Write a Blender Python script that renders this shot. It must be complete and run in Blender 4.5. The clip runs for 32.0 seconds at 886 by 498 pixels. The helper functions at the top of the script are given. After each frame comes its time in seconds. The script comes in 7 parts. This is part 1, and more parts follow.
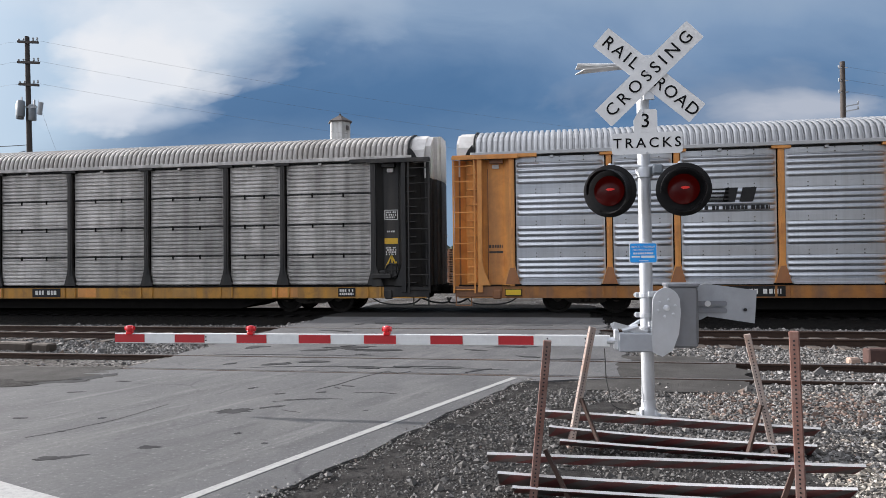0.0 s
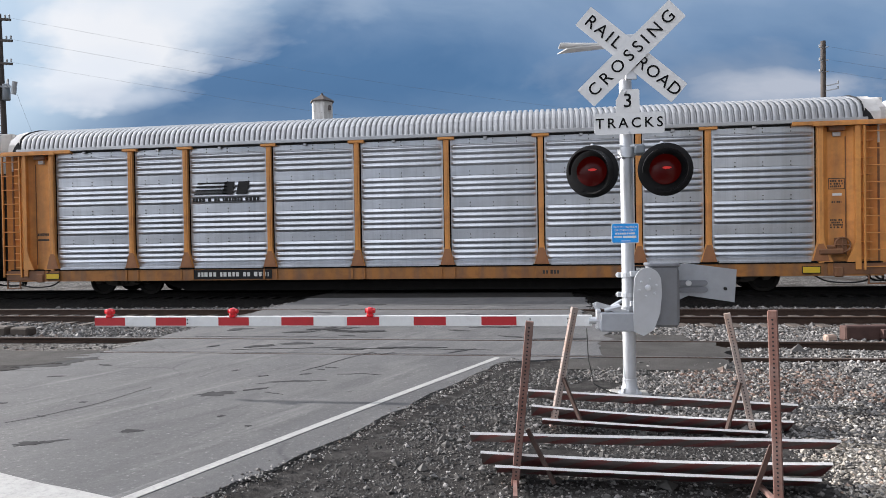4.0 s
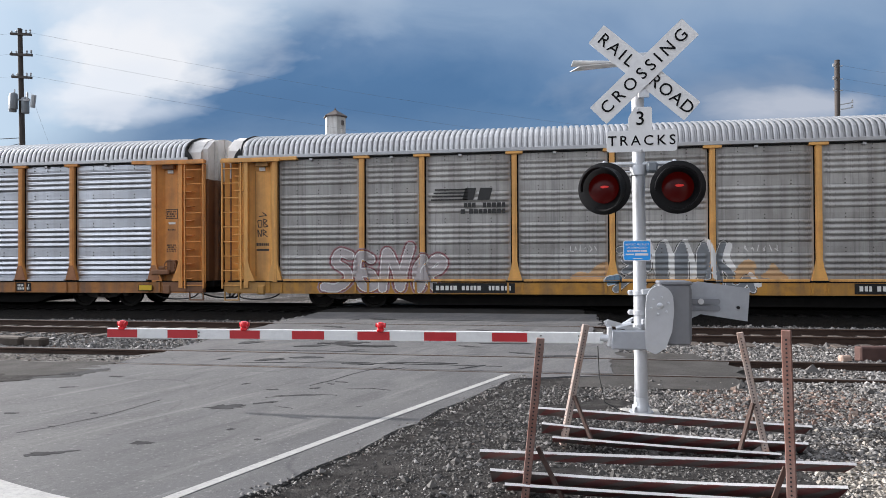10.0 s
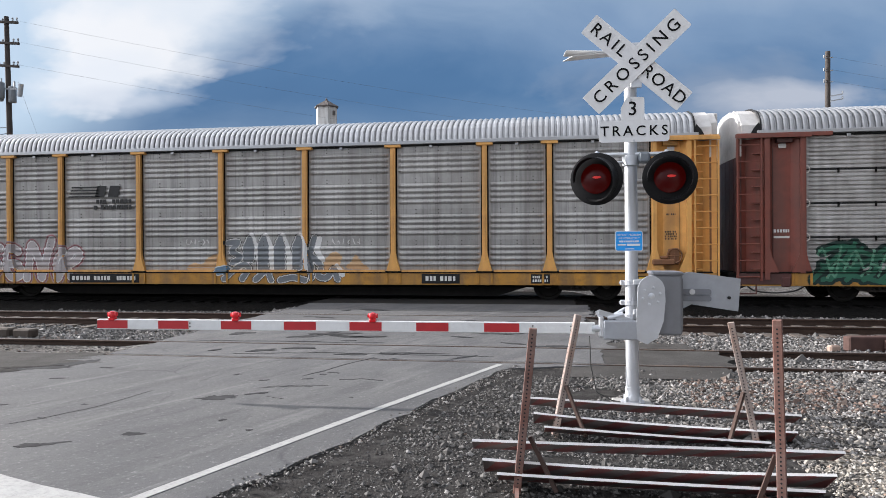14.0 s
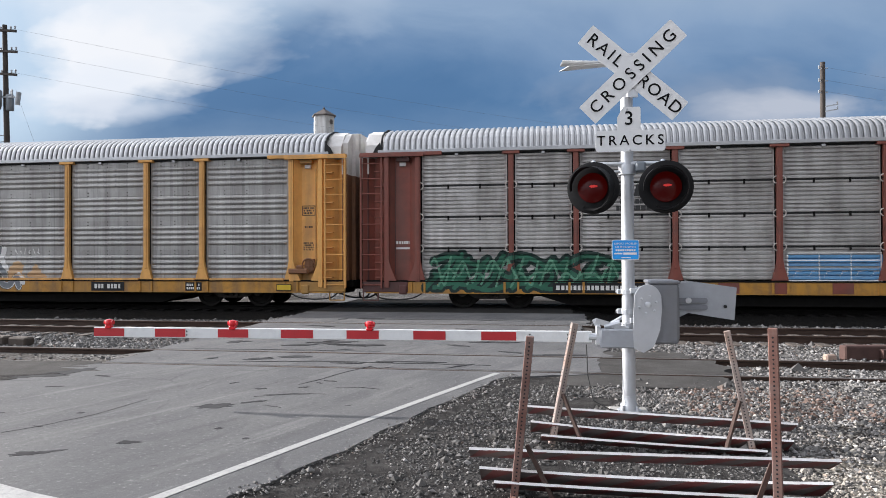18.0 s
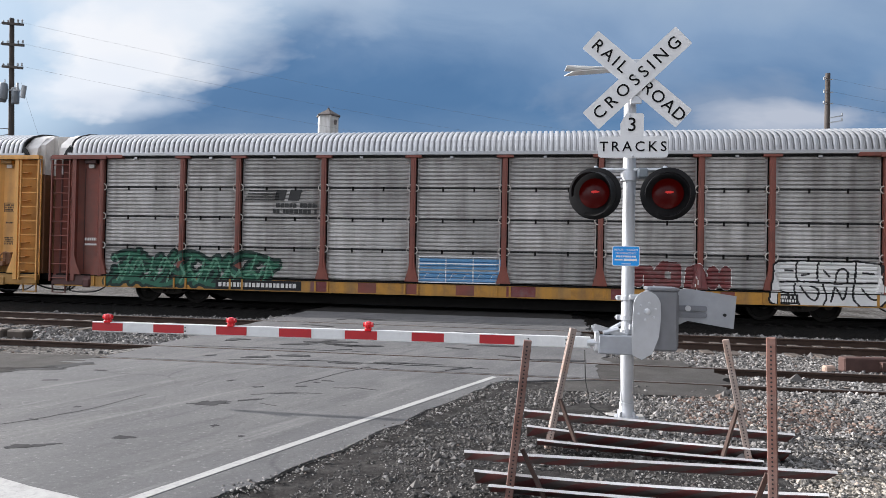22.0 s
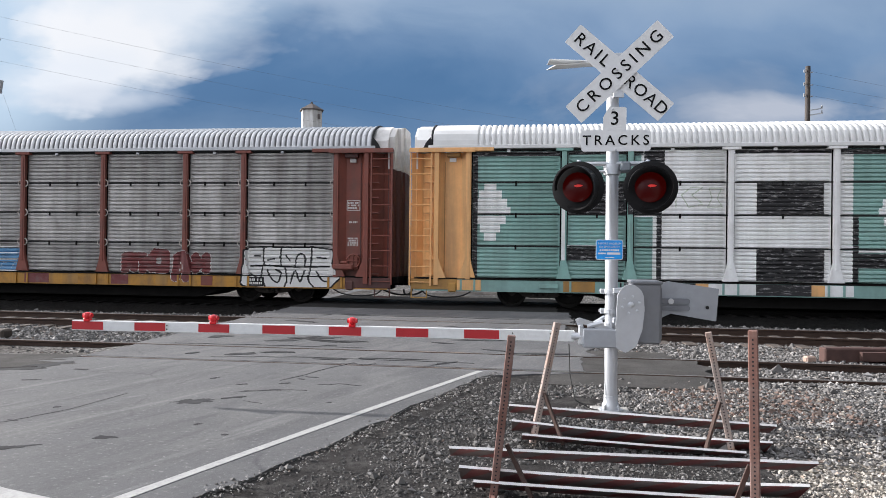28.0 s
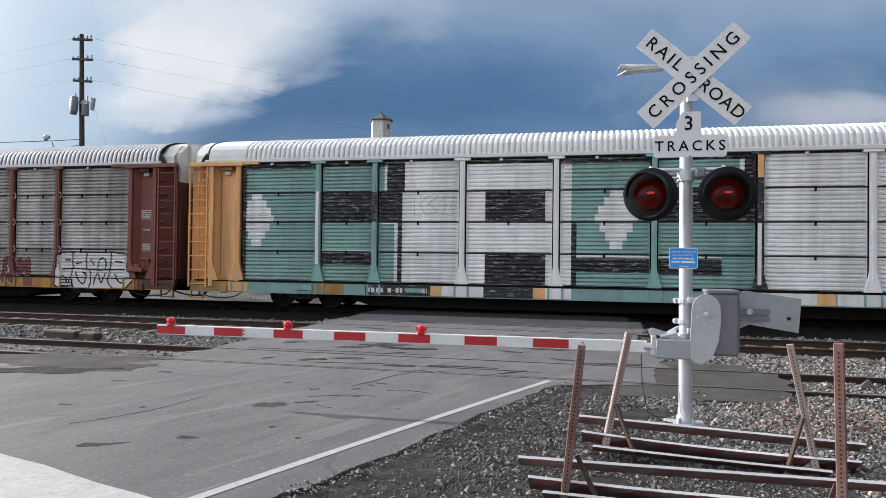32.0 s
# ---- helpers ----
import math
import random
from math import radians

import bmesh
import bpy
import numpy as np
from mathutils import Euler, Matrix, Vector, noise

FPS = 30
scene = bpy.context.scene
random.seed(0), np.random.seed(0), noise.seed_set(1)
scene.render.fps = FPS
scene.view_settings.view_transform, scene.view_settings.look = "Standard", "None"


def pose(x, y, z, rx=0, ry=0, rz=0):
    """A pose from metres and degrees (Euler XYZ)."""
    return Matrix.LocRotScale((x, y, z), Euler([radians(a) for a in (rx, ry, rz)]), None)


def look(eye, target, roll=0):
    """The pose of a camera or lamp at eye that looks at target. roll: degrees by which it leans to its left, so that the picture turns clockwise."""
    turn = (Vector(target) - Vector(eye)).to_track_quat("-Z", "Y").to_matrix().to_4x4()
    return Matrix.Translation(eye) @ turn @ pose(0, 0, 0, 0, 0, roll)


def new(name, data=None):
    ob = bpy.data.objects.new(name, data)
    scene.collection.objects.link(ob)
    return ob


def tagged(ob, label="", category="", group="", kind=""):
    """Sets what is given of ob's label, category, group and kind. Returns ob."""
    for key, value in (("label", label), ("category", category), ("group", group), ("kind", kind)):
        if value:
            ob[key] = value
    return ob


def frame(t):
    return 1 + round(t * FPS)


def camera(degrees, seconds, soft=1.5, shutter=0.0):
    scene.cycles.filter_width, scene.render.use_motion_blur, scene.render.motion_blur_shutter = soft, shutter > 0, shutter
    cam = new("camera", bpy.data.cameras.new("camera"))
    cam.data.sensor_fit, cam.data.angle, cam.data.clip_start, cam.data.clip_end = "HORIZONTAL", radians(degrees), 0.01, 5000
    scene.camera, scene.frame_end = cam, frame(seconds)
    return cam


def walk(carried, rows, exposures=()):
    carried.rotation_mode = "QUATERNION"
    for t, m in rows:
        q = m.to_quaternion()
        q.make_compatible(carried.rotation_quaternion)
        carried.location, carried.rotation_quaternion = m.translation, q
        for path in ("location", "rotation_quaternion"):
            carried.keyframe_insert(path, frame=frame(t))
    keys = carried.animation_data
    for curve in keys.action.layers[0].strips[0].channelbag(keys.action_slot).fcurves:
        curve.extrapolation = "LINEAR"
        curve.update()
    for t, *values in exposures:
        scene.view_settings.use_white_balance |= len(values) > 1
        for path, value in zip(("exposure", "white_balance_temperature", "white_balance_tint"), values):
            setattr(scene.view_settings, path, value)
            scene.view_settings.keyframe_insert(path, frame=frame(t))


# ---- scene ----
cam = camera(66.3, 32.0, soft=0.5)
EXPOSURES = [(0.0, 0.48, 6500, 12.5), (2.0, 0.56, 6500, 12.5), (8.0, 0.56, 6500, 12.5), (13.0, 0.60, 6500, 12.5), (19.0, 0.62, 6500, 12.5), (24.0, 0.62, 6500, 12.5), (29.0, 0.60, 6500, 12.5), (32.0, 0.46, 6500, 12.5)]
PATH = [
    (0, look((-0.02, -0.035, 1.597), (-0.359, 1.936, 1.629), -0.6)),
    (0.5, look((-0.029, -0.02, 1.608), (-0.383, 1.949, 1.636), -1.2)),
    (1, look((-0.025, -0.019, 1.606), (-0.378, 1.949, 1.626), -0.9)),
    (1.5, look((-0.014, -0.022, 1.607), (-0.354, 1.949, 1.618), -0.7)),
    (2, look((-0.015, -0.033, 1.599), (-0.345, 1.94, 1.594), -0.7)),
    (2.5, look((-0.01, -0.018, 1.601), (-0.339, 1.954, 1.572), -0.7)),
    (3, look((-0.018, -0.018, 1.598), (-0.322, 1.958, 1.573), -0.6)),
    (3.5, look((-0.011, -0.018, 1.605), (-0.296, 1.962, 1.577), -0.9)),
    (5.5, look((-0.012, -0.037, 1.603), (-0.355, 1.933, 1.586), -0.7)),
    (6, look((-0.01, -0.048, 1.601), (-0.356, 1.921, 1.585), -0.6)),
    (6.5, look((-0.02, -0.028, 1.601), (-0.36, 1.943, 1.583), -0.5)),
    (7, look((-0.014, -0.027, 1.605), (-0.349, 1.945, 1.61), -0.6)),
    (7.5, look((-0.013, -0.037, 1.601), (-0.345, 1.936, 1.622), -0.5)),
    (8, look((-0.013, -0.034, 1.603), (-0.333, 1.94, 1.631), -0.4)),
    (8.5, look((-0.01, -0.028, 1.607), (-0.323, 1.947, 1.629), -0.7)),
    (9, look((-0.005, -0.045, 1.6), (-0.312, 1.931, 1.615), -0.7)),
    (9.5, look((-0.012, -0.021, 1.607), (-0.328, 1.954, 1.621), -0.4)),
    (10, look((-0.014, -0.026, 1.607), (-0.338, 1.947, 1.626), -0.3)),
    (10.5, look((-0.015, -0.03, 1.604), (-0.352, 1.942, 1.624), -0.2)),
    (11, look((-0.02, -0.02, 1.605), (-0.351, 1.952, 1.622), 0.1)),
    (11.5, look((-0.028, -0.01, 1.604), (-0.349, 1.964, 1.618), 0.1)),
    (12, look((-0.033, -0.011, 1.604), (-0.358, 1.962, 1.627), 0.3)),
    (12.5, look((-0.034, -0.014, 1.607), (-0.355, 1.96, 1.621), 0.2)),
    (13, look((-0.03, -0.015, 1.603), (-0.333, 1.962, 1.603), -0.3)),
    (13.5, look((-0.027, -0.015, 1.607), (-0.325, 1.962, 1.606), -0.2)),
    (14, look((-0.021, -0.014, 1.602), (-0.321, 1.963, 1.594), -0.3)),
    (14.5, look((-0.026, -0.006, 1.606), (-0.31, 1.974, 1.591), -0.4)),
    (16.5, look((-0.016, -0.015, 1.599), (-0.331, 1.96, 1.556), -0.3)),
    (17, look((-0.022, -0.016, 1.595), (-0.349, 1.957, 1.548), 0.3)),
    (17.5, look((-0.022, -0.024, 1.599), (-0.327, 1.952, 1.583), 0.1)),
    (18, look((-0.021, -0.032, 1.598), (-0.312, 1.946, 1.616), -0.2)),
    (18.5, look((-0.019, -0.03, 1.601), (-0.294, 1.951, 1.595), 0.3)),
    (19, look((-0.013, -0.031, 1.601), (-0.294, 1.949, 1.624), 0.4)),
    (19.5, look((-0.01, -0.026, 1.601), (-0.273, 1.956, 1.616), 0.5)),
    (20, look((-0.013, -0.024, 1.596), (-0.287, 1.957, 1.616), 1.1)),
    (20.5, look((-0.009, -0.02, 1.591), (-0.303, 1.958, 1.608), 1.3)),
    (21, look((-0.011, -0.029, 1.602), (-0.307, 1.949, 1.632), 1.2)),
    (21.5, look((-0.013, -0.026, 1.599), (-0.314, 1.951, 1.633), 0.9)),
    (22, look((-0.011, -0.025, 1.592), (-0.306, 1.953, 1.618), 1.1)),
    (22.5, look((-0.009, -0.022, 1.597), (-0.305, 1.956, 1.609), 0.6)),
    (23, look((-0.001, -0.019, 1.599), (-0.296, 1.959, 1.62), 1.1)),
    (23.5, look((0.006, -0.014, 1.606), (-0.278, 1.966, 1.632), 0.7)),
    (24, look((0.01, -0.012, 1.604), (-0.259, 1.97, 1.63), 0.3)),
    (24.5, look((0.013, -0.013, 1.612), (-0.235, 1.971, 1.634), 0.2)),
    (25, look((0.014, -0.014, 1.607), (-0.225, 1.972, 1.621), 0.0)),
    (25.5, look((0.014, -0.018, 1.61), (-0.234, 1.967, 1.623), 0.4)),
    (26, look((0.012, -0.009, 1.606), (-0.229, 1.976, 1.622), 0.5)),
    (26.5, look((0.007, -0.011, 1.603), (-0.235, 1.974, 1.615), 0.4)),
    (28.5, look((-0.004, 0.002, 1.603), (-0.268, 1.985, 1.611), 1.0)),
    (29, look((-0.008, -0.01, 1.606), (-0.288, 1.97, 1.624), 1.3)),
    (29.5, look((-0.008, -0.009, 1.598), (-0.306, 1.968, 1.612), 0.8)),
    (30, look((-0.011, -0.018, 1.602), (-0.336, 1.955, 1.617), 0.5)),
    (30.5, look((-0.011, -0.019, 1.602), (-0.367, 1.949, 1.626), 0.8)),
    (31, look((-0.015, -0.026, 1.6), (-0.396, 1.937, 1.634), 0.8)),
    (31.5, look((-0.006, -0.016, 1.603), (-0.424, 1.94, 1.635), 0.7)),
    (32, look((-0.001, -0.022, 1.606), (-0.45, 1.926, 1.636), 0.7)),
]
walk(cam, PATH, EXPOSURES)
# world: storm clouds over the railway; the low sun stands to the left, a little behind the train
SUN = Vector((-2.7, 0.65, 1.0)).normalized()
sun_data = bpy.data.lights.new("sun", "SUN")
sun_data.energy, sun_data.angle, sun_data.color = 5.0, radians(0.8), (1.0, 0.968, 0.925)
sun = new("sun", sun_data)
sun.matrix_world = look(SUN * 100, (0, 0, 0))
world = bpy.data.worlds.new("world")
scene.world = world
world.use_nodes = True


class Graph:
    """A short way to write node trees."""

    def __init__(self, tree):
        self.tree = tree

    def add(self, kind, **values):
        node = self.tree.nodes.new(kind)
        for key, value in values.items():
            if key in node.inputs:
                node.inputs[key].default_value = value
        return node

    def link(self, a, b):
        self.tree.links.new(a, b)

    def math(self, op, a, b=0.0, c=0.0, clamp=False):
        node = self.tree.nodes.new("ShaderNodeMath")
        node.operation, node.use_clamp = op, clamp
        for i, v in enumerate((a, b, c)):
            if isinstance(v, (int, float)):
                node.inputs[i].default_value = v
            else:
                self.link(v, node.inputs[i])
        return node.outputs[0]

    def mix(self, fac, a, b, blend="MIX"):
        node = self.tree.nodes.new("ShaderNodeMix")
        node.data_type, node.blend_type = "RGBA", blend
        for socket, v in ((node.inputs[0], fac), (node.inputs[6], a), (node.inputs[7], b)):
            if isinstance(v, (int, float)):
                socket.default_value = v
            elif isinstance(v, tuple):
                socket.default_value = (*v[:3], 1)
            else:
                self.link(v, socket)
        return node.outputs[2]

    def ramp(self, fac, stops):
        node = self.tree.nodes.new("ShaderNodeValToRGB")
        while len(node.color_ramp.elements) < len(stops):
            node.color_ramp.elements.new(0.5)
        for el, (at, col) in zip(node.color_ramp.elements, stops):
            el.position = at
            el.color = (col, col, col, 1) if isinstance(col, (int, float)) else (*col, 1)
        self.link(fac, node.inputs[0])
        return node.outputs[0]

    def noise(self, vec, scale, detail=4.0, rough=0.55, distort=0.0):
        node = self.tree.nodes.new("ShaderNodeTexNoise")
        node.inputs["Scale"].default_value, node.inputs["Detail"].default_value = scale, detail
        node.inputs["Roughness"].default_value, node.inputs["Distortion"].default_value = rough, distort
        self.link(vec, node.inputs["Vector"])
        return node.outputs["Fac"]

    def scaled(self, vec, x, y, z, place=(0, 0, 0), turn=0.0):
        node = self.tree.nodes.new("ShaderNodeMapping")
        node.inputs["Scale"].default_value, node.inputs["Location"].default_value = (x, y, z), place
        if turn:
            spin = self.tree.nodes.new("ShaderNodeMapping")
            spin.inputs["Rotation"].default_value = (0, 0, turn)
            self.link(vec, spin.inputs["Vector"])
            vec = spin.outputs[0]
        self.link(vec, node.inputs["Vector"])
        return node.outputs[0]


def make_sky():
    g = Graph(world.node_tree)
    nodes = world.node_tree.nodes
    out = nodes["Background"]
    sky = nodes.new("ShaderNodeTexSky")
    sky.sky_type, sky.sun_disc = "NISHITA", False
    sky.sun_elevation, sky.sun_rotation = math.asin(SUN.z), math.atan2(SUN.x, SUN.y)
    way = nodes.new("ShaderNodeTexCoord").outputs["Generated"]

    def along(v):
        dot = nodes.new("ShaderNodeVectorMath")
        dot.operation = "DOT_PRODUCT"
        g.link(way, dot.inputs[0])
        dot.inputs[1].default_value = v
        return dot.outputs["Value"]
    turn = radians(9.9)
    ahead = along((-math.sin(turn), math.cos(turn), 0))
    front = g.math("MAXIMUM", ahead, 0.2)
    up = g.math("MAXIMUM", along((0, 0, 1)), 0.0)
    a = g.math("DIVIDE", along((math.cos(turn), math.sin(turn), 0)), front)
    b = g.math("DIVIDE", up, front)
    # wind-torn edges: the cloud banks are shifted by two scales of noise
    place = nodes.new("ShaderNodeCombineXYZ")
    g.link(a, place.inputs[0])
    g.link(b, place.inputs[1])
    billow = g.noise(g.scaled(place.outputs[0], 1.0, 1.5, 1.0, (0.3, 0.2, 0)), 3.8, 5.0, 0.5, 0.25)
    wisp = g.noise(g.scaled(place.outputs[0], 1.0, 2.6, 1.0, (2.3, 1.2, 0)), 3.0, 8.0, 0.6, 0.5)
    broad = g.noise(g.scaled(place.outputs[0], 0.8, 1.6, 1.0, (7.3, 4.2, 0)), 1.7, 4.0, 0.5, 0.2)

    def bank(ca, cb, wa, wb, soft, torn):
        """A cloud bank: 1 inside an ellipse with torn edges, 0 outside."""
        da = g.math("DIVIDE", g.math("SUBTRACT", a, ca), wa)
        db = g.math("DIVIDE", g.math("SUBTRACT", b, cb), wb)
        d = g.math("SQRT", g.math("ADD", g.math("MULTIPLY", da, da), g.math("MULTIPLY", db, db)))
        d = g.math("ADD", d, g.math("MULTIPLY", g.math("SUBTRACT", billow, 0.5), torn))
        d = g.math("ADD", d, g.math("MULTIPLY", g.math("SUBTRACT", wisp, 0.5), torn * 0.5))
        return g.ramp(d, [(max(0.0, 0.5 - soft / 2), 1.0), (min(1.0, 0.5 + soft / 2), 0.0)])
    storm = g.mix(g.ramp(broad, [(0.35, 0.0), (0.65, 1.0)]), STORM_DARK, STORM_LIGHT)
    # paler veil overhead and clear pale sky to the left
    veil = g.ramp(g.math("ADD", b, g.math("MULTIPLY", g.math("SUBTRACT", wisp, 0.5), 0.35)), [(0.25, 0.0), (0.42, 1.0)])
    col = g.mix(g.math("MULTIPLY", veil, 0.85), storm, VEIL)
    edge = g.math("ADD", g.math("MULTIPLY", a, -1.0), g.math("MULTIPLY", g.math("SUBTRACT", b, 0.29), 1.3))
    edge = g.math("ADD", edge, g.math("ADD", g.math("MULTIPLY", g.math("SUBTRACT", broad, 0.5), 0.2), g.math("MULTIPLY", g.math("SUBTRACT", billow, 0.5), 0.16)))
    left = g.ramp(edge, [(0.24, 0.0), (0.44, 1.0)])
    col = g.mix(g.math("MULTIPLY", left, 0.9), col, CLEAR)
    low = g.ramp(g.math("ADD", b, g.math("MULTIPLY", g.math("SUBTRACT", wisp, 0.5), 0.10)), [(0.10, 1.0), (0.22, 0.0)])
    col = g.mix(g.math("MULTIPLY", low, 0.35), col, CLEAR)
    # lit cloud towers
    for ca, cb, wa, wb, soft, torn, colour, amount in BANKS:
        col = g.mix(g.math("MULTIPLY", bank(ca, cb, wa, wb, soft, torn), amount), col, colour)
    # broken bright cloud behind and overhead
    behind = g.ramp(ahead, [(-0.3, 1.0), (0.25, 0.0)])
    rear = g.mix(g.ramp(g.noise(way, 2.2, 6.0, 0.55), [(0.40, 0.0), (0.6, 1.0)]), REAR_DARK, REAR_LIGHT)
    rear = g.mix(1.0, rear, g.ramp(up, [(0.0, 0.54), (1.0, 0.95)]), "MULTIPLY")
    rear = g.mix(1.0, rear, g.ramp(g.math("ADD", g.math("MULTIPLY", along((1, 0, 0)), 0.5), 0.5), [(0.10, 1.35), (0.80, 0.24)]), "MULTIPLY")
    col = g.mix(g.ramp(up, [(0.42, 0.0), (0.75, 1.0)]), col, rear)
    col = g.mix(behind, col, rear)
    # bright haze round the sun, out to the left
    haze = g.math("POWER", g.math("MAXIMUM", along(tuple(SUN)), 0.0), 26.0)
    col = g.mix(haze, col, GLOW)
    g.link(g.mix(0.99, sky.outputs[0], col), out.inputs["Color"])
    out.inputs["Strength"].default_value = 0.68


STORM_DARK, STORM_LIGHT = (0.044, 0.125, 0.272), (0.086, 0.198, 0.375)
VEIL, CLEAR = (0.27, 0.38, 0.53), (0.47, 0.62, 0.77)
REAR_DARK, REAR_LIGHT = (0.77, 0.90, 1.10), (2.28, 2.35, 2.47)
GLOW = (8.0, 7.7, 7.2)
# place across and up, size, softness, raggedness, colour, strength
BANKS = [
    (-0.36, 0.43, 0.56, 0.15, 0.5, 1.3, (0.60, 0.68, 0.77), 0.8),
    (-0.40, 0.355, 0.30, 0.15, 0.4, 1.3, (0.76, 0.81, 0.86), 0.85),
    (-0.465, 0.285, 0.23, 0.14, 0.3, 1.5, (0.82, 0.845, 0.87), 0.95),
    (-0.50, 0.245, 0.20, 0.08, 0.35, 1.6, (0.74, 0.79, 0.85), 0.85),
    (-0.44, 0.215, 0.20, 0.04, 0.4, 1.4, (0.60, 0.66, 0.75), 0.7),
    (0.40, 0.37, 0.66, 0.17, 0.9, 1.5, (0.235, 0.35, 0.52), 0.75),
    (0.50, 0.225, 0.44, 0.09, 0.5, 1.8, (0.27, 0.335, 0.44), 0.7),
    (0.56, 0.222, 0.26, 0.05, 0.4, 1.8, (0.48, 0.52, 0.60), 0.85),
    (0.15, 0.44, 0.9, 0.12, 0.7, 1.8, (0.36, 0.46, 0.58), 0.6),
]
make_sky()

# ---- materials ----


def material(name, colour, rough=0.7, metal=0.0, vary=0.25, scale=3.0, bump=0.0, bump_scale=40.0, dirt=None, dirt_amount=0.4, dirt_scale=1.5,
             streak=None, streak_amount=0.5, each=0.0, spec=0.5, coords="Object", comb=0.0, fleck=None):
    m = bpy.data.materials.new(name)
    m.use_nodes = True
    g = Graph(m.node_tree)
    bsdf = m.node_tree.nodes["Principled BSDF"]
    vec = m.node_tree.nodes.new("ShaderNodeTexCoord").outputs[coords]
    wide = g.noise(vec, scale, 5.0, 0.6)
    grain = g.noise(vec, scale * 14, 3.0, 0.6)
    shade = g.math("ADD", g.math("MULTIPLY", wide, 0.7), g.math("MULTIPLY", grain, 0.3))
    low, high = tuple(c * (1 - vary) for c in colour), tuple(min(1, c * (1 + vary)) for c in colour)
    col = g.mix(g.ramp(shade, [(0.3, 0.0), (0.7, 1.0)]), low, high)
    if dirt:
        spots = g.noise(vec, dirt_scale, 8.0, 0.65, 0.4)
        col = g.mix(g.math("MULTIPLY", g.ramp(spots, [(0.45, 0.0), (0.68, 1.0)]), dirt_amount), col, dirt)
    if streak:
        lines = g.noise(g.scaled(vec, 2.0, 2.0, 0.16), 1.6, 4.0, 0.5)
        col = g.mix(g.math("MULTIPLY", g.ramp(lines, [(0.42, 0.0), (0.7, 1.0)]), streak_amount), col, streak)
    if comb:
        fine = g.noise(g.scaled(vec, 9.0, 9.0, 0.10), 1.5, 3.0, 0.6)
        col = g.mix(g.math("MULTIPLY", g.ramp(fine, [(0.50, 0.0), (0.66, 1.0)]), comb), col, tuple(0.35 * c for c in colour))
    if fleck:
        chips = g.noise(g.scaled(vec, 2.2, 2.2, 11.0), 2.0, 8.0, 0.72, 0.3)
        col = g.mix(g.ramp(chips, [(0.56, 0.0), (0.60, 1.0)]), col, fleck)
    if each:
        info = m.node_tree.nodes.new("ShaderNodeObjectInfo").outputs["Random"]
        hsv = m.node_tree.nodes.new("ShaderNodeHueSaturation")
        g.link(g.math("ADD", g.math("MULTIPLY", info, 2 * each), 1 - each), hsv.inputs["Value"])
        g.link(col, hsv.inputs["Color"])
        col = hsv.outputs[0]
    g.link(col, bsdf.inputs["Base Color"])
    g.link(g.math("ADD", g.math("MULTIPLY", grain, 0.06 if metal > 0.6 else 0.25), rough - (0.03 if metal > 0.6 else 0.12), clamp=True), bsdf.inputs["Roughness"])
    bsdf.inputs["Metallic"].default_value = metal
    bsdf.inputs["Specular IOR Level"].default_value = spec
    if bump:
        node = m.node_tree.nodes.new("ShaderNodeBump")
        node.inputs["Strength"].default_value, node.inputs["Distance"].default_value = 1.0, bump
        g.link(g.noise(vec, bump_scale, 4.0, 0.6), node.inputs["Height"])
        g.link(node.outputs[0], bsdf.inputs["Normal"])
    return m


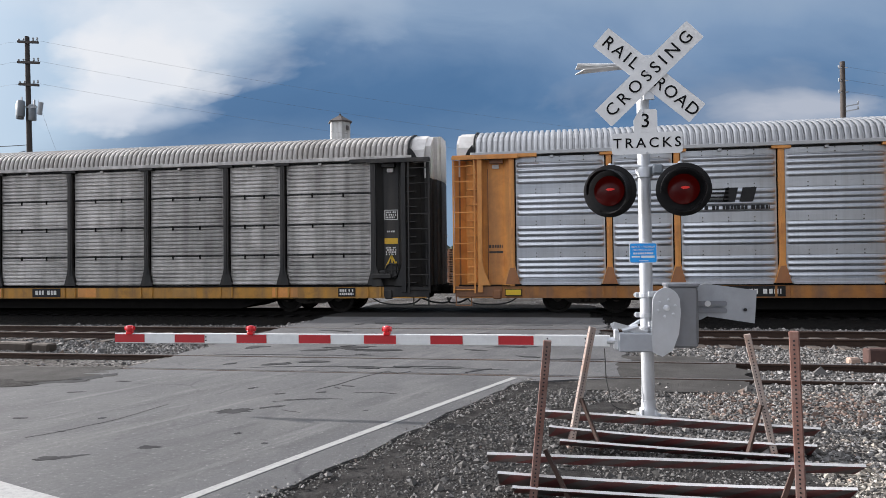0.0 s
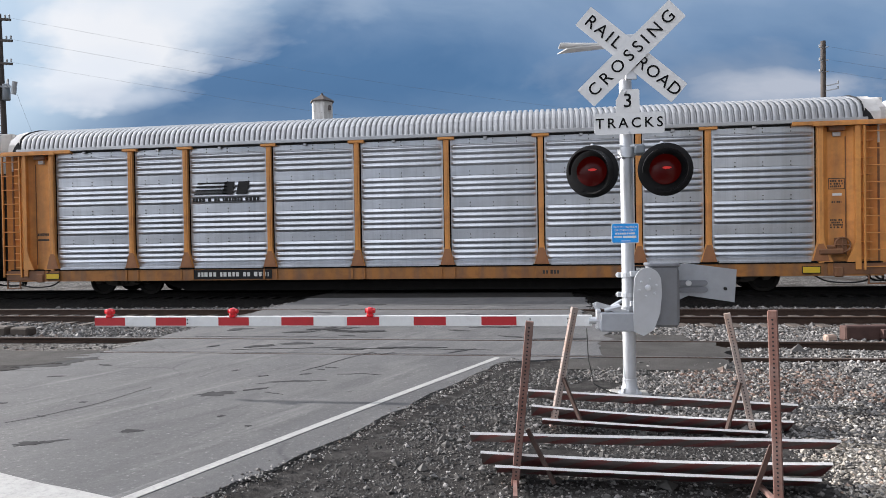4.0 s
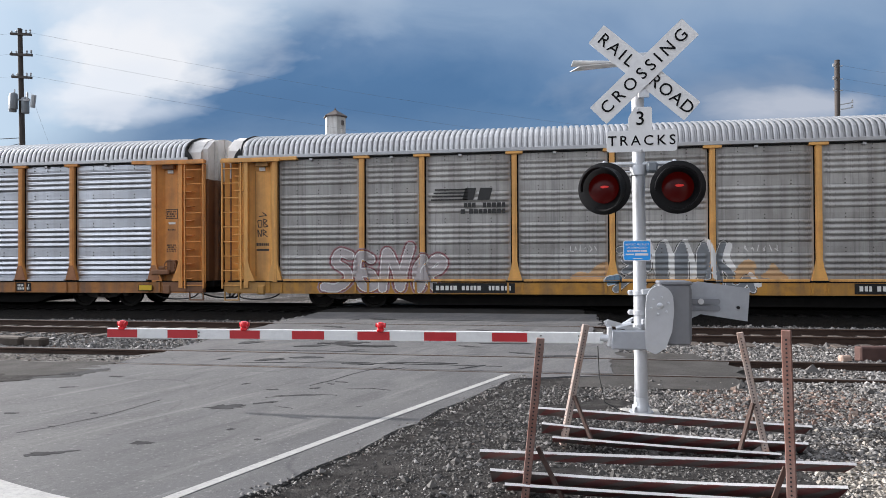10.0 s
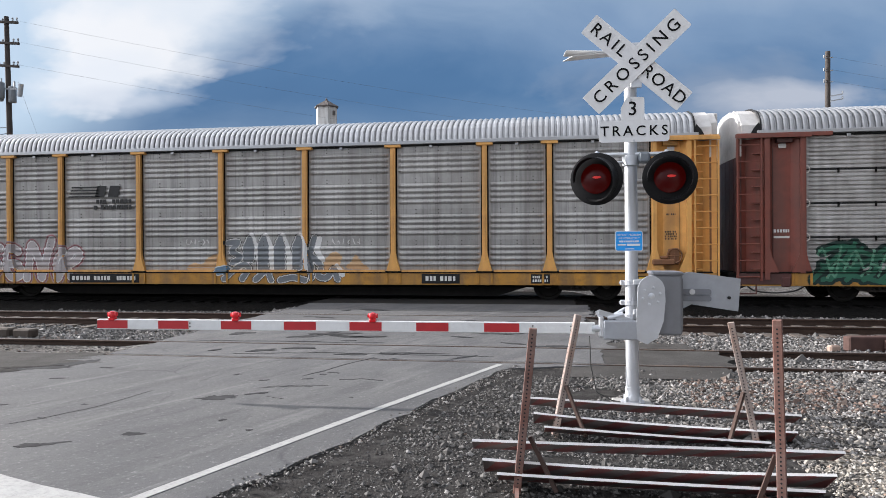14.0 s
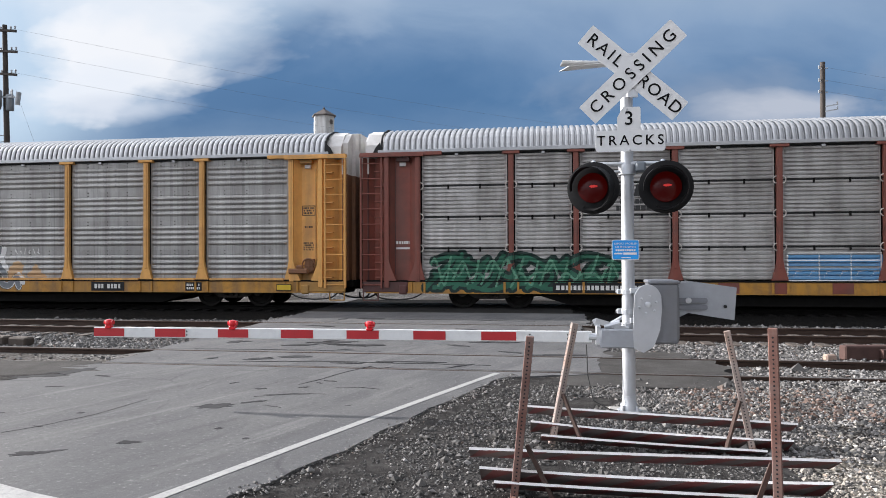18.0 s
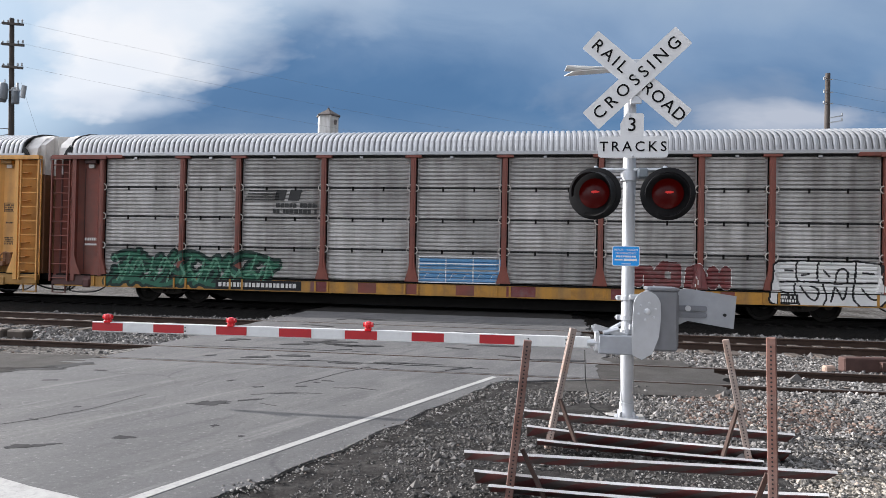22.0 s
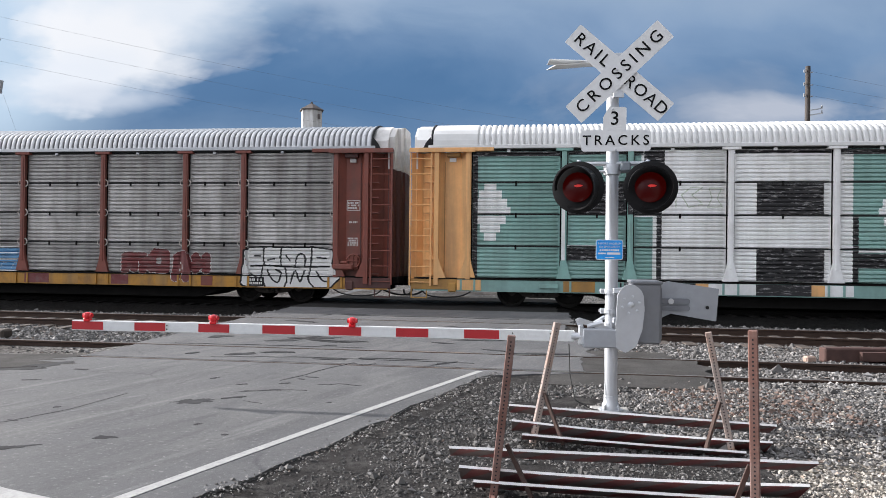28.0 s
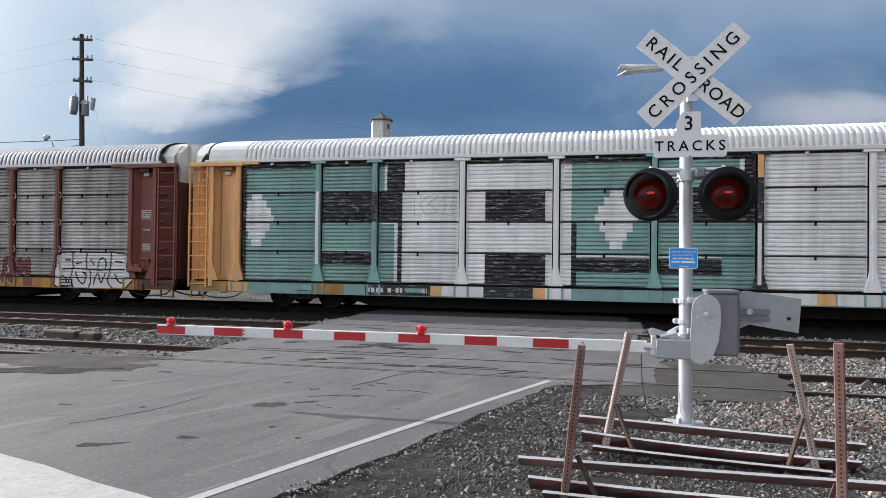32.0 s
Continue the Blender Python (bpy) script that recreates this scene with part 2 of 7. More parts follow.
def asphalt_material():
    m = bpy.data.materials.new("worn_asphalt")
    m.use_nodes = True
    g = Graph(m.node_tree)
    bsdf = m.node_tree.nodes["Principled BSDF"]
    vec = m.node_tree.nodes.new("ShaderNodeTexCoord").outputs["Object"]
    wide = g.noise(vec, 0.35, 6.0, 0.6, 0.3)
    mid = g.noise(g.scaled(vec, 1.3, 0.5, 1, (5, 2, 0), radians(20.4)), 1.6, 7.0, 0.65, 0.4)
    grit = g.noise(vec, 70.0, 4.0, 0.75)
    speck = g.noise(g.scaled(vec, 1, 1, 1, (1, 7, 0)), 24.0, 4.0, 0.7)
    col = g.mix(g.ramp(wide, [(0.3, 0.0), (0.72, 1.0)]), (0.095, 0.096, 0.099), (0.170, 0.168, 0.166))
    col = g.mix(g.math("MULTIPLY", g.ramp(mid, [(0.46, 0.0), (0.62, 1.0)]), 0.65), col, (0.07, 0.07, 0.074))
    # wheel tracks run along the road, narrow dark streaks among broad ones
    tracks = g.noise(g.scaled(vec, 1.5, 0.10, 1.0, (1.3, 0.0, 0), radians(20.4)), 1.3, 5.0, 0.6, 0.3)
    col = g.mix(g.math("MULTIPLY", g.ramp(tracks, [(0.46, 0.0), (0.62, 1.0)]), 0.55), col, (0.11, 0.11, 0.115))
    col = g.mix(g.math("MULTIPLY", g.ramp(tracks, [(0.30, 1.0), (0.42, 0.0)]), 0.5), col, (0.27, 0.268, 0.264))
    thin = g.noise(g.scaled(vec, 5.0, 0.35, 1.0, (4.3, 1.0, 0), radians(20.4)), 1.4, 6.0, 0.62, 0.2)
    col = g.mix(g.math("MULTIPLY", g.ramp(thin, [(0.58, 0.0), (0.70, 1.0)]), 0.6), col, (0.075, 0.075, 0.08))
    col = g.mix(g.math("MULTIPLY", g.ramp(thin, [(0.28, 1.0), (0.38, 0.0)]), 0.3), col, (0.33, 0.328, 0.325))
    # spalled pits and small dark marks, longer along the road
    pits = g.noise(g.scaled(vec, 1.0, 0.45, 1, (9, 3, 0), radians(60)), 9.0, 3.0, 0.55)
    col = g.mix(g.math("MULTIPLY", g.ramp(pits, [(0.67, 0.0), (0.72, 1.0)]), 0.7), col, (0.06, 0.06, 0.064))
    col = g.mix(g.math("MULTIPLY", g.ramp(speck, [(0.32, 1.0), (0.46, 0.0)]), 0.55), col, (0.065, 0.065, 0.07))
    col = g.mix(g.math("MULTIPLY", g.ramp(speck, [(0.58, 0.0), (0.70, 1.0)]), 0.5), col, (0.36, 0.355, 0.35))
    col = g.mix(g.math("MULTIPLY", g.ramp(grit, [(0.35, 1.0), (0.58, 0.0)]), 0.4), col, (0.07, 0.07, 0.074))
    # hairline cracks
    vor = m.node_tree.nodes.new("ShaderNodeTexVoronoi")
    vor.feature = "DISTANCE_TO_EDGE"
    vor.inputs["Scale"].default_value = 0.42
    warp = m.node_tree.nodes.new("ShaderNodeTexNoise")
    warp.inputs["Scale"].default_value, warp.inputs["Detail"].default_value = 1.3, 6.0
    g.link(vec, warp.inputs["Vector"])
    g.link(g.mix(0.45, vec, warp.outputs["Color"], "ADD"), vor.inputs["Vector"])
    crack = g.ramp(vor.outputs["Distance"], [(0.0, 1.0), (0.012, 0.0)])
    broken = g.ramp(g.noise(vec, 0.8, 3.0), [(0.5, 0.0), (0.6, 1.0)])
    crack = g.math("MULTIPLY", crack, broken)
    col = g.mix(g.math("MULTIPLY", crack, 0.55), col, (0.045, 0.045, 0.05))
    g.link(col, bsdf.inputs["Base Color"])
    g.link(g.math("ADD", g.math("MULTIPLY", mid, -0.25), 0.95), bsdf.inputs["Roughness"])
    bsdf.inputs["Specular IOR Level"].default_value = 0.25
    bump = m.node_tree.nodes.new("ShaderNodeBump")
    bump.inputs["Distance"].default_value = 0.004
    g.link(g.math("SUBTRACT", grit, g.math("MULTIPLY", crack, 0.4)), bump.inputs["Height"])
    g.link(bump.outputs[0], bsdf.inputs["Normal"])
    return m


def gravel_material(name, dark, light, size, tint=None):
    m = bpy.data.materials.new(name)
    m.use_nodes = True
    g = Graph(m.node_tree)
    bsdf = m.node_tree.nodes["Principled BSDF"]
    vec = m.node_tree.nodes.new("ShaderNodeTexCoord").outputs["Object"]
    vor = m.node_tree.nodes.new("ShaderNodeTexVoronoi")
    vor.inputs["Scale"].default_value = 1 / size
    g.link(vec, vor.inputs["Vector"])
    each = m.node_tree.nodes.new("ShaderNodeSeparateColor")
    g.link(vor.outputs["Color"], each.inputs[0])
    col = g.mix(g.ramp(each.outputs[0], [(0.1, 0.0), (0.9, 1.0)]), dark, light)
    if tint:
        col = g.mix(g.ramp(g.noise(vec, 0.5, 6.0, 0.65, 0.4), [(0.42, 0.0), (0.62, 1.0)]), col, tint)
    # crevice shade between stones, multiplied into the colour
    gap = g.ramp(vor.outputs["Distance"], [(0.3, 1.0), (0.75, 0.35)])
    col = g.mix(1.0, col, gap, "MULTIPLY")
    g.link(col, bsdf.inputs["Base Color"])
    bsdf.inputs["Roughness"].default_value = 0.9
    bsdf.inputs["Specular IOR Level"].default_value = 0.08
    bump = m.node_tree.nodes.new("ShaderNodeBump")
    bump.inputs["Distance"].default_value = size * 0.6
    g.link(g.math("SUBTRACT", 1.0, vor.outputs["Distance"]), bump.inputs["Height"])
    g.link(bump.outputs[0], bsdf.inputs["Normal"])
    return m


def stone_material(name, stops):
    m = bpy.data.materials.new(name)
    m.use_nodes = True
    g = Graph(m.node_tree)
    bsdf = m.node_tree.nodes["Principled BSDF"]
    geo = m.node_tree.nodes.new("ShaderNodeNewGeometry").outputs["Random Per Island"]
    vec = m.node_tree.nodes.new("ShaderNodeTexCoord").outputs["Object"]
    col = g.ramp(geo, stops)
    col = g.mix(g.math("MULTIPLY", g.noise(vec, 60.0, 3.0), 0.45), col, (0.12, 0.115, 0.11))
    g.link(col, bsdf.inputs["Base Color"])
    bsdf.inputs["Roughness"].default_value = 0.85
    return m


ASPHALT = asphalt_material()
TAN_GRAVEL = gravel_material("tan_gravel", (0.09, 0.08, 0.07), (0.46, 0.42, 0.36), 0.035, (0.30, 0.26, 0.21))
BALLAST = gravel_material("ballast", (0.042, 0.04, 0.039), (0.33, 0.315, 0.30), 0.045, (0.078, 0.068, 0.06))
# real dark dirt, also used as painted shade below the barricades
DIRT_AND_SHADE = material("dark_dirt_and_shade", (0.031, 0.029, 0.028), 0.95, 0, 0.5, 2.2, 0.015, 55, (0.086, 0.082, 0.079), 0.7, 7.0, spec=0.1)
DARK_STONE = stone_material("dark_crushed_stone", [(0.0, (0.022, 0.021, 0.02)), (0.5, (0.06, 0.057, 0.054)), (0.8, (0.12, 0.115, 0.11)), (0.94, (0.22, 0.212, 0.205)), (1.0, (0.36, 0.35, 0.34))])
LITTER = stone_material("brown_litter", [(0.0, (0.05, 0.03, 0.022)), (0.5, (0.13, 0.075, 0.055)), (1.0, (0.22, 0.15, 0.12))])
GRIT = material("packed_grit", (0.074, 0.071, 0.068), 0.95, 0, 0.35, 1.6, 0.01, 60, (0.05, 0.046, 0.043), 0.6, 2.5, spec=0.1)
STONE = stone_material("crushed_stone", [(0.0, (0.036, 0.034, 0.033)), (0.4, (0.10, 0.095, 0.091)), (0.70, (0.21, 0.202, 0.195)), (0.90, (0.37, 0.358, 0.348)), (0.96, (0.18, 0.165, 0.152)), (1.0, (0.16, 0.11, 0.085))])
TAN_STONE = stone_material("tan_crushed_stone", [(0.0, (0.10, 0.09, 0.08)), (0.4, (0.27, 0.245, 0.21)), (0.75, (0.45, 0.41, 0.35)), (0.95, (0.66, 0.62, 0.56)), (1.0, (0.30, 0.18, 0.12))])
RAIL = material("rusty_rail", (0.060, 0.037, 0.028), 0.6, 0.5, 0.3, 4.0)
RAIL_HEAD = material("worn_rail_head", (0.32, 0.29, 0.27), 0.35, 0.9, 0.15, 3.0)
TIE = material("creosoted_timber", (0.075, 0.06, 0.05), 0.9, 0, 0.35, 6.0, 0.004, 60)
WHITE_LINE = material("road_paint", (0.35, 0.35, 0.342), 0.8, 0, 0.15, 6.0, 0.0, 40, (0.19, 0.19, 0.19), 0.55, 24.0)
GALV = material("galvanised_steel", (0.60, 0.62, 0.65), 0.38, 0.75, 0.12, 5.0, 0.0, 40, (0.42, 0.44, 0.47), 0.35, 6.0)
ALU = material("silver_paint", (0.52, 0.54, 0.575), 0.45, 0.55, 0.08, 4.0, 0.0, 40, (0.40, 0.41, 0.42), 0.35, 5.0, (0.36, 0.36, 0.36), 0.2)
SIGN_WHITE = material("white_reflective_sheet", (0.78, 0.79, 0.80), 0.5, 0, 0.03, 3.0, dirt=(0.6, 0.6, 0.6), dirt_amount=0.25, dirt_scale=5.0)
SIGN_BLACK = material("black_letters", (0.006, 0.006, 0.007), 0.7, 0, 0.1, spec=0.15)
SIGN_BLUE = material("blue_sign_face", (0.012, 0.34, 0.88), 0.45, 0, 0.05)
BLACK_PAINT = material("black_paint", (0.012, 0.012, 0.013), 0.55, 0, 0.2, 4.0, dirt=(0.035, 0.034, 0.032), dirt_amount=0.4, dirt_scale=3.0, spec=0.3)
HOOD_BLACK = material("signal_black", (0.009, 0.009, 0.010), 0.65, 0, 0.2, 8.0, dirt=(0.02, 0.02, 0.022), dirt_amount=0.4, dirt_scale=9.0, spec=0.2)
GATE_RED = material("gate_red", (0.46, 0.022, 0.028), 0.5, 0, 0.1, 6.0)
GATE_WHITE = material("gate_white", (0.76, 0.77, 0.77), 0.55, 0, 0.05, 6.0, dirt=(0.45, 0.45, 0.45), dirt_amount=0.3, dirt_scale=6.0)
RUST = material("rusted_steel", (0.195, 0.10, 0.08), 0.85, 0.1, 0.35, 7.0, 0.001, 120, (0.28, 0.22, 0.20), 0.5, 5.0)
RUST_PALE = material("rusted_pale_steel", (0.31, 0.255, 0.23), 0.8, 0.15, 0.25, 7.0, 0.001, 120, (0.26, 0.14, 0.09), 0.7, 7.0)
BOARD_WHITE = material("dull_board_white", (0.80, 0.79, 0.78), 0.6, 0, 0.12, 5.0, dirt=(0.45, 0.40, 0.37), dirt_amount=0.35, dirt_scale=4.0)
# grimy board fronts and red, darkened further for their backlit side
BOARD_FACE = material("shaded_grimy_face", (0.105, 0.085, 0.082), 0.75, 0, 0.25, 4.0, dirt=(0.08, 0.055, 0.05), dirt_amount=0.6, dirt_scale=3.0)
BOARD_RED = material("shaded_faded_red", (0.125, 0.027, 0.026), 0.65, 0, 0.2, 5.0, dirt=(0.14, 0.09, 0.085), dirt_amount=0.4, dirt_scale=4.0)
# grime black, deepened so the colour holds underside shade too
UNDER = material("shaded_underside_grime", (0.010, 0.0092, 0.0085), 0.9, 0.0, 0.35, 4.0, 0.002, 60, spec=0.15)
TRUCK_STEEL = material("truck_steel", (0.07, 0.062, 0.055), 0.85, 0.0, 0.4, 5.0, 0.002, 60, (0.075, 0.06, 0.05), 0.5, 6.0, spec=0.25)
WHEEL = material("wheel_steel", (0.022, 0.02, 0.018), 0.75, 0.2, 0.3, 8.0, spec=0.2)
POLE_WOOD = material("weathered_pole_wood", (0.07, 0.06, 0.055), 0.9, 0, 0.3, 2.0, 0.004, 30, None, 0, 1, (0.06, 0.05, 0.045), 0.6)
LAMP_GREY = material("transformer_grey", (0.42, 0.44, 0.46), 0.5, 0.2, 0.1)
CAN_GREY = material("can_grey", (0.22, 0.245, 0.27), 0.5, 0.2, 0.1)
WIRE_GREY = material("weathered_wire", (0.13, 0.135, 0.14), 0.6, 0.3, 0.1)
# train shade put into the colour: near-black ballast and asphalt
SHADOW_BALLAST = gravel_material("shadowed_ballast", (0.003, 0.003, 0.003), (0.016, 0.015, 0.014), 0.06)
SHADOW_ROAD = material("shadowed_asphalt", (0.022, 0.0215, 0.021), 0.9, 0, 0.4, 1.2, 0.004, 60, spec=0.12)
RUBBER = material("black_hose", (0.02, 0.02, 0.02), 0.7, 0, 0.2)
TOWER_WHITE = material("tower_white", (0.66, 0.66, 0.65), 0.7, 0, 0.08, 0.6, dirt=(0.35, 0.33, 0.31), dirt_amount=0.4, dirt_scale=0.7, streak=(0.35, 0.31, 0.28), streak_amount=0.5)
TOWER_ROOF = material("tower_roof", (0.10, 0.085, 0.08), 0.8, 0, 0.2)
FAR_TREES = material("far_trees", (0.055, 0.065, 0.045), 0.95, 0, 0.4, 0.3, 0.3, 1.5)
FAR_WALL = material("far_pale_wall", (0.72, 0.73, 0.74), 0.8, 0, 0.06, 0.3)


def lens_material():
    m = bpy.data.materials.new("red_signal_glass")
    m.use_nodes = True
    bsdf = m.node_tree.nodes["Principled BSDF"]
    bsdf.inputs["Specular IOR Level"].default_value = 0.25
    bsdf.inputs["Base Color"].default_value = (0.022, 0.0008, 0.001, 1)
    bsdf.inputs["Roughness"].default_value = 0.25
    bsdf.inputs["Emission Color"].default_value = (1.0, 0.03, 0.02, 1)
    bsdf.inputs["Emission Strength"].default_value = 0.014
    return m


def red_plastic():
    m = bpy.data.materials.new("red_lamp_plastic")
    m.use_nodes = True
    bsdf = m.node_tree.nodes["Principled BSDF"]
    bsdf.inputs["Base Color"].default_value = (0.75, 0.012, 0.02, 1)
    bsdf.inputs["Roughness"].default_value = 0.2
    bsdf.inputs["Coat Weight"].default_value = 0.4
    return m


def glow_material():
    m = bpy.data.materials.new("glowing_lamp_centre")
    m.use_nodes = True
    bsdf = m.node_tree.nodes["Principled BSDF"]
    bsdf.inputs["Base Color"].default_value = (0.4, 0.01, 0.01, 1)
    bsdf.inputs["Emission Color"].default_value = (1.0, 0.06, 0.05, 1)
    bsdf.inputs["Emission Strength"].default_value = 0.22
    return m


GLOWING = glow_material()
LENS = lens_material()
LAMP_RED = red_plastic()

# ---- mesh helpers ----


def mesh_of(bm, name, mat, smooth=False):
    me = bpy.data.meshes.new(name)
    bm.normal_update()
    bm.to_mesh(me)
    bm.free()
    for m in mat if isinstance(mat, (list, tuple)) else [mat]:
        me.materials.append(m)
    if smooth:
        me.shade_smooth()
        me.set_sharp_from_angle(angle=radians(38))
    return me


def part(name, bm, mat, parent, label="", smooth=False, at=None):
    ob = new(name, bm if isinstance(bm, bpy.types.Mesh) else mesh_of(bm, name, mat, smooth))
    ob.parent = parent
    if at is not None:
        ob.matrix_basis = at
    if label:
        tagged(ob, label)
    return ob


def thing(name, label, category, group="", kind="", at=None):
    ob = tagged(new(name), label, category, group, kind)
    ob.empty_display_size = 0.1
    if at is not None:
        ob.matrix_basis = at
    return ob


def whole(name, bm, mat, label, category, group="", kind="", smooth=False):
    return tagged(new(name, mesh_of(bm, name, mat, smooth)), label, category, group, kind)


def box(bm, x0, x1, y0, y1, z0, z1, bevel=0.0, index=0, m=None):
    made = bmesh.ops.create_cube(bm, size=1)["verts"]
    for v in made:
        v.co = Vector((x0 + (v.co.x + 0.5) * (x1 - x0), y0 + (v.co.y + 0.5) * (y1 - y0), z0 + (v.co.z + 0.5) * (z1 - z0)))
    faces = list({f for v in made for f in v.link_faces})
    for f in faces:
        f.material_index = index
    if bevel:
        edges = list({e for f in faces for e in f.edges})
        made = bmesh.ops.bevel(bm, geom=edges, offset=bevel, segments=1, affect="EDGES")["verts"]
    if m is not None:
        bmesh.ops.transform(bm, matrix=m, verts=list(set(made)))
    return bm


def rod(bm, a, b, r, seg=10, r2=None, index=0):
    a, b = Vector(a), Vector(b)
    way = b - a
    made = bmesh.ops.create_cone(bm, cap_ends=True, segments=seg, radius1=r, radius2=r if r2 is None else r2, depth=way.length)["verts"]
    m = Matrix.Translation((a + b) / 2) @ way.to_track_quat("Z", "Y").to_matrix().to_4x4()
    bmesh.ops.transform(bm, matrix=m, verts=made)
    for f in {f for v in made for f in v.link_faces}:
        f.material_index = index
    return bm


def beam(bm, a, b, w, h, index=0, bevel=0.0):
    """A square bar from a to b, w wide sideways and h high."""
    a, b = Vector(a), Vector(b)
    way = b - a
    m = Matrix.Translation((a + b) / 2) @ way.to_track_quat("X", "Z").to_matrix().to_4x4()
    return box(bm, -way.length / 2, way.length / 2, -w / 2, w / 2, -h / 2, h / 2, bevel, index, m)


def prism(bm, outline, depth, m, index=0):
    """A plate: an outline in x and z, thick along y from 0 to depth."""
    front = [bm.verts.new(m @ Vector((x, 0, z))) for x, z in outline]
    back = [bm.verts.new(m @ Vector((x, depth, z))) for x, z in outline]
    n = len(outline)
    faces = [bm.faces.new(front), bm.faces.new(back[::-1])]
    for i in range(n):
        faces.append(bm.faces.new((front[i], back[i], back[(i + 1) % n], front[(i + 1) % n])))
    for f in faces:
        f.material_index = index
    bmesh.ops.recalc_face_normals(bm, faces=faces)
    return bm


def lathe(bm, profile, seg=24, m=Matrix(), index=0, close=False):
    """Turns a profile of (radius, height) round z."""
    rings = []
    for r, z in profile:
        rings.append([bm.verts.new(m @ Vector((r * math.cos(2 * math.pi * i / seg), r * math.sin(2 * math.pi * i / seg), z))) for i in range(seg)])
    for a, b in zip(rings, rings[1:]):
        for i in range(seg):
            bm.faces.new((a[i], a[(i + 1) % seg], b[(i + 1) % seg], b[i])).material_index = index
    if close:
        bm.faces.new(rings[0][::-1]).material_index = index
        bm.faces.new(rings[-1]).material_index = index
    return bm


def cable(bm, points, r, seg=6):
    """A bent round cable through points."""
    points = [Vector(p) for p in points]
    rings = []
    for i, p in enumerate(points):
        way = (points[min(i + 1, len(points) - 1)] - points[max(i - 1, 0)]).normalized()
        q = way.to_track_quat("Z", "Y").to_matrix()
        rings.append([bm.verts.new(p + q @ Vector((r * math.cos(2 * math.pi * k / seg), r * math.sin(2 * math.pi * k / seg), 0))) for k in range(seg)])
    for a, b in zip(rings, rings[1:]):
        for k in range(seg):
            bm.faces.new((a[k], a[(k + 1) % seg], b[(k + 1) % seg], b[k]))
    return bm


def bend_3d(pts, n=5):
    """A smooth open curve through points in space."""
    ends = [Vector(q) for q in (pts[0], *pts, pts[-1])]
    out = []
    for p0, p1, p2, p3 in zip(ends, ends[1:], ends[2:], ends[3:]):
        for k in range(n):
            u = k / n
            out.append(0.5 * ((2 * p1) + (p2 - p0) * u + (2 * p0 - 5 * p1 + 4 * p2 - p3) * u * u + (3 * p1 - p0 - 3 * p2 + p3) * u ** 3))
    return out + [ends[-1]]


def hang(a, b, sag, n=12):
    a, b = Vector(a), Vector(b)
    return [a.lerp(b, i / n) - Vector((0, 0, sag * 4 * (i / n) * (1 - i / n))) for i in range(n + 1)]


def letters(text, size, mat, name="lettering", spacing=1.0, bold=0.0, depth=0.002):
    """Flat letters, centred, standing in the xz plane and read from -y."""
    curve = bpy.data.curves.new(name, "FONT")
    curve.body, curve.size, curve.align_x, curve.align_y = text, size, "CENTER", "CENTER"
    curve.space_character, curve.offset, curve.extrude, curve.resolution_u = spacing, bold, depth, 3
    ob = bpy.data.objects.new(name, curve)
    scene.collection.objects.link(ob)
    bpy.context.view_layer.update()
    me = bpy.data.meshes.new_from_object(ob.evaluated_get(bpy.context.evaluated_depsgraph_get()))
    bpy.data.objects.remove(ob)
    me.transform(Matrix.Rotation(radians(90), 4, "X"))
    me.materials.clear()
    me.materials.append(mat)
    return me


def from_arrays(name, verts, faces, mat):
    me = bpy.data.meshes.new(name)
    me.from_pydata(verts, [], faces)
    for m in mat if isinstance(mat, (list, tuple)) else [mat]:
        me.materials.append(m)
    return me


# ---- ground, road and tracks ----

# tracks run along x; each pair of numbers is the near and far rail
TRACKS = [(9.35, 10.785), (14.1, 15.535), (20.78, 22.215)]


def road_left(y):
    return -6.55 - 0.02 * (y - 10)


def ground_height(x, y):
    """The land: level by the road, a little lower between the tracks outside it."""
    off = max(road_left(y) - x, x - 0.9) if y > 9.0 else -1
    side = min(1.0, max(0.0, off / 0.7)) if y > 9.0 else 0.0
    dip = min(1.0, max(0.0, (y - 8.9) / 1.2)) * side
    low = -0.085 - 0.05 * min(1.0, max(0.0, (y - 11.2) / 1.5))
    if y > 26:
        low *= max(0.0, 1 - (y - 26) / 5)
    return dip * low - 0.02 + 0.007 * noise.noise((x * 1.7, y * 1.7, 0)) + 0.009 * noise.noise((x * 0.35, y * 0.35, 3)) + (0.02 * noise.noise((x * 0.8, y * 0.8, 8)) if x > 1.2 else 0)


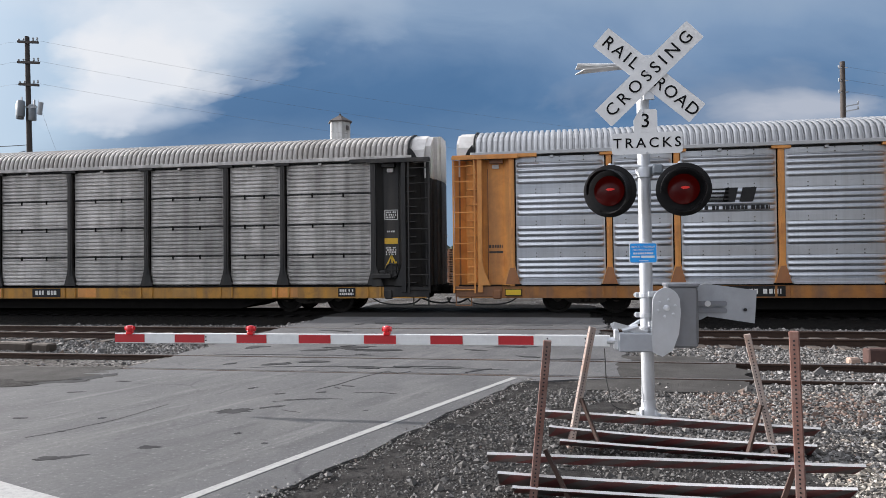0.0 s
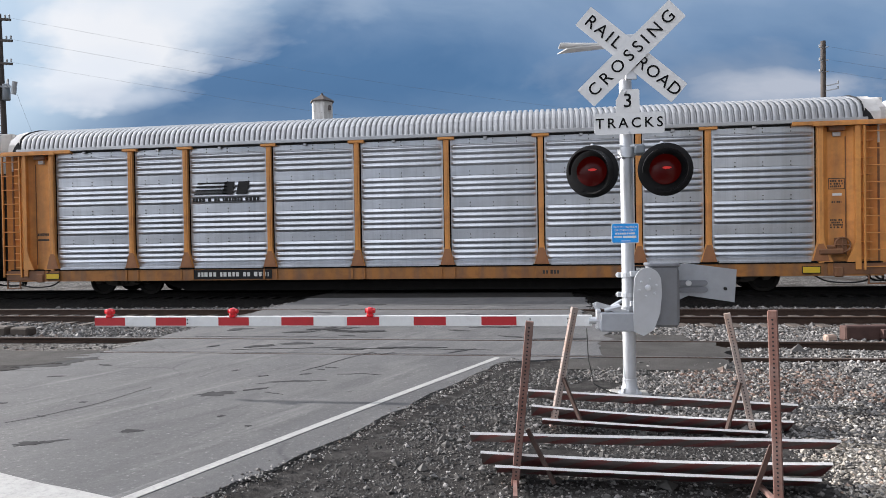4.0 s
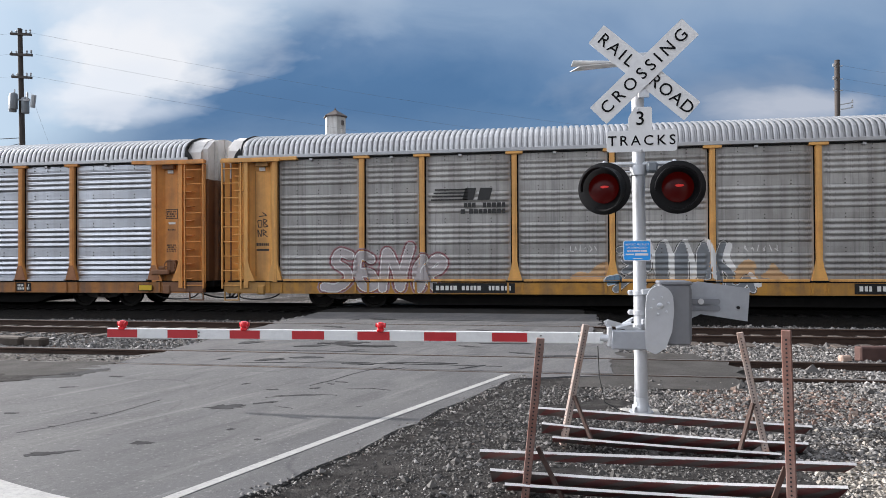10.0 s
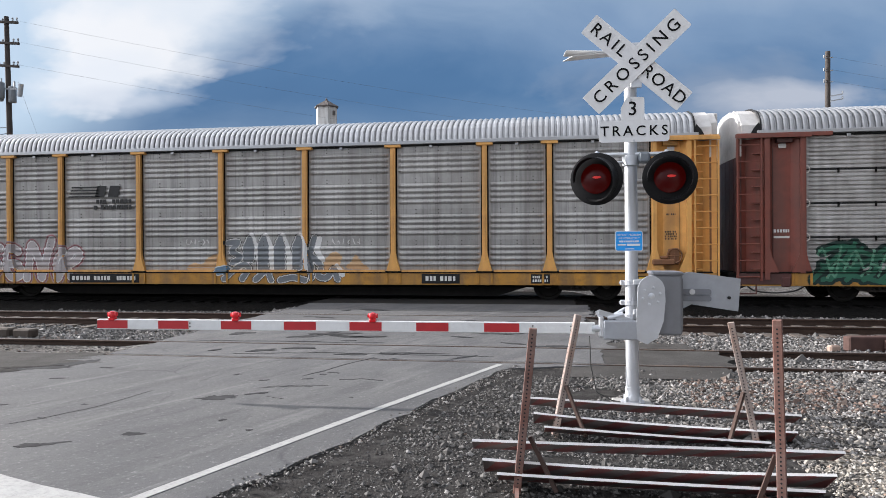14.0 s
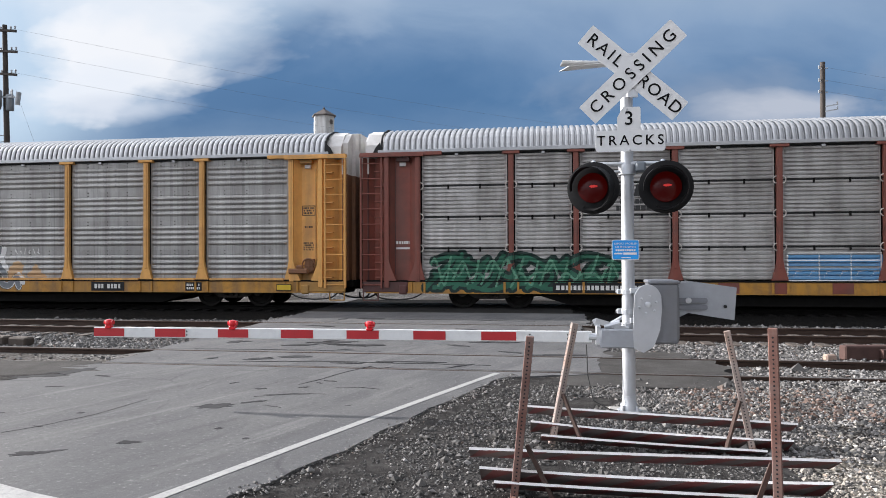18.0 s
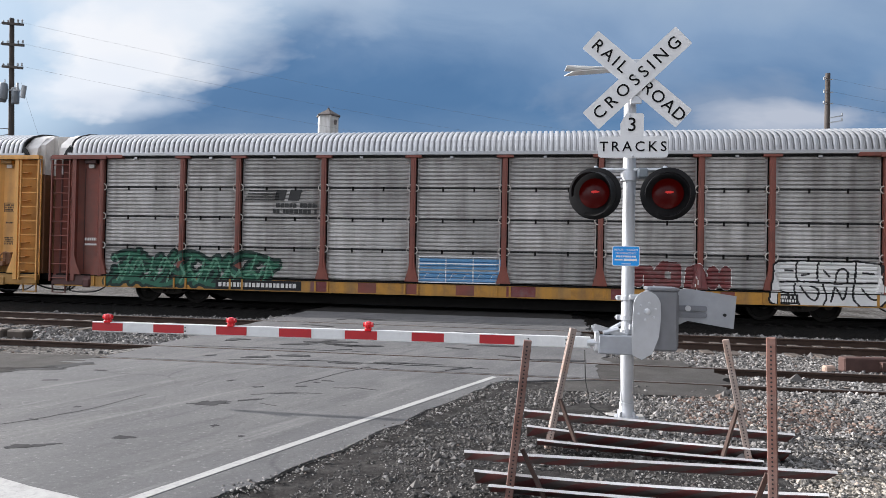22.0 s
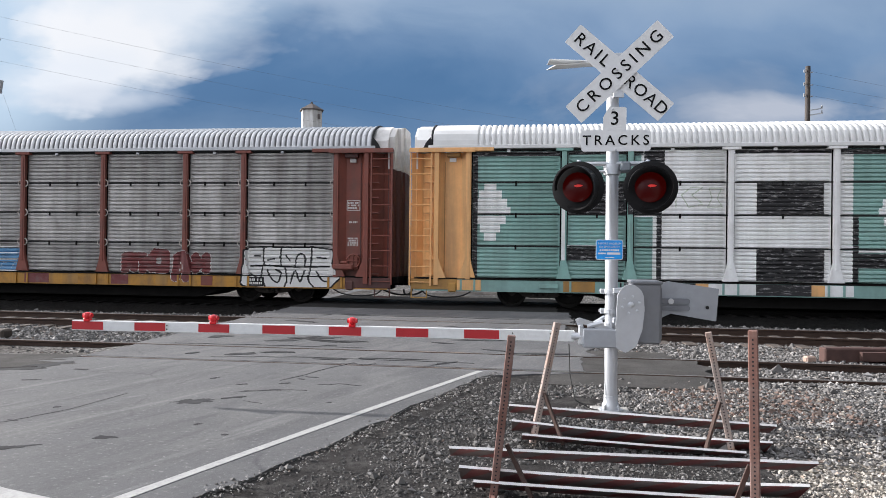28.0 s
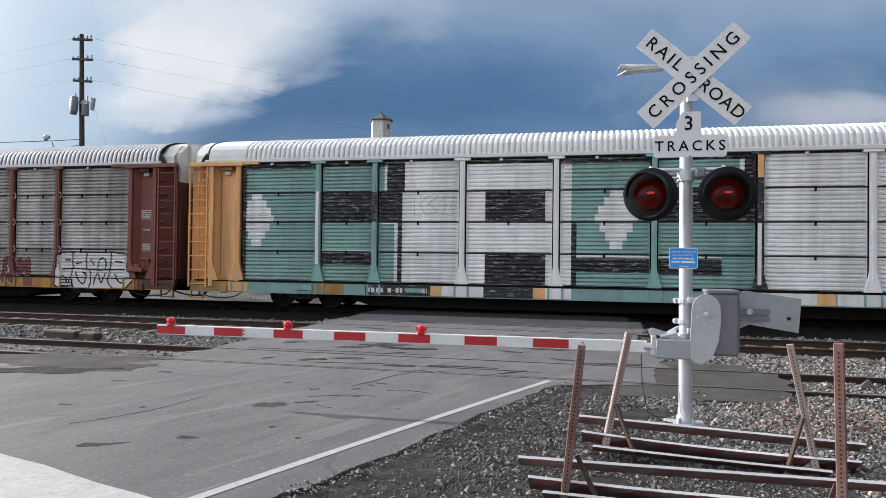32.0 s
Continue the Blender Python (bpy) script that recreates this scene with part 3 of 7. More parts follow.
def make_ground():
    xs = sorted({*[-2500, -1200, -600, -300, -150, -80, -50, -35, -25], *[round(-20 + 0.25 * i, 3) for i in range(153)], *[20, 28, 40, 60, 100, 200, 500, 1200, 2500]})
    ys = sorted({*[-1500, -500, -150, -60, -25, -10, -4], *[round(-2 + 0.25 * i, 3) for i in range(121)], *[30, 35, 42, 55, 80, 130, 250, 600, 1400, 2500]})
    verts = [(x, y, ground_height(x, y) if abs(x) < 60 and -5 < y < 60 else -0.02) for y in ys for x in xs]
    n = len(xs)
    faces = [(j * n + i, j * n + i + 1, (j + 1) * n + i + 1, (j + 1) * n + i) for j in range(len(ys) - 1) for i in range(n - 1)]
    me = from_arrays("ground", verts, faces, [DIRT_AND_SHADE, BALLAST, SHADOW_BALLAST, TAN_GRAVEL])
    for p in me.polygons:
        c = p.center
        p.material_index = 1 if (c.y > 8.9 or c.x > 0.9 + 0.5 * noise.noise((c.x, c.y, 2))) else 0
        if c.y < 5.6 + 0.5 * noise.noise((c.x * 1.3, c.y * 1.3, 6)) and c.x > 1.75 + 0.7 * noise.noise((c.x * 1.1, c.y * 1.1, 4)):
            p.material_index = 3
        # shade of the barricade boards, painted with the dark dirt
        if -0.8 < c.x < 2.0 and 3.8 < c.y < 6.2 + 0.3 * noise.noise((c.x * 2, c.y, 1)):
            p.material_index = 0
        # the train's shadow band, painted with the blackened ballast
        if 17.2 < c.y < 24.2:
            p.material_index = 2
        p.use_smooth = True
    tagged(new("ground", me), "grey crushed stone and dirt ground", "ground", kind="structure")


def slab(name, outline, top, label, mat=None, category="road", bottom=-0.14):
    """A paved sheet with an outline in plan, cut into small faces and gently uneven."""
    bm = bmesh.new()
    vs = [bm.verts.new((x, y, top)) for x, y in outline]
    face = bm.faces.new(vs)
    made = bmesh.ops.extrude_face_region(bm, geom=[face])["geom"]
    bmesh.ops.translate(bm, vec=(0, 0, bottom - top), verts=[v for v in made if isinstance(v, bmesh.types.BMVert)])
    bmesh.ops.recalc_face_normals(bm, faces=bm.faces[:])
    return whole(name, bm, mat or ASPHALT, label, category, kind="structure")


def ragged(a, b, step=0.22, amount=0.07, seed=0.0):
    """Points from a to b with a broken, crumbling edge."""
    a, b = Vector(a), Vector(b)
    n = max(2, int((b - a).length / step))
    side = Vector((-(b - a).y, (b - a).x)).normalized()
    return [tuple(a.lerp(b, i / n) + side * amount * (noise.noise((i * 0.61 + seed, seed, 0.3)) + 0.5 * noise.noise((i * 1.9, seed, 1.3)))) for i in range(n)]


def make_road():
    # near part, up to the first rail; the right edge runs along the white line, then opens to the crossing
    near = [(-40, -12), (-5.2, -12)] + ragged((-3.9, -0.5), (-1.72, 5.2), 0.2, 0.05, 1.0) + ragged((-1.72, 5.2), (-0.55, 8.9), 0.2, 0.06, 2.0)
    near += ragged((-0.5, 8.9), (0.75, 9.28), 0.2, 0.06, 3.0) + [(0.75, 9.28), (-6.4, 9.28)] + ragged((-6.4, 9.28), (-7.4, 8.95), 0.2, 0.1, 4.0) + ragged((-7.4, 8.95), (-14, 8.0), 0.3, 0.16, 5.0) + [(-40, 6.5)]
    slab("road", near, 0.0, "worn pale grey asphalt road with cracks and stains")
    gap = 0.065
    edges = [(9.36 + gap, 10.775 - gap), (10.80, 14.09), (14.11 + gap, 15.525 - gap), (15.55, 18.7), (18.705, 20.77), (20.79 + gap, 22.205 - gap), (22.23, 60.0)]
    for i, (y0, y1) in enumerate(edges):
        left, right = road_left((y0 + y1) / 2), 0.75
        right += 0.25 * (i % 2)
        out = ragged((right, y0), (right + 0.1, y1), 0.2, 0.1, 6.0 + i) + [(right + 0.1, y1)] + ragged((left, y1), (left - 0.05, y0), 0.2, 0.1, 12.0 + i) + [(left - 0.05, y0)]
        slab("road", out, -0.004 if i < 6 else -0.03, "worn asphalt of the level crossing between rails" if i not in (4, 5) else "level crossing asphalt under the train, darkened for its shade", SHADOW_ROAD if i in (4, 5) else None)


def make_apron():
    """Packed grit beside the crossing that buries the first track."""
    for k, (y0, y1, x1) in enumerate(((8.45, 9.29, 2.2), (9.425, 10.71, 2.45), (10.86, 11.5, 2.1))):
        out = [(0.2, y0)] + ragged((x1, y0), (x1 + 0.1, y1), 0.15, 0.25, 31.0 + k) + [(x1 + 0.1, y1), (0.2, y1)]
        slab("road", out, -0.008, "packed grey-brown grit beside the level crossing", GRIT)
    flat_patch(blot(-8.3, 8.75, 1.9, 0.45, 0.12, 4.4), 0.0015, "dirt_patch", GRIT, "brown dirt spread over the asphalt edge", "dirt")
    flat_patch(blot(-7.6, 7.9, 0.9, 0.22, 0.3, 6.1), 0.0055, "dirt_patch", DIRT_AND_SHADE, "dark damp dirt on the asphalt", "dirt")


def stripe(points, width, top, name, label):
    """A painted stripe along a line on the ground, worn at its edges."""
    bm = bmesh.new()
    left, right = [], []
    for i, p in enumerate(points):
        p = Vector(p)
        q = Vector(points[min(i + 1, len(points) - 1)]) - Vector(points[max(i - 1, 0)])
        side = Vector((-q.y, q.x)).normalized()
        w = width / 2 * (1 + 0.12 * noise.noise((i * 0.9, 0.2, 7)))
        left.append(bm.verts.new((*(p + side * w), top)))
        right.append(bm.verts.new((*(p - side * w), top)))
    for i in range(len(points) - 1):
        bm.faces.new((right[i], right[i + 1], left[i + 1], left[i]))
    made = bmesh.ops.extrude_face_region(bm, geom=bm.faces[:])["geom"]
    bmesh.ops.translate(bm, vec=(0, 0, -0.003), verts=[v for v in made if isinstance(v, bmesh.types.BMVert)])
    bmesh.ops.recalc_face_normals(bm, faces=bm.faces[:])
    return whole(name, bm, WHITE_LINE, label, "road marking", kind="structure")


def make_markings():
    edge = [Vector((-3.6, 1.2)).lerp(Vector((-0.64, 9.15)), i / 40) for i in range(41)]
    edge = [(p.x - 0.05 * math.sin(math.pi * i / 40), p.y) for i, p in enumerate(edge)]
    stripe(edge, 0.088, 0.004, "road_marking", "worn white painted edge line on grey asphalt")
    stop = [Vector((-9.5, 5.72)).lerp(Vector((-2.42, 3.47)), i / 20) for i in range(21)]
    stripe([(p.x, p.y) for p in stop], 0.62, 0.007, "road_marking", "broad worn white stop line across the asphalt")


def blot(cx, cy, w, h, turn, seed, n=44):
    out = []
    for i in range(n):
        a = 2 * math.pi * i / n
        r = 1 + 0.8 * noise.noise((math.cos(a) * 1.5 + seed, math.sin(a) * 1.5, seed)) + 0.45 * noise.noise((math.cos(a) * 5 + seed, math.sin(a) * 5, seed))
        x, y = w * r * math.cos(a), h * r * math.sin(a)
        out.append((cx + x * math.cos(turn) - y * math.sin(turn), cy + x * math.sin(turn) + y * math.cos(turn)))
    return out


def flat_patch(outline, top, name, mat, label, category):
    bm = bmesh.new()
    bm.faces.new([bm.verts.new((x, y, top)) for x, y in outline])
    made = bmesh.ops.extrude_face_region(bm, geom=bm.faces[:])["geom"]
    bmesh.ops.translate(bm, vec=(0, 0, -0.004), verts=[v for v in made if isinstance(v, bmesh.types.BMVert)])
    bmesh.ops.recalc_face_normals(bm, faces=bm.faces[:])
    whole(name, bm, mat, label, category, kind="structure")


def crack(points, width, seed):
    """The outline of a thin, wandering crack with pointed ends."""
    line = []
    for a, b in zip(points, points[1:]):
        n = max(2, int(math.dist(a, b) / 0.06))
        line += [(a[0] + (b[0] - a[0]) * i / n, a[1] + (b[1] - a[1]) * i / n) for i in range(n)]
    line.append(points[-1])
    up, down = [], []
    for i, (x, y) in enumerate(line):
        f = math.sin(math.pi * (i + 0.3) / len(line)) ** 0.5
        w = width * f * (0.65 + 0.9 * abs(noise.noise((i * 0.47, seed, 0))))
        d = 0.05 * noise.noise((i * 0.21, seed, 4)) + 0.02 * noise.noise((i * 0.9, seed, 6))
        up.append((x, y + d + w))
        down.append((x, y + d - w))
    return up + down[::-1]


def make_patches():
    tar = material("tar_patch", (0.045, 0.045, 0.047), 0.9, 0, 0.35, 5.0, 0.0, 80, (0.075, 0.075, 0.078), 0.5, 6.0, spec=0.1)
    spots = [(-3.53, 6.78, 0.17, 0.10, 0.3, 1), (-3.9, 12.05, 0.45, 0.12, 0.3, 4), (-3.1, 11.75, 0.26, 0.10, 0.1, 5), (-6.9, 8.1, 0.55, 0.16, 0.35, 7),
             (-6.5, 8.55, 0.28, 0.14, 0.9, 8), (0.1, 10.9, 0.35, 0.1, 0.1, 10), (-3.55, 5.35, 0.07, 0.04, 0.2, 12), (-4.15, 4.95, 0.16, 0.05, 0.4, 13), (-4.4, 10.0, 0.2, 0.1, 0.6, 14), (-1.9, 9.98, 0.3, 0.05, 0.0, 15),
             (-0.9, 12.4, 0.4, 0.12, 0.1, 16), (-2.9, 9.75, 0.2, 0.05, 0.0, 17), (-4.7, 6.3, 0.03, 0.03, 0, 18), (-3.0, 5.9, 0.035, 0.03, 0, 19), (-2.6, 5.6, 0.03, 0.025, 0, 20)]
    rng = random.Random(31)
    for k in range(38):
        y = rng.uniform(5.6, 17.2)
        size = rng.uniform(0.015, 0.05) if y < 9 else rng.uniform(0.04, 0.16)
        x = rng.uniform(-6.2, -0.2) if y > 9.6 else rng.uniform(-6.5, -2.0)
        if any(abs(y - r) < 0.2 for pair in TRACKS for r in pair):
            continue
        spots.append((x, y, size * rng.uniform(1.2, 3.0), size * rng.uniform(0.5, 1.0), rng.uniform(-0.4, 1.3), 21 + k))
    for x, y, w, h, turn, seed in spots:
        flat_patch(blot(x, y, w, h, turn, seed * 1.7), 0.0025, "asphalt_patch", tar, "dark tar stain on the worn asphalt", "asphalt patch")
    cracks = [([(-4.89, 5.49), (-4.67, 5.83), (-4.5, 6.27), (-4.39, 7.03)], 0.003), ([(-3.02, 8.03), (-2.86, 8.43), (-2.72, 8.96), (-2.48, 9.5)], 0.05), ([(-4.7, 9.63), (-3.35, 9.88), (-1.94, 9.82), (-0.77, 9.79)], 0.014),
              ([(-6.0, 10.95), (-4.09, 11.0), (-2.7, 10.98)], 0.01), ([(-3.27, 7.26), (-3.0, 7.41), (-2.67, 7.45)], 0.004), ([(-3.2, 7.36), (-2.9, 7.5), (-2.5, 7.52)], 0.004), ([(-2.99, 6.91), (-2.75, 6.80)], 0.004),
              ([(-2.48, 9.5), (-2.3, 9.35), (-2.15, 9.5)], 0.012), ([(-2.5, 7.9), (-2.2, 7.95), (-1.95, 7.9)], 0.012), ([(-1.0, 13.2), (-3.0, 13.25), (-4.8, 13.1)], 0.02), ([(-0.2, 16.4), (-2.0, 16.6), (-4.5, 16.5)], 0.03)]
    for k, (line, width) in enumerate(cracks):
        flat_patch(crack(line, width, k * 3.1), 0.003, "asphalt_crack", tar, "dark crack in the worn asphalt", "asphalt crack")


RAIL_PROFILE = [(-0.065, -0.165), (0.065, -0.165), (0.065, -0.15), (0.012, -0.135), (0.010, -0.045), (0.034, -0.035), (0.036, -0.008), (0.028, 0.0), (-0.028, 0.0), (-0.036, -0.008), (-0.034, -0.035), (-0.010, -0.045), (-0.012, -0.135), (-0.065, -0.15)]


def make_tracks():
    bm = bmesh.new()
    a = [bm.verts.new((-70, y, z)) for y, z in RAIL_PROFILE]
    b = [bm.verts.new((60, y, z)) for y, z in RAIL_PROFILE]
    n = len(a)
    for i in range(n):
        f = bm.faces.new((a[i], b[i], b[(i + 1) % n], a[(i + 1) % n]))
        f.material_index = 1 if i == 7 else 0
    bmesh.ops.recalc_face_normals(bm, faces=bm.faces[:])
    rail = mesh_of(bm, "rail", [RAIL, RAIL_HEAD])
    # rail and sleeper copies blackened to carry the shade below the cars
    shadow_rail = rail.copy()
    shadow_rail.materials.clear()
    shadow_rail.materials.append(UNDER)
    shadow_rail.materials.append(RAIL)
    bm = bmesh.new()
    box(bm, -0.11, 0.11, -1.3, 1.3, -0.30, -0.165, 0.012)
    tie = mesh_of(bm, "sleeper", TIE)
    shadow_tie = tie.copy()
    shadow_tie.materials.clear()
    shadow_tie.materials.append(UNDER)
    for k, (near, far) in enumerate(TRACKS):
        track = thing("railway_track", ("rusty rails half buried in ballast beside the crossing", "rusty brown rails on timber sleepers in ballast", "dark rails under the freight train")[k], "railway track", "railway tracks", "structure", pose(0, (near + far) / 2, 0))
        for y in (near, far):
            part("rail", shadow_rail if k == 2 else rail, None, track, at=pose(0, y - (near + far) / 2, 0))
        rng = random.Random(k)
        for i in range(100):
            x = -26 + 0.53 * i
            if -6.9 < x < 1.2:
                continue
            part("sleeper", shadow_tie if k == 2 else tie, None, track, at=pose(x + rng.uniform(-0.03, 0.03), rng.uniform(-0.05, 0.05), 0.04 if k else 0.02, 0, 0, rng.uniform(-1.5, 1.5)))


ROCK_FACES = [(0, 1, 2), (0, 2, 3), (0, 3, 4), (0, 4, 1), (5, 2, 1), (5, 3, 2), (5, 4, 3), (5, 1, 4)]


def scatter(name, label, areas, seed, mat=STONE):
    """Loose stones in areas of (x0, x1, y0, y1, count, size)."""
    rng = np.random.default_rng(seed)
    verts, faces, base = [], [], 0
    unit = np.array([(0, 0, 1), (1, 0, 0), (0, 1, 0), (-1, 0, 0), (0, -1, 0), (0, 0, -1)], float)
    for x0, x1, y0, y1, count, size in areas:
        for _ in range(count):
            x, y = rng.uniform(x0, x1), rng.uniform(y0, y1)
            if -14 < x and x < (0.8 if y > 9.2 else -1.45 + (y - 5.6) * 0.31) + 0.15 and not (y > 9.4 and x < -6.6):
                continue
            if x < 2.2 + 0.5 * noise.noise((y * 1.2, 3, 1)) and 8.5 < y < 11.3 and rng.random() < 0.93:
                continue
            if noise.noise((x * 0.9, y * 0.9, 5.0)) < -0.4 and y < 9.0 and x < 0.9:
                continue
            s = size * rng.lognormal(0, 0.35)
            if any(abs(y - r) < 0.05 + s for pair in TRACKS for r in pair):
                continue
            v = unit * (s * rng.uniform(0.6, 1.1), s * rng.uniform(0.6, 1.1), s * rng.uniform(0.45, 0.85)) + rng.normal(0, 0.13 * s, (6, 3))
            a, t = rng.uniform(0, 6.28), rng.normal(0, 0.4)
            c, d, e, f = math.cos(a), math.sin(a), math.cos(t), math.sin(t)
            v = v @ np.array([[c, d, 0], [-d, c, 0], [0, 0, 1]]) @ np.array([[1, 0, 0], [0, e, f], [0, -f, e]])
            v += (x, y, ground_height(x, y) + s * 0.18)
            verts.extend(map(tuple, v))
            faces.extend([(p + base, q + base, r + base) for p, q, r in ROCK_FACES])
            base += 6
    tagged(new(name, from_arrays(name, verts, faces, mat)), label, "gravel", kind="stuff")


def edge_crumbs():
    rng = np.random.default_rng(9)
    verts, faces = [], []
    unit = np.array([(0, 0, 1), (1, 0, 0), (0, 1, 0), (-1, 0, 0), (0, -1, 0), (0, 0, -1)], float)
    for k in range(1500):
        y = rng.uniform(3.2, 9.1)
        x = (-2.45 + (y - 3.3) * 0.385 if y < 5.2 else -1.72 + (y - 5.2) * 0.316) + rng.normal(0.10, 0.07)
        s = 0.007 * rng.lognormal(0, 0.45)
        v = unit * (s * rng.uniform(0.7, 1.3), s * rng.uniform(0.7, 1.3), s * 0.7) + rng.normal(0, 0.15 * s, (6, 3)) + (x, y, 0.002)
        b = len(verts)
        verts.extend(map(tuple, v))
        faces.extend([(p + b, q + b, r + b) for p, q, r in ROCK_FACES])
    tagged(new("edge_crumbs", from_arrays("edge_crumbs", verts, faces, STONE)), "loose crumbs of stone along the asphalt edge", "gravel", kind="stuff")


make_ground()
make_road()
make_markings()
make_patches()
make_apron()
make_tracks()
edge_crumbs()
scatter("gravel", "loose dark crushed stones trodden into the dirt", [(-2.6, 1.6, 2.9, 5.6, 11000, 0.0095), (-1.6, 1.3, 5.4, 8.8, 11000, 0.0115), (-1.2, 1.0, 4.2, 8.2, 500, 0.026)], 5, DARK_STONE)
scatter("gravel", "loose grey crushed stones on the ground", [(1.4, 3.4, 2.9, 5.6, 1500, 0.014), (0.5, 7, 5.6, 9.2, 21000, 0.0175), (-1.2, 1.2, 4.0, 8.6, 1500, 0.012), (1, 9, 8.6, 14.2, 20000, 0.024), (-14, -6.6, 10.9, 14.1, 6000, 0.034), (-14, -6.6, 15.6, 17.3, 2500, 0.034), (1, 9, 15.6, 17.3, 2500, 0.034), (-11, -6.6, 9.0, 10.6, 1500, 0.028)], 3)
scatter("gravel", "loose tan crushed stones beside the barricades", [(1.8, 4.2, 2.9, 5.5, 12000, 0.013), (2.3, 5.5, 5.2, 6.6, 3000, 0.014), (1.2, 6.0, 6.6, 9.0, 1500, 0.016)], 8, TAN_STONE)
scatter("litter", "rusty brown scraps strewn over the ballast", [(1.5, 3.4, 6.9, 8.6, 900, 0.022), (-9.5, -6.8, 8.9, 10.6, 500, 0.02)], 12, LITTER)

# ---- freight train of covered car carriers ----
Y_MID = 21.5
POSTS = [-11.69, -8.9, -7.02, -4.25, -1.45, 1.3, 4.08, 6.85, 8.75, 11.69]
PANEL_Z0, PANEL_H = 0.86, 0.9375
CAR_U = {"a": -17.55, "b": 10.05, "c": 37.55, "d": 64.91, "e": 92.33}


def rib(z, style):
    """How far the corrugated side stands out at height z."""
    s = ((z - PANEL_Z0) % PANEL_H) / PANEL_H
    if style == "rows":
        if s < 0.03 or s > 0.97:
            return 0.0
        w = (s * 8.0) % 1.0
        bead = min(1.0, max(0.0, min(w - 0.20, 1.0 - w) / 0.12))
        return 0.008 * ((s * 4.0) % 1.0 < 0.5) + 0.046 * bead
    s = (s - 0.13) % 1.0
    if s > 0.70:
        return 0.010 + 0.010 * (s - 0.70) / 0.30
    w = (s / 0.70 * 4.0) % 1.0
    return 0.004 + 0.044 * math.sin(math.pi * w) ** 1.7


def taper(x):
    """The beads run out before they reach the posts."""
    d = min(abs(x - post) for post in POSTS) - 0.115
    return min(1.0, max(0.0, (d - 0.03) / 0.07))


def corrugated(bm, x0, x1, z0, z1, style, off=0.0, y=-1.41, steps=88):
    """A pressed metal sheet between two heights, along x, with beads that end short of the posts."""
    n = max(2, int(steps * (z1 - z0) / PANEL_H))
    xs = {x0, x1}
    for post in POSTS:
        xs |= {post + side * d for side in (-1, 1) for d in (0.145, 0.168, 0.190, 0.215) if x0 < post + side * d < x1}
    xs = sorted(xs)
    rows = []
    for i in range(n + 1):
        z = z0 + (z1 - z0) * i / n
        d = rib(min(max(z, z0 + 1e-4), z1 - 1e-4), style)
        rows.append([bm.verts.new((x, y - d * taper(x) - off, z)) for x in xs])
    for a, b in zip(rows, rows[1:]):
        for k in range(len(xs) - 1):
            bm.faces.new((a[k], a[k + 1], b[k + 1], b[k]))
    # turned edges give the sheet its thickness
    for row, flip in ((rows[0], False), (rows[-1], True)):
        back = [bm.verts.new((v.co.x, y + 0.03, v.co.z)) for v in row]
        for k in range(len(xs) - 1):
            quad = (back[k], back[k + 1], row[k + 1], row[k])
            bm.faces.new(quad[::-1] if flip else quad)
    return bm


def inside(x, z, poly):
    hit = False
    for (ax, az), (bx, bz) in zip(poly, poly[1:] + poly[:1]):
        if (az > z) != (bz > z) and x < (bx - ax) * (z - az) / (bz - az) + ax:
            hit = not hit
    return hit


def skin_y(x, z, style, off):
    """The painted skin's y: on the corrugated side, or on the sill below it."""
    return -1.41 - rib(z, style) * taper(x) - off if z > PANEL_Z0 else -1.5 - off


def paint_fill(bm, poly, style, off=0.005, cell=0.045):
    """Spray paint inside an outline, following the folds of the side."""
    xs, zs = [p[0] for p in poly], [p[1] for p in poly]
    nx, nz = int((max(xs) - min(xs)) / cell) + 1, int((max(zs) - min(zs)) / 0.022) + 1
    seen = {}

    def at(i, k):
        if (i, k) not in seen:
            x, z = min(xs) + i * cell, min(zs) + k * 0.022
            seen[i, k] = bm.verts.new((x, skin_y(x, z, style, off), z))
        return seen[i, k]
    for i in range(nx):
        for k in range(nz):
            if inside(min(xs) + (i + 0.5) * cell, min(zs) + (k + 0.5) * 0.022, poly):
                bm.faces.new((at(i, k), at(i + 1, k), at(i + 1, k + 1), at(i, k + 1)))


def paint_line(bm, line, style, width=0.05, off=0.009):
    """A sprayed stroke that follows the folds of the side."""
    pts = []
    for a, b in zip(line, line[1:]):
        n = max(1, int(math.dist(a, b) / 0.03))
        pts += [(a[0] + (b[0] - a[0]) * i / n, a[1] + (b[1] - a[1]) * i / n) for i in range(n)]
    pts.append(line[-1])
    prev = None
    for i, (x, z) in enumerate(pts):
        q = Vector(pts[min(i + 1, len(pts) - 1)]) - Vector(pts[max(i - 1, 0)])
        s = Vector((-q.y, q.x)).normalized() * width / 2
        pair = [bm.verts.new((x + d * s.x, skin_y(x + d * s.x, z + d * s.y, style, off), z + d * s.y)) for d in (-1, 1)]
        if prev:
            bm.faces.new((prev[0], pair[0], pair[1], prev[1]))
        prev = pair


def smooth_loop(pts, n=5):
    out = []
    m = len(pts)
    for i in range(m):
        p0, p1, p2, p3 = (Vector(pts[(i + d) % m]) for d in (-1, 0, 1, 2))
        for k in range(n):
            t = k / n
            v = 0.5 * ((2 * p1) + (p2 - p0) * t + (2 * p0 - 5 * p1 + 4 * p2 - p3) * t * t + (3 * p1 - p0 - 3 * p2 + p3) * t ** 3)
            out.append((v.x, v.y))
    return out


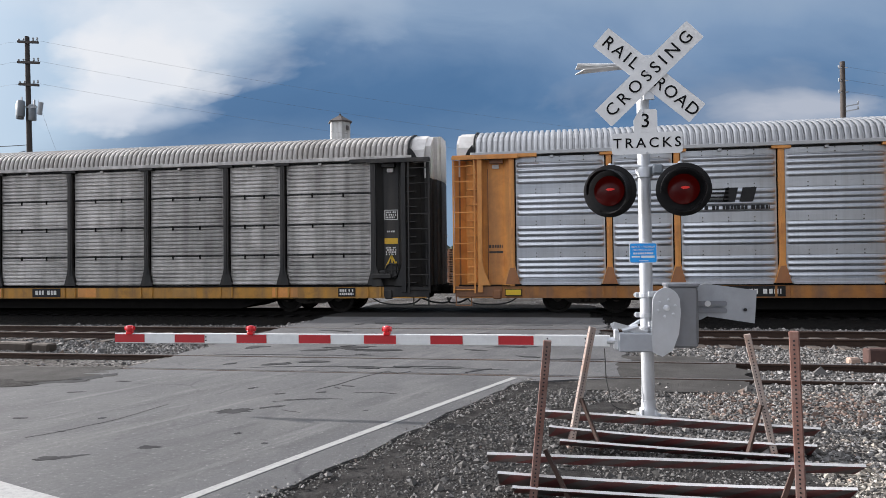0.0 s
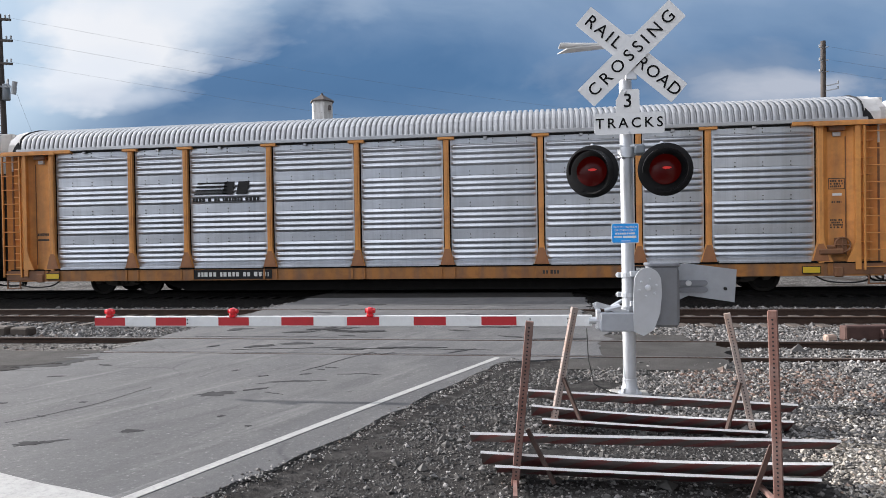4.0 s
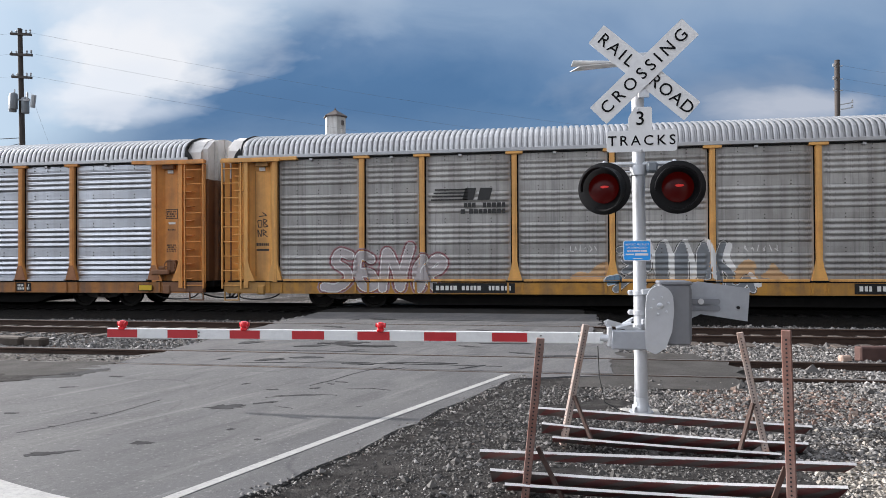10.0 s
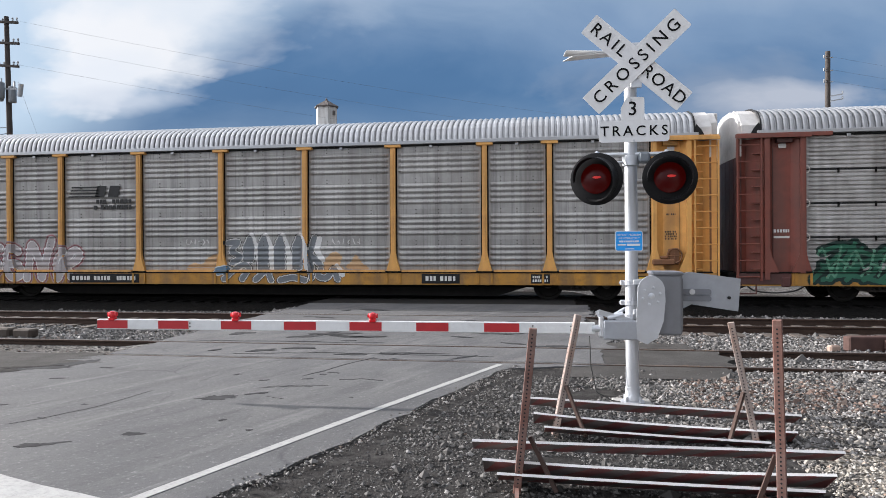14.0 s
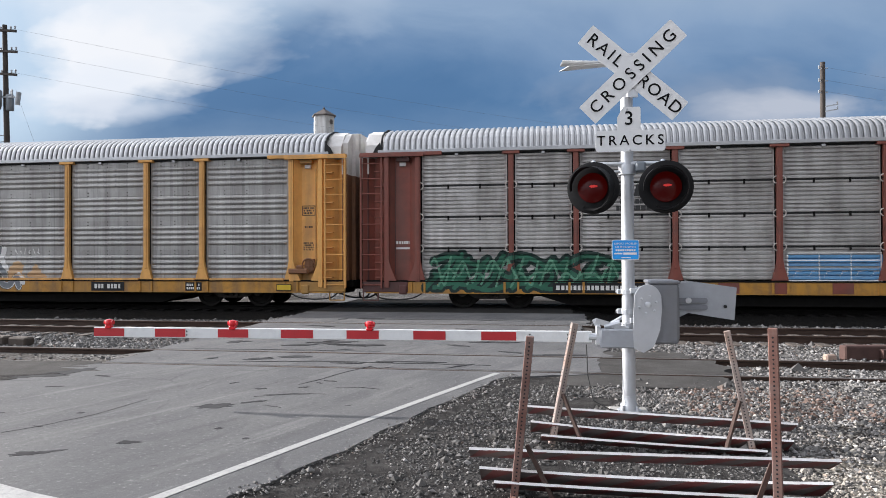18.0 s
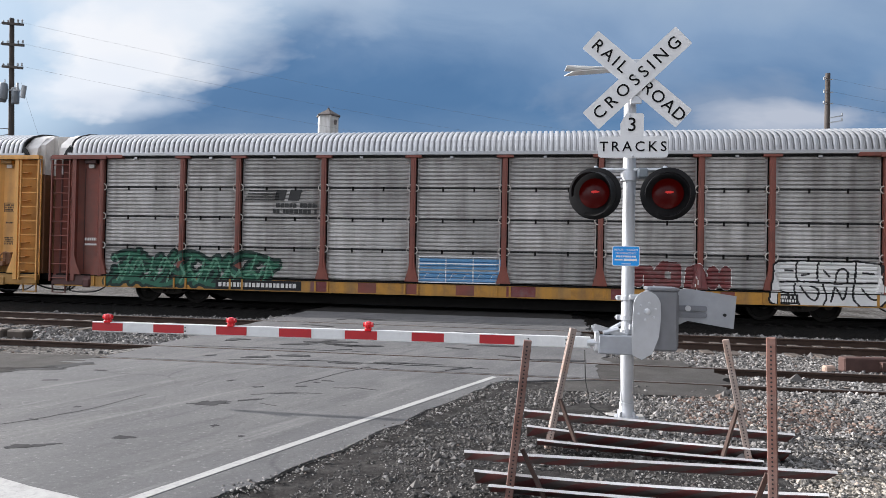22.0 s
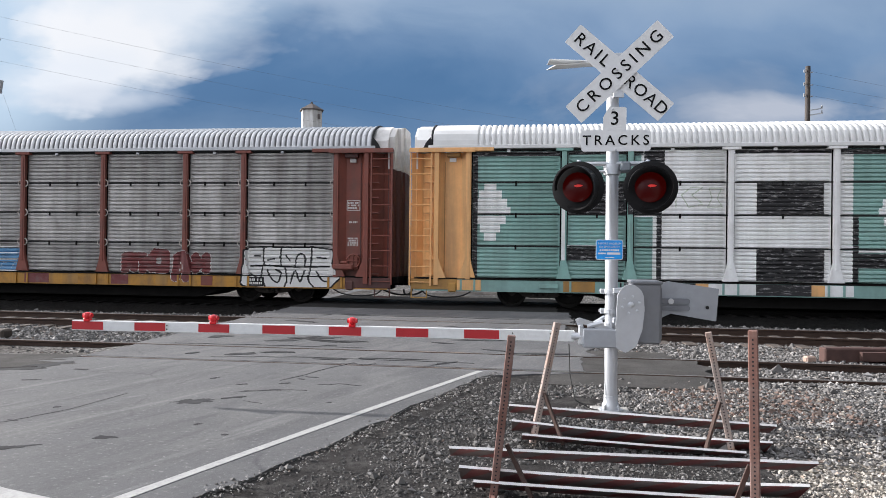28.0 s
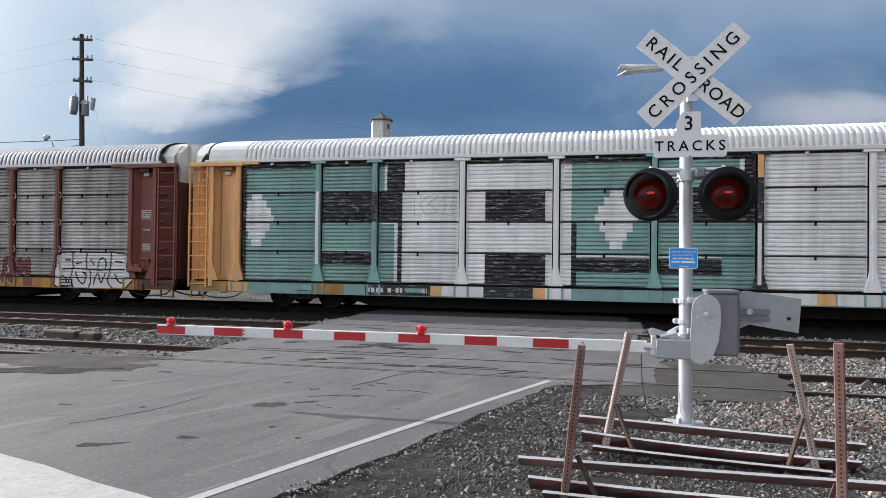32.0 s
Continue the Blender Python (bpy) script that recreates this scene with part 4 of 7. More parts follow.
def to_lines(p, strokes):
    """Distance from points (n, 2) to the nearest of several polylines."""
    best = np.full(len(p), 9.0)
    for line in strokes:
        for (ax, az), (bx, bz) in zip(line, line[1:]):
            d = np.array((bx - ax, bz - az))
            t = np.clip(((p - (ax, az)) @ d) / max(d @ d, 1e-9), 0, 1)
            best = np.minimum(best, np.linalg.norm(p - (ax, az) - t[:, None] * d, axis=1))
    return best


def bend(pts, n=5):
    """A smooth open curve through points."""
    ends = [pts[0], *pts, pts[-1]]
    out = []
    for p0, p1, p2, p3 in zip(ends, ends[1:], ends[2:], ends[3:]):
        p0, p1, p2, p3 = map(Vector, (p0, p1, p2, p3))
        for k in range(n):
            t = k / n
            v = 0.5 * ((2 * p1) + (p2 - p0) * t + (2 * p0 - 5 * p1 + 4 * p2 - p3) * t * t + (3 * p1 - p0 - 3 * p2 + p3) * t ** 3)
            out.append((v.x, v.y))
    return out + [tuple(pts[-1])]


def spray(car, style, strokes, fat, rim, fill, line, label, inner=(), inner_width=0.03, inner_mat=None, halo=0.0, halo_mat=None, ring=0.0, under=(), under_fat=0.1, under_mat=None):
    """Fat sprayed forms with a rim, laid on the folds, posts and sill of a car; they spell nothing."""
    cx, cz = 0.024, 0.018
    every = [q for s in (*strokes, *under) for q in s]
    reach = max(fat + rim + halo, under_fat) + 0.03
    x0, x1 = min(q[0] for q in every) - reach, max(q[0] for q in every) + reach
    z0, z1 = max(0.48, min(q[1] for q in every) - reach), max(q[1] for q in every) + reach
    nx, nz = int((x1 - x0) / cx), int((z1 - z0) / cz)
    gx, gz = np.meshgrid(x0 + (np.arange(nx) + 0.5) * cx, z0 + (np.arange(nz) + 0.5) * cz, indexing="ij")
    p = np.stack((gx.ravel(), gz.ravel()), 1)
    ragged_edge = np.array([0.012 * noise.noise((x * 9, z * 9, 2)) for x, z in p])
    d = to_lines(p, strokes) + ragged_edge
    kind = np.where(d < fat, 0, np.where(d < fat + rim, 1, np.where(d < fat + rim + halo, 3, -1)))
    if inner:
        kind = np.where((to_lines(p, inner) + ragged_edge * 0.6 < inner_width) & (kind >= 0) & (kind <= 1), 2, kind)

    if under:
        kind = np.where((to_lines(p, under) + ragged_edge < under_fat) & ((kind == -1) | (kind == 3)), 4, kind)
    if ring:
        kind = np.where((d > fat - ring - 0.022) & (d < fat - ring), 2, kind)

    def depth(x, z):
        if z < PANEL_Z0:
            return -1.507
        for post in POSTS:
            flare = 0.215 - 0.14 * min(1.0, (z - 0.86) / 0.5)
            if abs(x - post) < flare + 0.014:
                return -1.542 if abs(x - post) < 0.045 else -1.5265
        return -1.41 - rib(z, style) * taper(x) - 0.008
    whole_of = np.full(len(p), -1)
    letter = 0
    for start in np.flatnonzero(kind == 0):
        if whole_of[start] >= 0:
            continue
        todo = [int(start)]
        whole_of[start] = letter
        while todo:
            k = todo.pop()
            i, j = divmod(k, nz)
            for u, v in ((i + 1, j), (i - 1, j), (i, j + 1), (i, j - 1)):
                if 0 <= u < nx and 0 <= v < nz and kind[u * nz + v] == 0 and whole_of[u * nz + v] < 0:
                    whole_of[u * nz + v] = letter
                    todo.append(u * nz + v)
        letter += 1
    layers = [("graffiti", fill, np.flatnonzero(whole_of == k)) for k in range(letter)]
    layers += [(name, mat, np.flatnonzero(kind == which)) for which, name, mat in ((1, "graffiti_outline", line), (2, "graffiti_highlight", inner_mat), (3, "graffiti_halo", halo_mat), (4, "graffiti_shadow", under_mat))]
    for name, mat, cells in layers:
        verts, faces, seen = [], [], {}
        for k in cells:
            i, j = divmod(int(k), nz)
            quad = []
            for u, v in ((i, j), (i + 1, j), (i + 1, j + 1), (i, j + 1)):
                if (u, v) not in seen:
                    seen[u, v] = len(verts)
                    x, z = x0 + u * cx, z0 + v * cz
                    verts.append((x, depth(x, z), z))
                quad.append(seen[u, v])
            faces.append(tuple(quad))
        if len(faces) > 12:
            ob = part(name, from_arrays(name, verts, faces, mat), None, car, label if name == "graffiti" else "")
            if name != "graffiti":
                tagged(ob, kind="stuff")


def bars(car, x0, x1, z0, z1, rows, mat, y, name="marking", label="", fillness=0.68, seed=1):
    """Plain bars in the size and colour of small writing."""
    rng = random.Random(seed)
    bm = bmesh.new()
    h = (z1 - z0) / rows
    for r in range(rows):
        x = x0
        while x < x1 - 0.02:
            w = min(x1 - x, rng.uniform(0.5, 0.85) * h)
            if rng.random() < 0.14:
                x += 0.5 * h
                continue
            box(bm, x, x + w * fillness, y - 0.004, y + 0.004, z0 + r * h + 0.15 * h, z0 + (r + 1) * h - 0.15 * h)
            x += w
    return tagged(part(name, bm, mat, car), label, kind="stuff")


def plate(car, name, x0, x1, z0, z1, y, mat, label="", depth=0.012):
    bm = bmesh.new()
    box(bm, x0, x1, y - depth, y, z0, z1, 0.003)
    return part(name, bm, mat, car, label)


HALF_ROOF = [(-1.5, 0.0), (-1.47, 0.20), (-1.41, 0.38), (-1.30, 0.50), (-1.05, 0.63), (-0.62, 0.76), (-0.25, 0.81)]
ROOF_PROFILE = HALF_ROOF + [(0.0, 0.82)] + [(-y, z) for y, z in HALF_ROOF[::-1]]


def roof_mesh(mat, half=12.75, name="roof", plain=0.0):
    """A ribbed arch over the whole car."""
    step = 0.168
    xs = []
    x = -half
    while x < half:
        xs += [(x, 0.0), (x + 0.032, 0.0), (x + 0.044, 0.06), (x + 0.080, 0.07), (x + 0.128, 0.07), (x + 0.158, 0.055)]
        x += step
    xs.append((half, 0.0))
    verts, faces = [], []
    for px, d in xs:
        d = 0.07 if px < plain - half else d
        for y, z in ROOF_PROFILE:
            verts.append((px, y * (1 + d / 1.5), 4.70 + z * (1 + d / 0.82)))
    n_arc = len(ROOF_PROFILE) - 1
    m = n_arc + 1
    for i in range(len(xs) - 1):
        for k in range(n_arc):
            faces.append((i * m + k, (i + 1) * m + k, (i + 1) * m + k + 1, i * m + k + 1))
    return from_arrays(name, verts, faces, mat)


def arch_outline(w, h, z):
    return [(y * w / 1.5, z + q * h / 0.82) for y, q in ROOF_PROFILE]


def truck_meshes():
    bm = bmesh.new()
    for side in (-1, 1):
        m = pose(0, side * 0.98, 0)
        out = [(-1.05, 0.50), (-1.0, 0.62), (-0.62, 0.62), (-0.42, 0.74), (0.42, 0.74), (0.62, 0.62), (1.0, 0.62), (1.05, 0.50), (0.72, 0.44), (0.5, 0.30), (0.28, 0.26), (-0.28, 0.26), (-0.5, 0.30), (-0.72, 0.44)]
        prism(bm, out, 0.11, m @ pose(0, -0.055, 0))
        for x in (-0.16, 0, 0.16):
            lathe(bm, [(0.05, 0.31), (0.065, 0.35), (0.05, 0.39), (0.065, 0.43), (0.05, 0.47), (0.065, 0.51), (0.05, 0.55)], 10, m @ pose(x, side * 0.07, 0))
        for x in (-0.85, 0.85):
            rod(bm, m @ Vector((x, -0.1, 0.45)), m @ Vector((x, 0.1, 0.45)), 0.13, 12)
            box(bm, x - 0.16, x + 0.16, -0.08, 0.08, 0.40, 0.60, 0.02, m=m)
    box(bm, -0.2, 0.2, -1.1, 1.1, 0.48, 0.68, 0.03)
    box(bm, -0.09, 0.09, -0.9, 0.9, 0.30, 0.42, 0.02, m=pose(0.45, 0, 0.05))
    box(bm, -0.09, 0.09, -0.9, 0.9, 0.30, 0.42, 0.02, m=pose(-0.45, 0, 0.05))
    frame_mesh = mesh_of(bm, "truck_frame", TRUCK_STEEL, True)
    bm = bmesh.new()
    # tread, flange, hollow web and hub
    lathe(bm, [(0.06, -0.09), (0.11, -0.09), (0.13, -0.04), (0.34, -0.02), (0.37, -0.07), (0.42, -0.07), (0.425, 0.05), (0.455, 0.06), (0.45, 0.09), (0.37, 0.09), (0.34, 0.03), (0.13, 0.05), (0.11, 0.09), (0.06, 0.09)], 28, pose(0, 0, 0, 90, 0, 0))
    for k in range(3):
        a = 2 * math.pi * k / 3
        box(bm, -0.02, 0.02, 0.03, 0.095, 0.17, 0.31, 0.005, m=Matrix.Rotation(a, 4, "Y"))
    wheel_mesh = mesh_of(bm, "wheel", WHEEL, True)
    bm = bmesh.new()
    rod(bm, (0, -0.72, 0), (0, 0.72, 0), 0.075, 12)
    axle_mesh = mesh_of(bm, "axle", WHEEL, True)
    return frame_mesh, wheel_mesh, axle_mesh


TRUCK, WHEEL_MESH, AXLE = truck_meshes()
WHEELS = []
CARS = {}


def post_mesh(mat, wide=0.5, foot=None):
    bm = bmesh.new()
    out = [(-0.075, 4.60), (-0.075, 1.42), (-0.11, 1.22), (-0.215, 0.86), (0.215, 0.86), (0.11, 1.22), (0.075, 1.42), (0.075, 4.60)]
    prism(bm, out, 0.11, pose(0, -1.52, 0))
    box(bm, -wide / 2, wide / 2, -1.56, -1.40, 4.585, 4.665, 0.008)
    box(bm, -0.03, 0.03, -1.535, -1.51, 1.2, 4.5, 0.004)
    if foot:
        # grimy flared foot
        prism(bm, [(-0.21, 0.865), (0.21, 0.865), (0.105, 1.24), (0.06, 1.34), (-0.06, 1.34), (-0.105, 1.24)], 0.01, pose(0, -1.545, 0), 1)
    return mesh_of(bm, "post", [mat, foot] if foot else mat)


UPRIGHT = Matrix(((1, 0, 0, 0), (0, 0, 1, 0), (0, 1, 0, 0), (0, 0, 0, 1)))
END_ARCH = [(-1.46, 4.66), (-1.42, 4.95), (-1.05, 5.34), (-0.62, 5.50), (0.62, 5.50), (1.05, 5.34), (1.42, 4.95), (1.46, 4.66)]


def arch_height(y):
    for (a, p), (b, q) in zip(END_ARCH, END_ARCH[1:]):
        if a <= y <= b:
            return p + (q - p) * (y - a) / (b - a)
    return 4.62


def end_fittings(car, s, paint, dark, door, cap, ladder_mat):
    """One end of a car: folded corner panel, posts, ladder, end doors, roof cap, coupler. s is -1 or 1."""
    def bx(name, x0, x1, y0, y1, z0, z1, mat, label="", bevel=0.008):
        bm = bmesh.new()
        box(bm, min(s * x0, s * x1), max(s * x0, s * x1), y0, y1, z0, z1, bevel)
        return part(name, bm, mat, car, label)

    def folded(name, plan, z0, z1, mat):
        """A bent upright sheet with a plan of (x, y)."""
        bm = bmesh.new()
        plan = [(s * x, y) for x, y in plan]
        prism(bm, plan + [(x, y + 0.03) for x, y in plan[::-1]], z1 - z0, Matrix.Translation((0, 0, z0)) @ UPRIGHT)
        return part(name, bm, mat, car)
    bx("end_post", 11.63, 11.77, -1.53, -1.38, 0.80, 4.60, paint)
    bx("end_post", 12.57, 12.71, -1.56, -1.30, 0.62, 4.60, paint)
    folded("corner_panel", [(11.75, -1.47), (11.96, -1.29), (12.44, -1.29), (12.58, -1.44)], 0.82, 4.58, paint)
    bx("panel_seam", 12.41, 12.43, -1.31, -1.28, 1.0, 4.3, dark, bevel=0)
    for x, w in ((11.70, 0.30), (12.64, -0.30)):
        bm = bmesh.new()
        prism(bm, [(s * x, 0.83), (s * (x + w), 0.83), (s * (x + 0.45 * w), 1.22), (s * (x + 0.22 * w), 1.46), (s * x, 1.46)], 0.04, pose(0, -1.537 if w > 0 else -1.565, 0))
        part("gusset", bm, paint, car)
    bx("header", 10.95, 13.45, -1.58, -1.40, 4.595, 4.70, paint)
    bx("header_lip", 11.5, 13.47, -1.61, -1.56, 4.56, 4.66, paint)
    bx("header_bracket", 11.95, 12.35, -1.47, -1.30, 4.44, 4.56, dark)
    bx("door_keeper", 12.08, 12.28, -1.36, -1.29, 4.30, 4.42, cap)
    folded("ladder_back", [(12.71, -1.50), (13.10, -1.14), (13.42, -1.40)], 0.62, 4.58, paint)
    bm = bmesh.new()
    for x in (12.80, 13.43):
        box(bm, s * x - 0.022, s * x + 0.022, -1.58, -1.52, 0.60, 4.55)
    rail = part("ladder", bm, ladder_mat, car)
    bm = bmesh.new()
    rod(bm, (s * 12.80, -1.55, 0), (s * 13.43, -1.55, 0), 0.017, 6)
    rung = mesh_of(bm, "rung", ladder_mat)
    for i in range(9):
        part("rung", rung, None, rail, at=pose(0, 0, 0.70 + i * 0.46))
    tab = bmesh.new()
    box(tab, min(s * 12.72, s * 13.02), max(s * 12.72, s * 13.02), -1.55, -1.35, -0.012, 0.012)
    tab = mesh_of(tab, "ladder_tab", paint)
    for i in range(8):
        part("ladder_tab", tab, None, rail, at=pose(0, 0, 0.92 + i * 0.46))
    # end doors in upright leaves, white above the eave
    for k in range(6):
        y = -1.30 + k * 0.434
        bulge = 0.02 if s < 0 else 0.05 + 0.25 * (1 - ((k - 2.5) / 3.0) ** 2)
        x0, x1 = min(s * 13.25, s * (13.33 + bulge)), max(s * 13.25, s * (13.33 + bulge))
        bm = bmesh.new()
        box(bm, x0, x1, y, y + 0.425, 0.82, 4.10, 0.02)
        part("end_door_leaf", bm, door, car)
        bm = bmesh.new()
        out = [(y, 4.10), (y + 0.432, 4.10), (y + 0.432, arch_height(y + 0.432)), (y, arch_height(y))]
        prism(bm, out, x1 - x0, Matrix(((0, 1, 0, x0), (1, 0, 0, 0), (0, 0, 1, 0), (0, 0, 0, 1))))
        part("end_cap_leaf", bm, cap, car)
    bm = bmesh.new()
    prism(bm, END_ARCH, 0.50, Matrix.Identity(4))
    for v in bm.verts:
        a, b, c = v.co
        v.co = Vector((s * (12.78 + b), a, c))
    bmesh.ops.recalc_face_normals(bm, faces=bm.faces[:])
    part("roof_end", bm, cap, car, "smooth pale roof end panel")
    bm = bmesh.new()
    cable(bm, [(s * 12.80, 1.02 * y, z + 0.03) for y, z in arch_outline(1.5, 0.90, 4.66)], 0.032, 6)
    part("roof_edge_strip", bm, BLACK_PAINT, car)
    bm = bmesh.new()
    prism(bm, [(s * 12.80, 4.70), (s * 13.06, 4.70), (s * 12.98, 4.86), (s * 12.84, 5.02)], 0.03, pose(0, -1.53, 0))
    part("roof_brace", bm, BLACK_PAINT, car)
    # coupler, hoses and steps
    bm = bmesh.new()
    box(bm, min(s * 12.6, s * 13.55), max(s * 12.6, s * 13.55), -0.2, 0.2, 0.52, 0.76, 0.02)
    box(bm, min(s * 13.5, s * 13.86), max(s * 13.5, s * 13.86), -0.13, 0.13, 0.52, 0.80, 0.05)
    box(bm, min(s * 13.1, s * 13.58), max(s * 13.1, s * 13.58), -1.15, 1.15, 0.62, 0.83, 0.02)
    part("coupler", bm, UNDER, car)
    bm = bmesh.new()
    cable(bm, bend_3d([(s * 12.9, -1.1, 0.58), (s * 13.1, -1.0, 0.42), (s * 13.4, -0.7, 0.28), (s * 13.75, -0.4, 0.26), (s * 13.85, -0.2, 0.40)]), 0.030)
    part("brake_hose", bm, RUBBER, car)
    bm = bmesh.new()
    cable(bm, bend_3d([(s * 11.6, -1.35, 0.44), (s * 11.9, -1.34, 0.30), (s * 12.4, -1.34, 0.25), (s * 12.9, -1.30, 0.30), (s * 13.1, -1.2, 0.46)]), 0.022)
    part("uncoupling_lever", bm, RUBBER, car)
    bm = bmesh.new()
    for x in (12.92, 13.38):
        box(bm, s * x - 0.018, s * x + 0.018, -1.5, -1.46, 0.22, 0.8)
    box(bm, min(s * 12.92, s * 13.38), max(s * 12.92, s * 13.38), -1.52, -1.40, 0.22, 0.25)
    part("step", bm, dark, car)
    bm = bmesh.new()
    box(bm, min(s * 12.0, s * 13.4), max(s * 12.0, s * 13.4), -1.515, -1.36, 0.49, 0.80, 0.01)
    box(bm, s * 12.15 - 0.12, s * 12.15 + 0.12, -1.56, -1.45, 0.42, 0.70, 0.03)
    part("end_sill", bm, dark, car, "dark end sill")


def brake_gear(car, s, paint):
    bm = bmesh.new()
    m = pose(s * 12.25, -1.50, 1.30, 90, 0, 0)
    lathe(bm, [(0.20, -0.02), (0.225, 0.0), (0.20, 0.02), (0.18, 0.0), (0.20, -0.02)], 20, m)
    for k in range(4):
        a = math.pi * k / 2
        rod(bm, m @ Vector((0, 0, 0)), m @ Vector((0.2 * math.cos(a), 0.2 * math.sin(a), 0)), 0.014, 6)
    box(bm, s * 12.25 - 0.14, s * 12.25 + 0.14, -1.47, -1.28, 1.05, 1.5, 0.02)
    part("brake_wheel", bm, paint, car)
    bm = bmesh.new()
    box(bm, s * 11.95 - 0.32, s * 11.95 + 0.3, -1.60, -1.29, 1.04, 1.20, 0.03)
    box(bm, s * 11.95 - 0.1, s * 11.95 + 0.12, -1.54, -1.44, 1.2, 1.3, 0.03)
    part("brake_housing", bm, paint, car)


def rail_car(key, label, look_of):
    """A covered car carrier. look_of: the materials and the style of its side."""
    o = look_of
    car = thing("freight_car", label, "freight car", "cars of the freight train")
    CARS[key] = car
    style = o["style"]
    joint = 0.008 if style == "rows" else 0.0004
    # side sills, deck, centre sill
    for side in (-1, 1):
        bm = bmesh.new()
        box(bm, -13.3, 13.3, side * 1.5 - (0.0 if side < 0 else 0.05), side * 1.5 + (0.05 if side < 0 else 0.0), 0.47, 0.80, 0.006)
        box(bm, -13.3, 13.3, min(side * 1.5, side * 1.32), max(side * 1.5, side * 1.32), 0.45, 0.475)
        part("side_sill", bm, o["sill"], car, o.get("sill_label", ""))
        # black strip stands in for the shaded gap between sill and panels
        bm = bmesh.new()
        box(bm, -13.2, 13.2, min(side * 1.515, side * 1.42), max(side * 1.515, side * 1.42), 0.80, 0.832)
        part("sill_gap_strip", bm, UNDER, car, "black strip for the shaded gap on top of the sill")
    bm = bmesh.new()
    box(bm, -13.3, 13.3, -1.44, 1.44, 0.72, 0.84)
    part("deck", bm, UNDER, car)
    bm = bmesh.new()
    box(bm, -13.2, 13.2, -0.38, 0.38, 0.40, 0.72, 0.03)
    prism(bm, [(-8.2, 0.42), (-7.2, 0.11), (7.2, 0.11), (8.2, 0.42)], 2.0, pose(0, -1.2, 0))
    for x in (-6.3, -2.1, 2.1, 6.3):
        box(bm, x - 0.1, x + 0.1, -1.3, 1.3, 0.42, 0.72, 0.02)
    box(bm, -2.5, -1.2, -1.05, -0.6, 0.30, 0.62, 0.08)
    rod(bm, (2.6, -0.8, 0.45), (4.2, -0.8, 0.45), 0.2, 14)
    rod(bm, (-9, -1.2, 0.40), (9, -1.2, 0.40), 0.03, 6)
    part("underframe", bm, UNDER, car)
    # short stiffeners and pockets on the sill
    stiff = bmesh.new()
    box(stiff, -0.03, 0.03, -1.535, -1.5, 0.47, 0.80)
    stiff = mesh_of(stiff, "stiffener", o["sill"])
    for x in POSTS:
        for d in (-0.2, 0.2):
            part("stiffener", stiff, None, car, at=pose(x + d, 0, 0))
    # posts
    near_post = post_mesh(o["post"], foot=o.get("foot"))
    posts = o.get("posts", {})
    for i, x in enumerate(POSTS):
        mat = posts.get(i)
        part("post", post_mesh(mat) if mat else near_post, None, car, at=pose(x, 0, 0))
        part("post", near_post, None, car, at=pose(x, 0, 0, 0, 0, 180))
    # corrugated side panels, four high in every bay
    for i, (a, b) in enumerate(zip(POSTS, POSTS[1:])):
        for r in range(4):
            mat = o["panels"](i, r)
            z0 = PANEL_Z0 + r * PANEL_H
            bm = bmesh.new()
            corrugated(bm, a + 0.115, b - 0.115, z0 + joint, z0 + PANEL_H - joint, style)
            part("side_panel", bm, mat, car, "", True)
        bm = bmesh.new()
        box(bm, a, b, 1.36, 1.42, PANEL_Z0, 4.62)
        part("side_panel", bm, o["panels"](i, 3), car)
    # added black sheet gives the gaps between panels their interior shade
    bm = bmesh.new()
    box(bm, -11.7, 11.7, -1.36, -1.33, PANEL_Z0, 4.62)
    part("dark_gap_backing", bm, UNDER, car)
    # scalloped panel ends and joints
    if style == "rows":
        seam, clip = bmesh.new(), bmesh.new()
        box(clip, -0.028, 0.028, -1.475, -1.44, -0.10, 0.03, 0.008)
        clip = mesh_of(clip, "panel_clip", o.get("clip", UNDER))
        for i, (a, b) in enumerate(zip(POSTS, POSTS[1:])):
            for r in (1, 2, 3):
                z = PANEL_Z0 + r * PANEL_H
                box(seam, a + 0.07, b - 0.07, -1.455, -1.41, z - 0.016, z + 0.016)
                for f in o.get("clips", (0.33, 0.67)):
                    part("panel_clip", clip, None, car, at=pose(a + (b - a) * f, 0, z))
        tagged(part("panel_seam", seam, BLACK_PAINT, car), kind="stuff")
        if "ring" in o:
            for x in POSTS:
                for r in (1, 2, 3):
                    for d in (-0.13, 0.13):
                        if not -11.6 < x + d < 11.6:
                            continue
                        z = PANEL_Z0 + r * PANEL_H
                        pts = [(x + d - math.copysign(0.05, d) + math.copysign(0.085, d) * math.cos(q), -1.50, z + 0.10 * math.sin(q)) for q in [math.pi * (k / 8 - 0.5) for k in range(9)]]
                        bm = bmesh.new()
                        cable(bm, pts, 0.016, 5)
                        part("panel_bracket", bm, o["ring"], car)
    else:
        bm = bmesh.new()
        for a, b in zip(POSTS, POSTS[1:]):
            for r in range(4):
                for f in (0.25, 0.5, 0.75):
                    for d in (0.86, 0.97):
                        x, z = a + (b - a) * f, PANEL_Z0 + (r + d) * PANEL_H
                        box(bm, x - 0.014, x + 0.014, -1.438, -1.41, z - 0.014, z + 0.014)
        tagged(part("panel_bolt", bm, TRUCK_STEEL, car), kind="stuff")
        for a, b in zip(POSTS, POSTS[1:]):
            bm = bmesh.new()
            box(bm, a + 0.26, b - 0.26, -1.52, -1.44, 0.832, 0.90, 0.006)
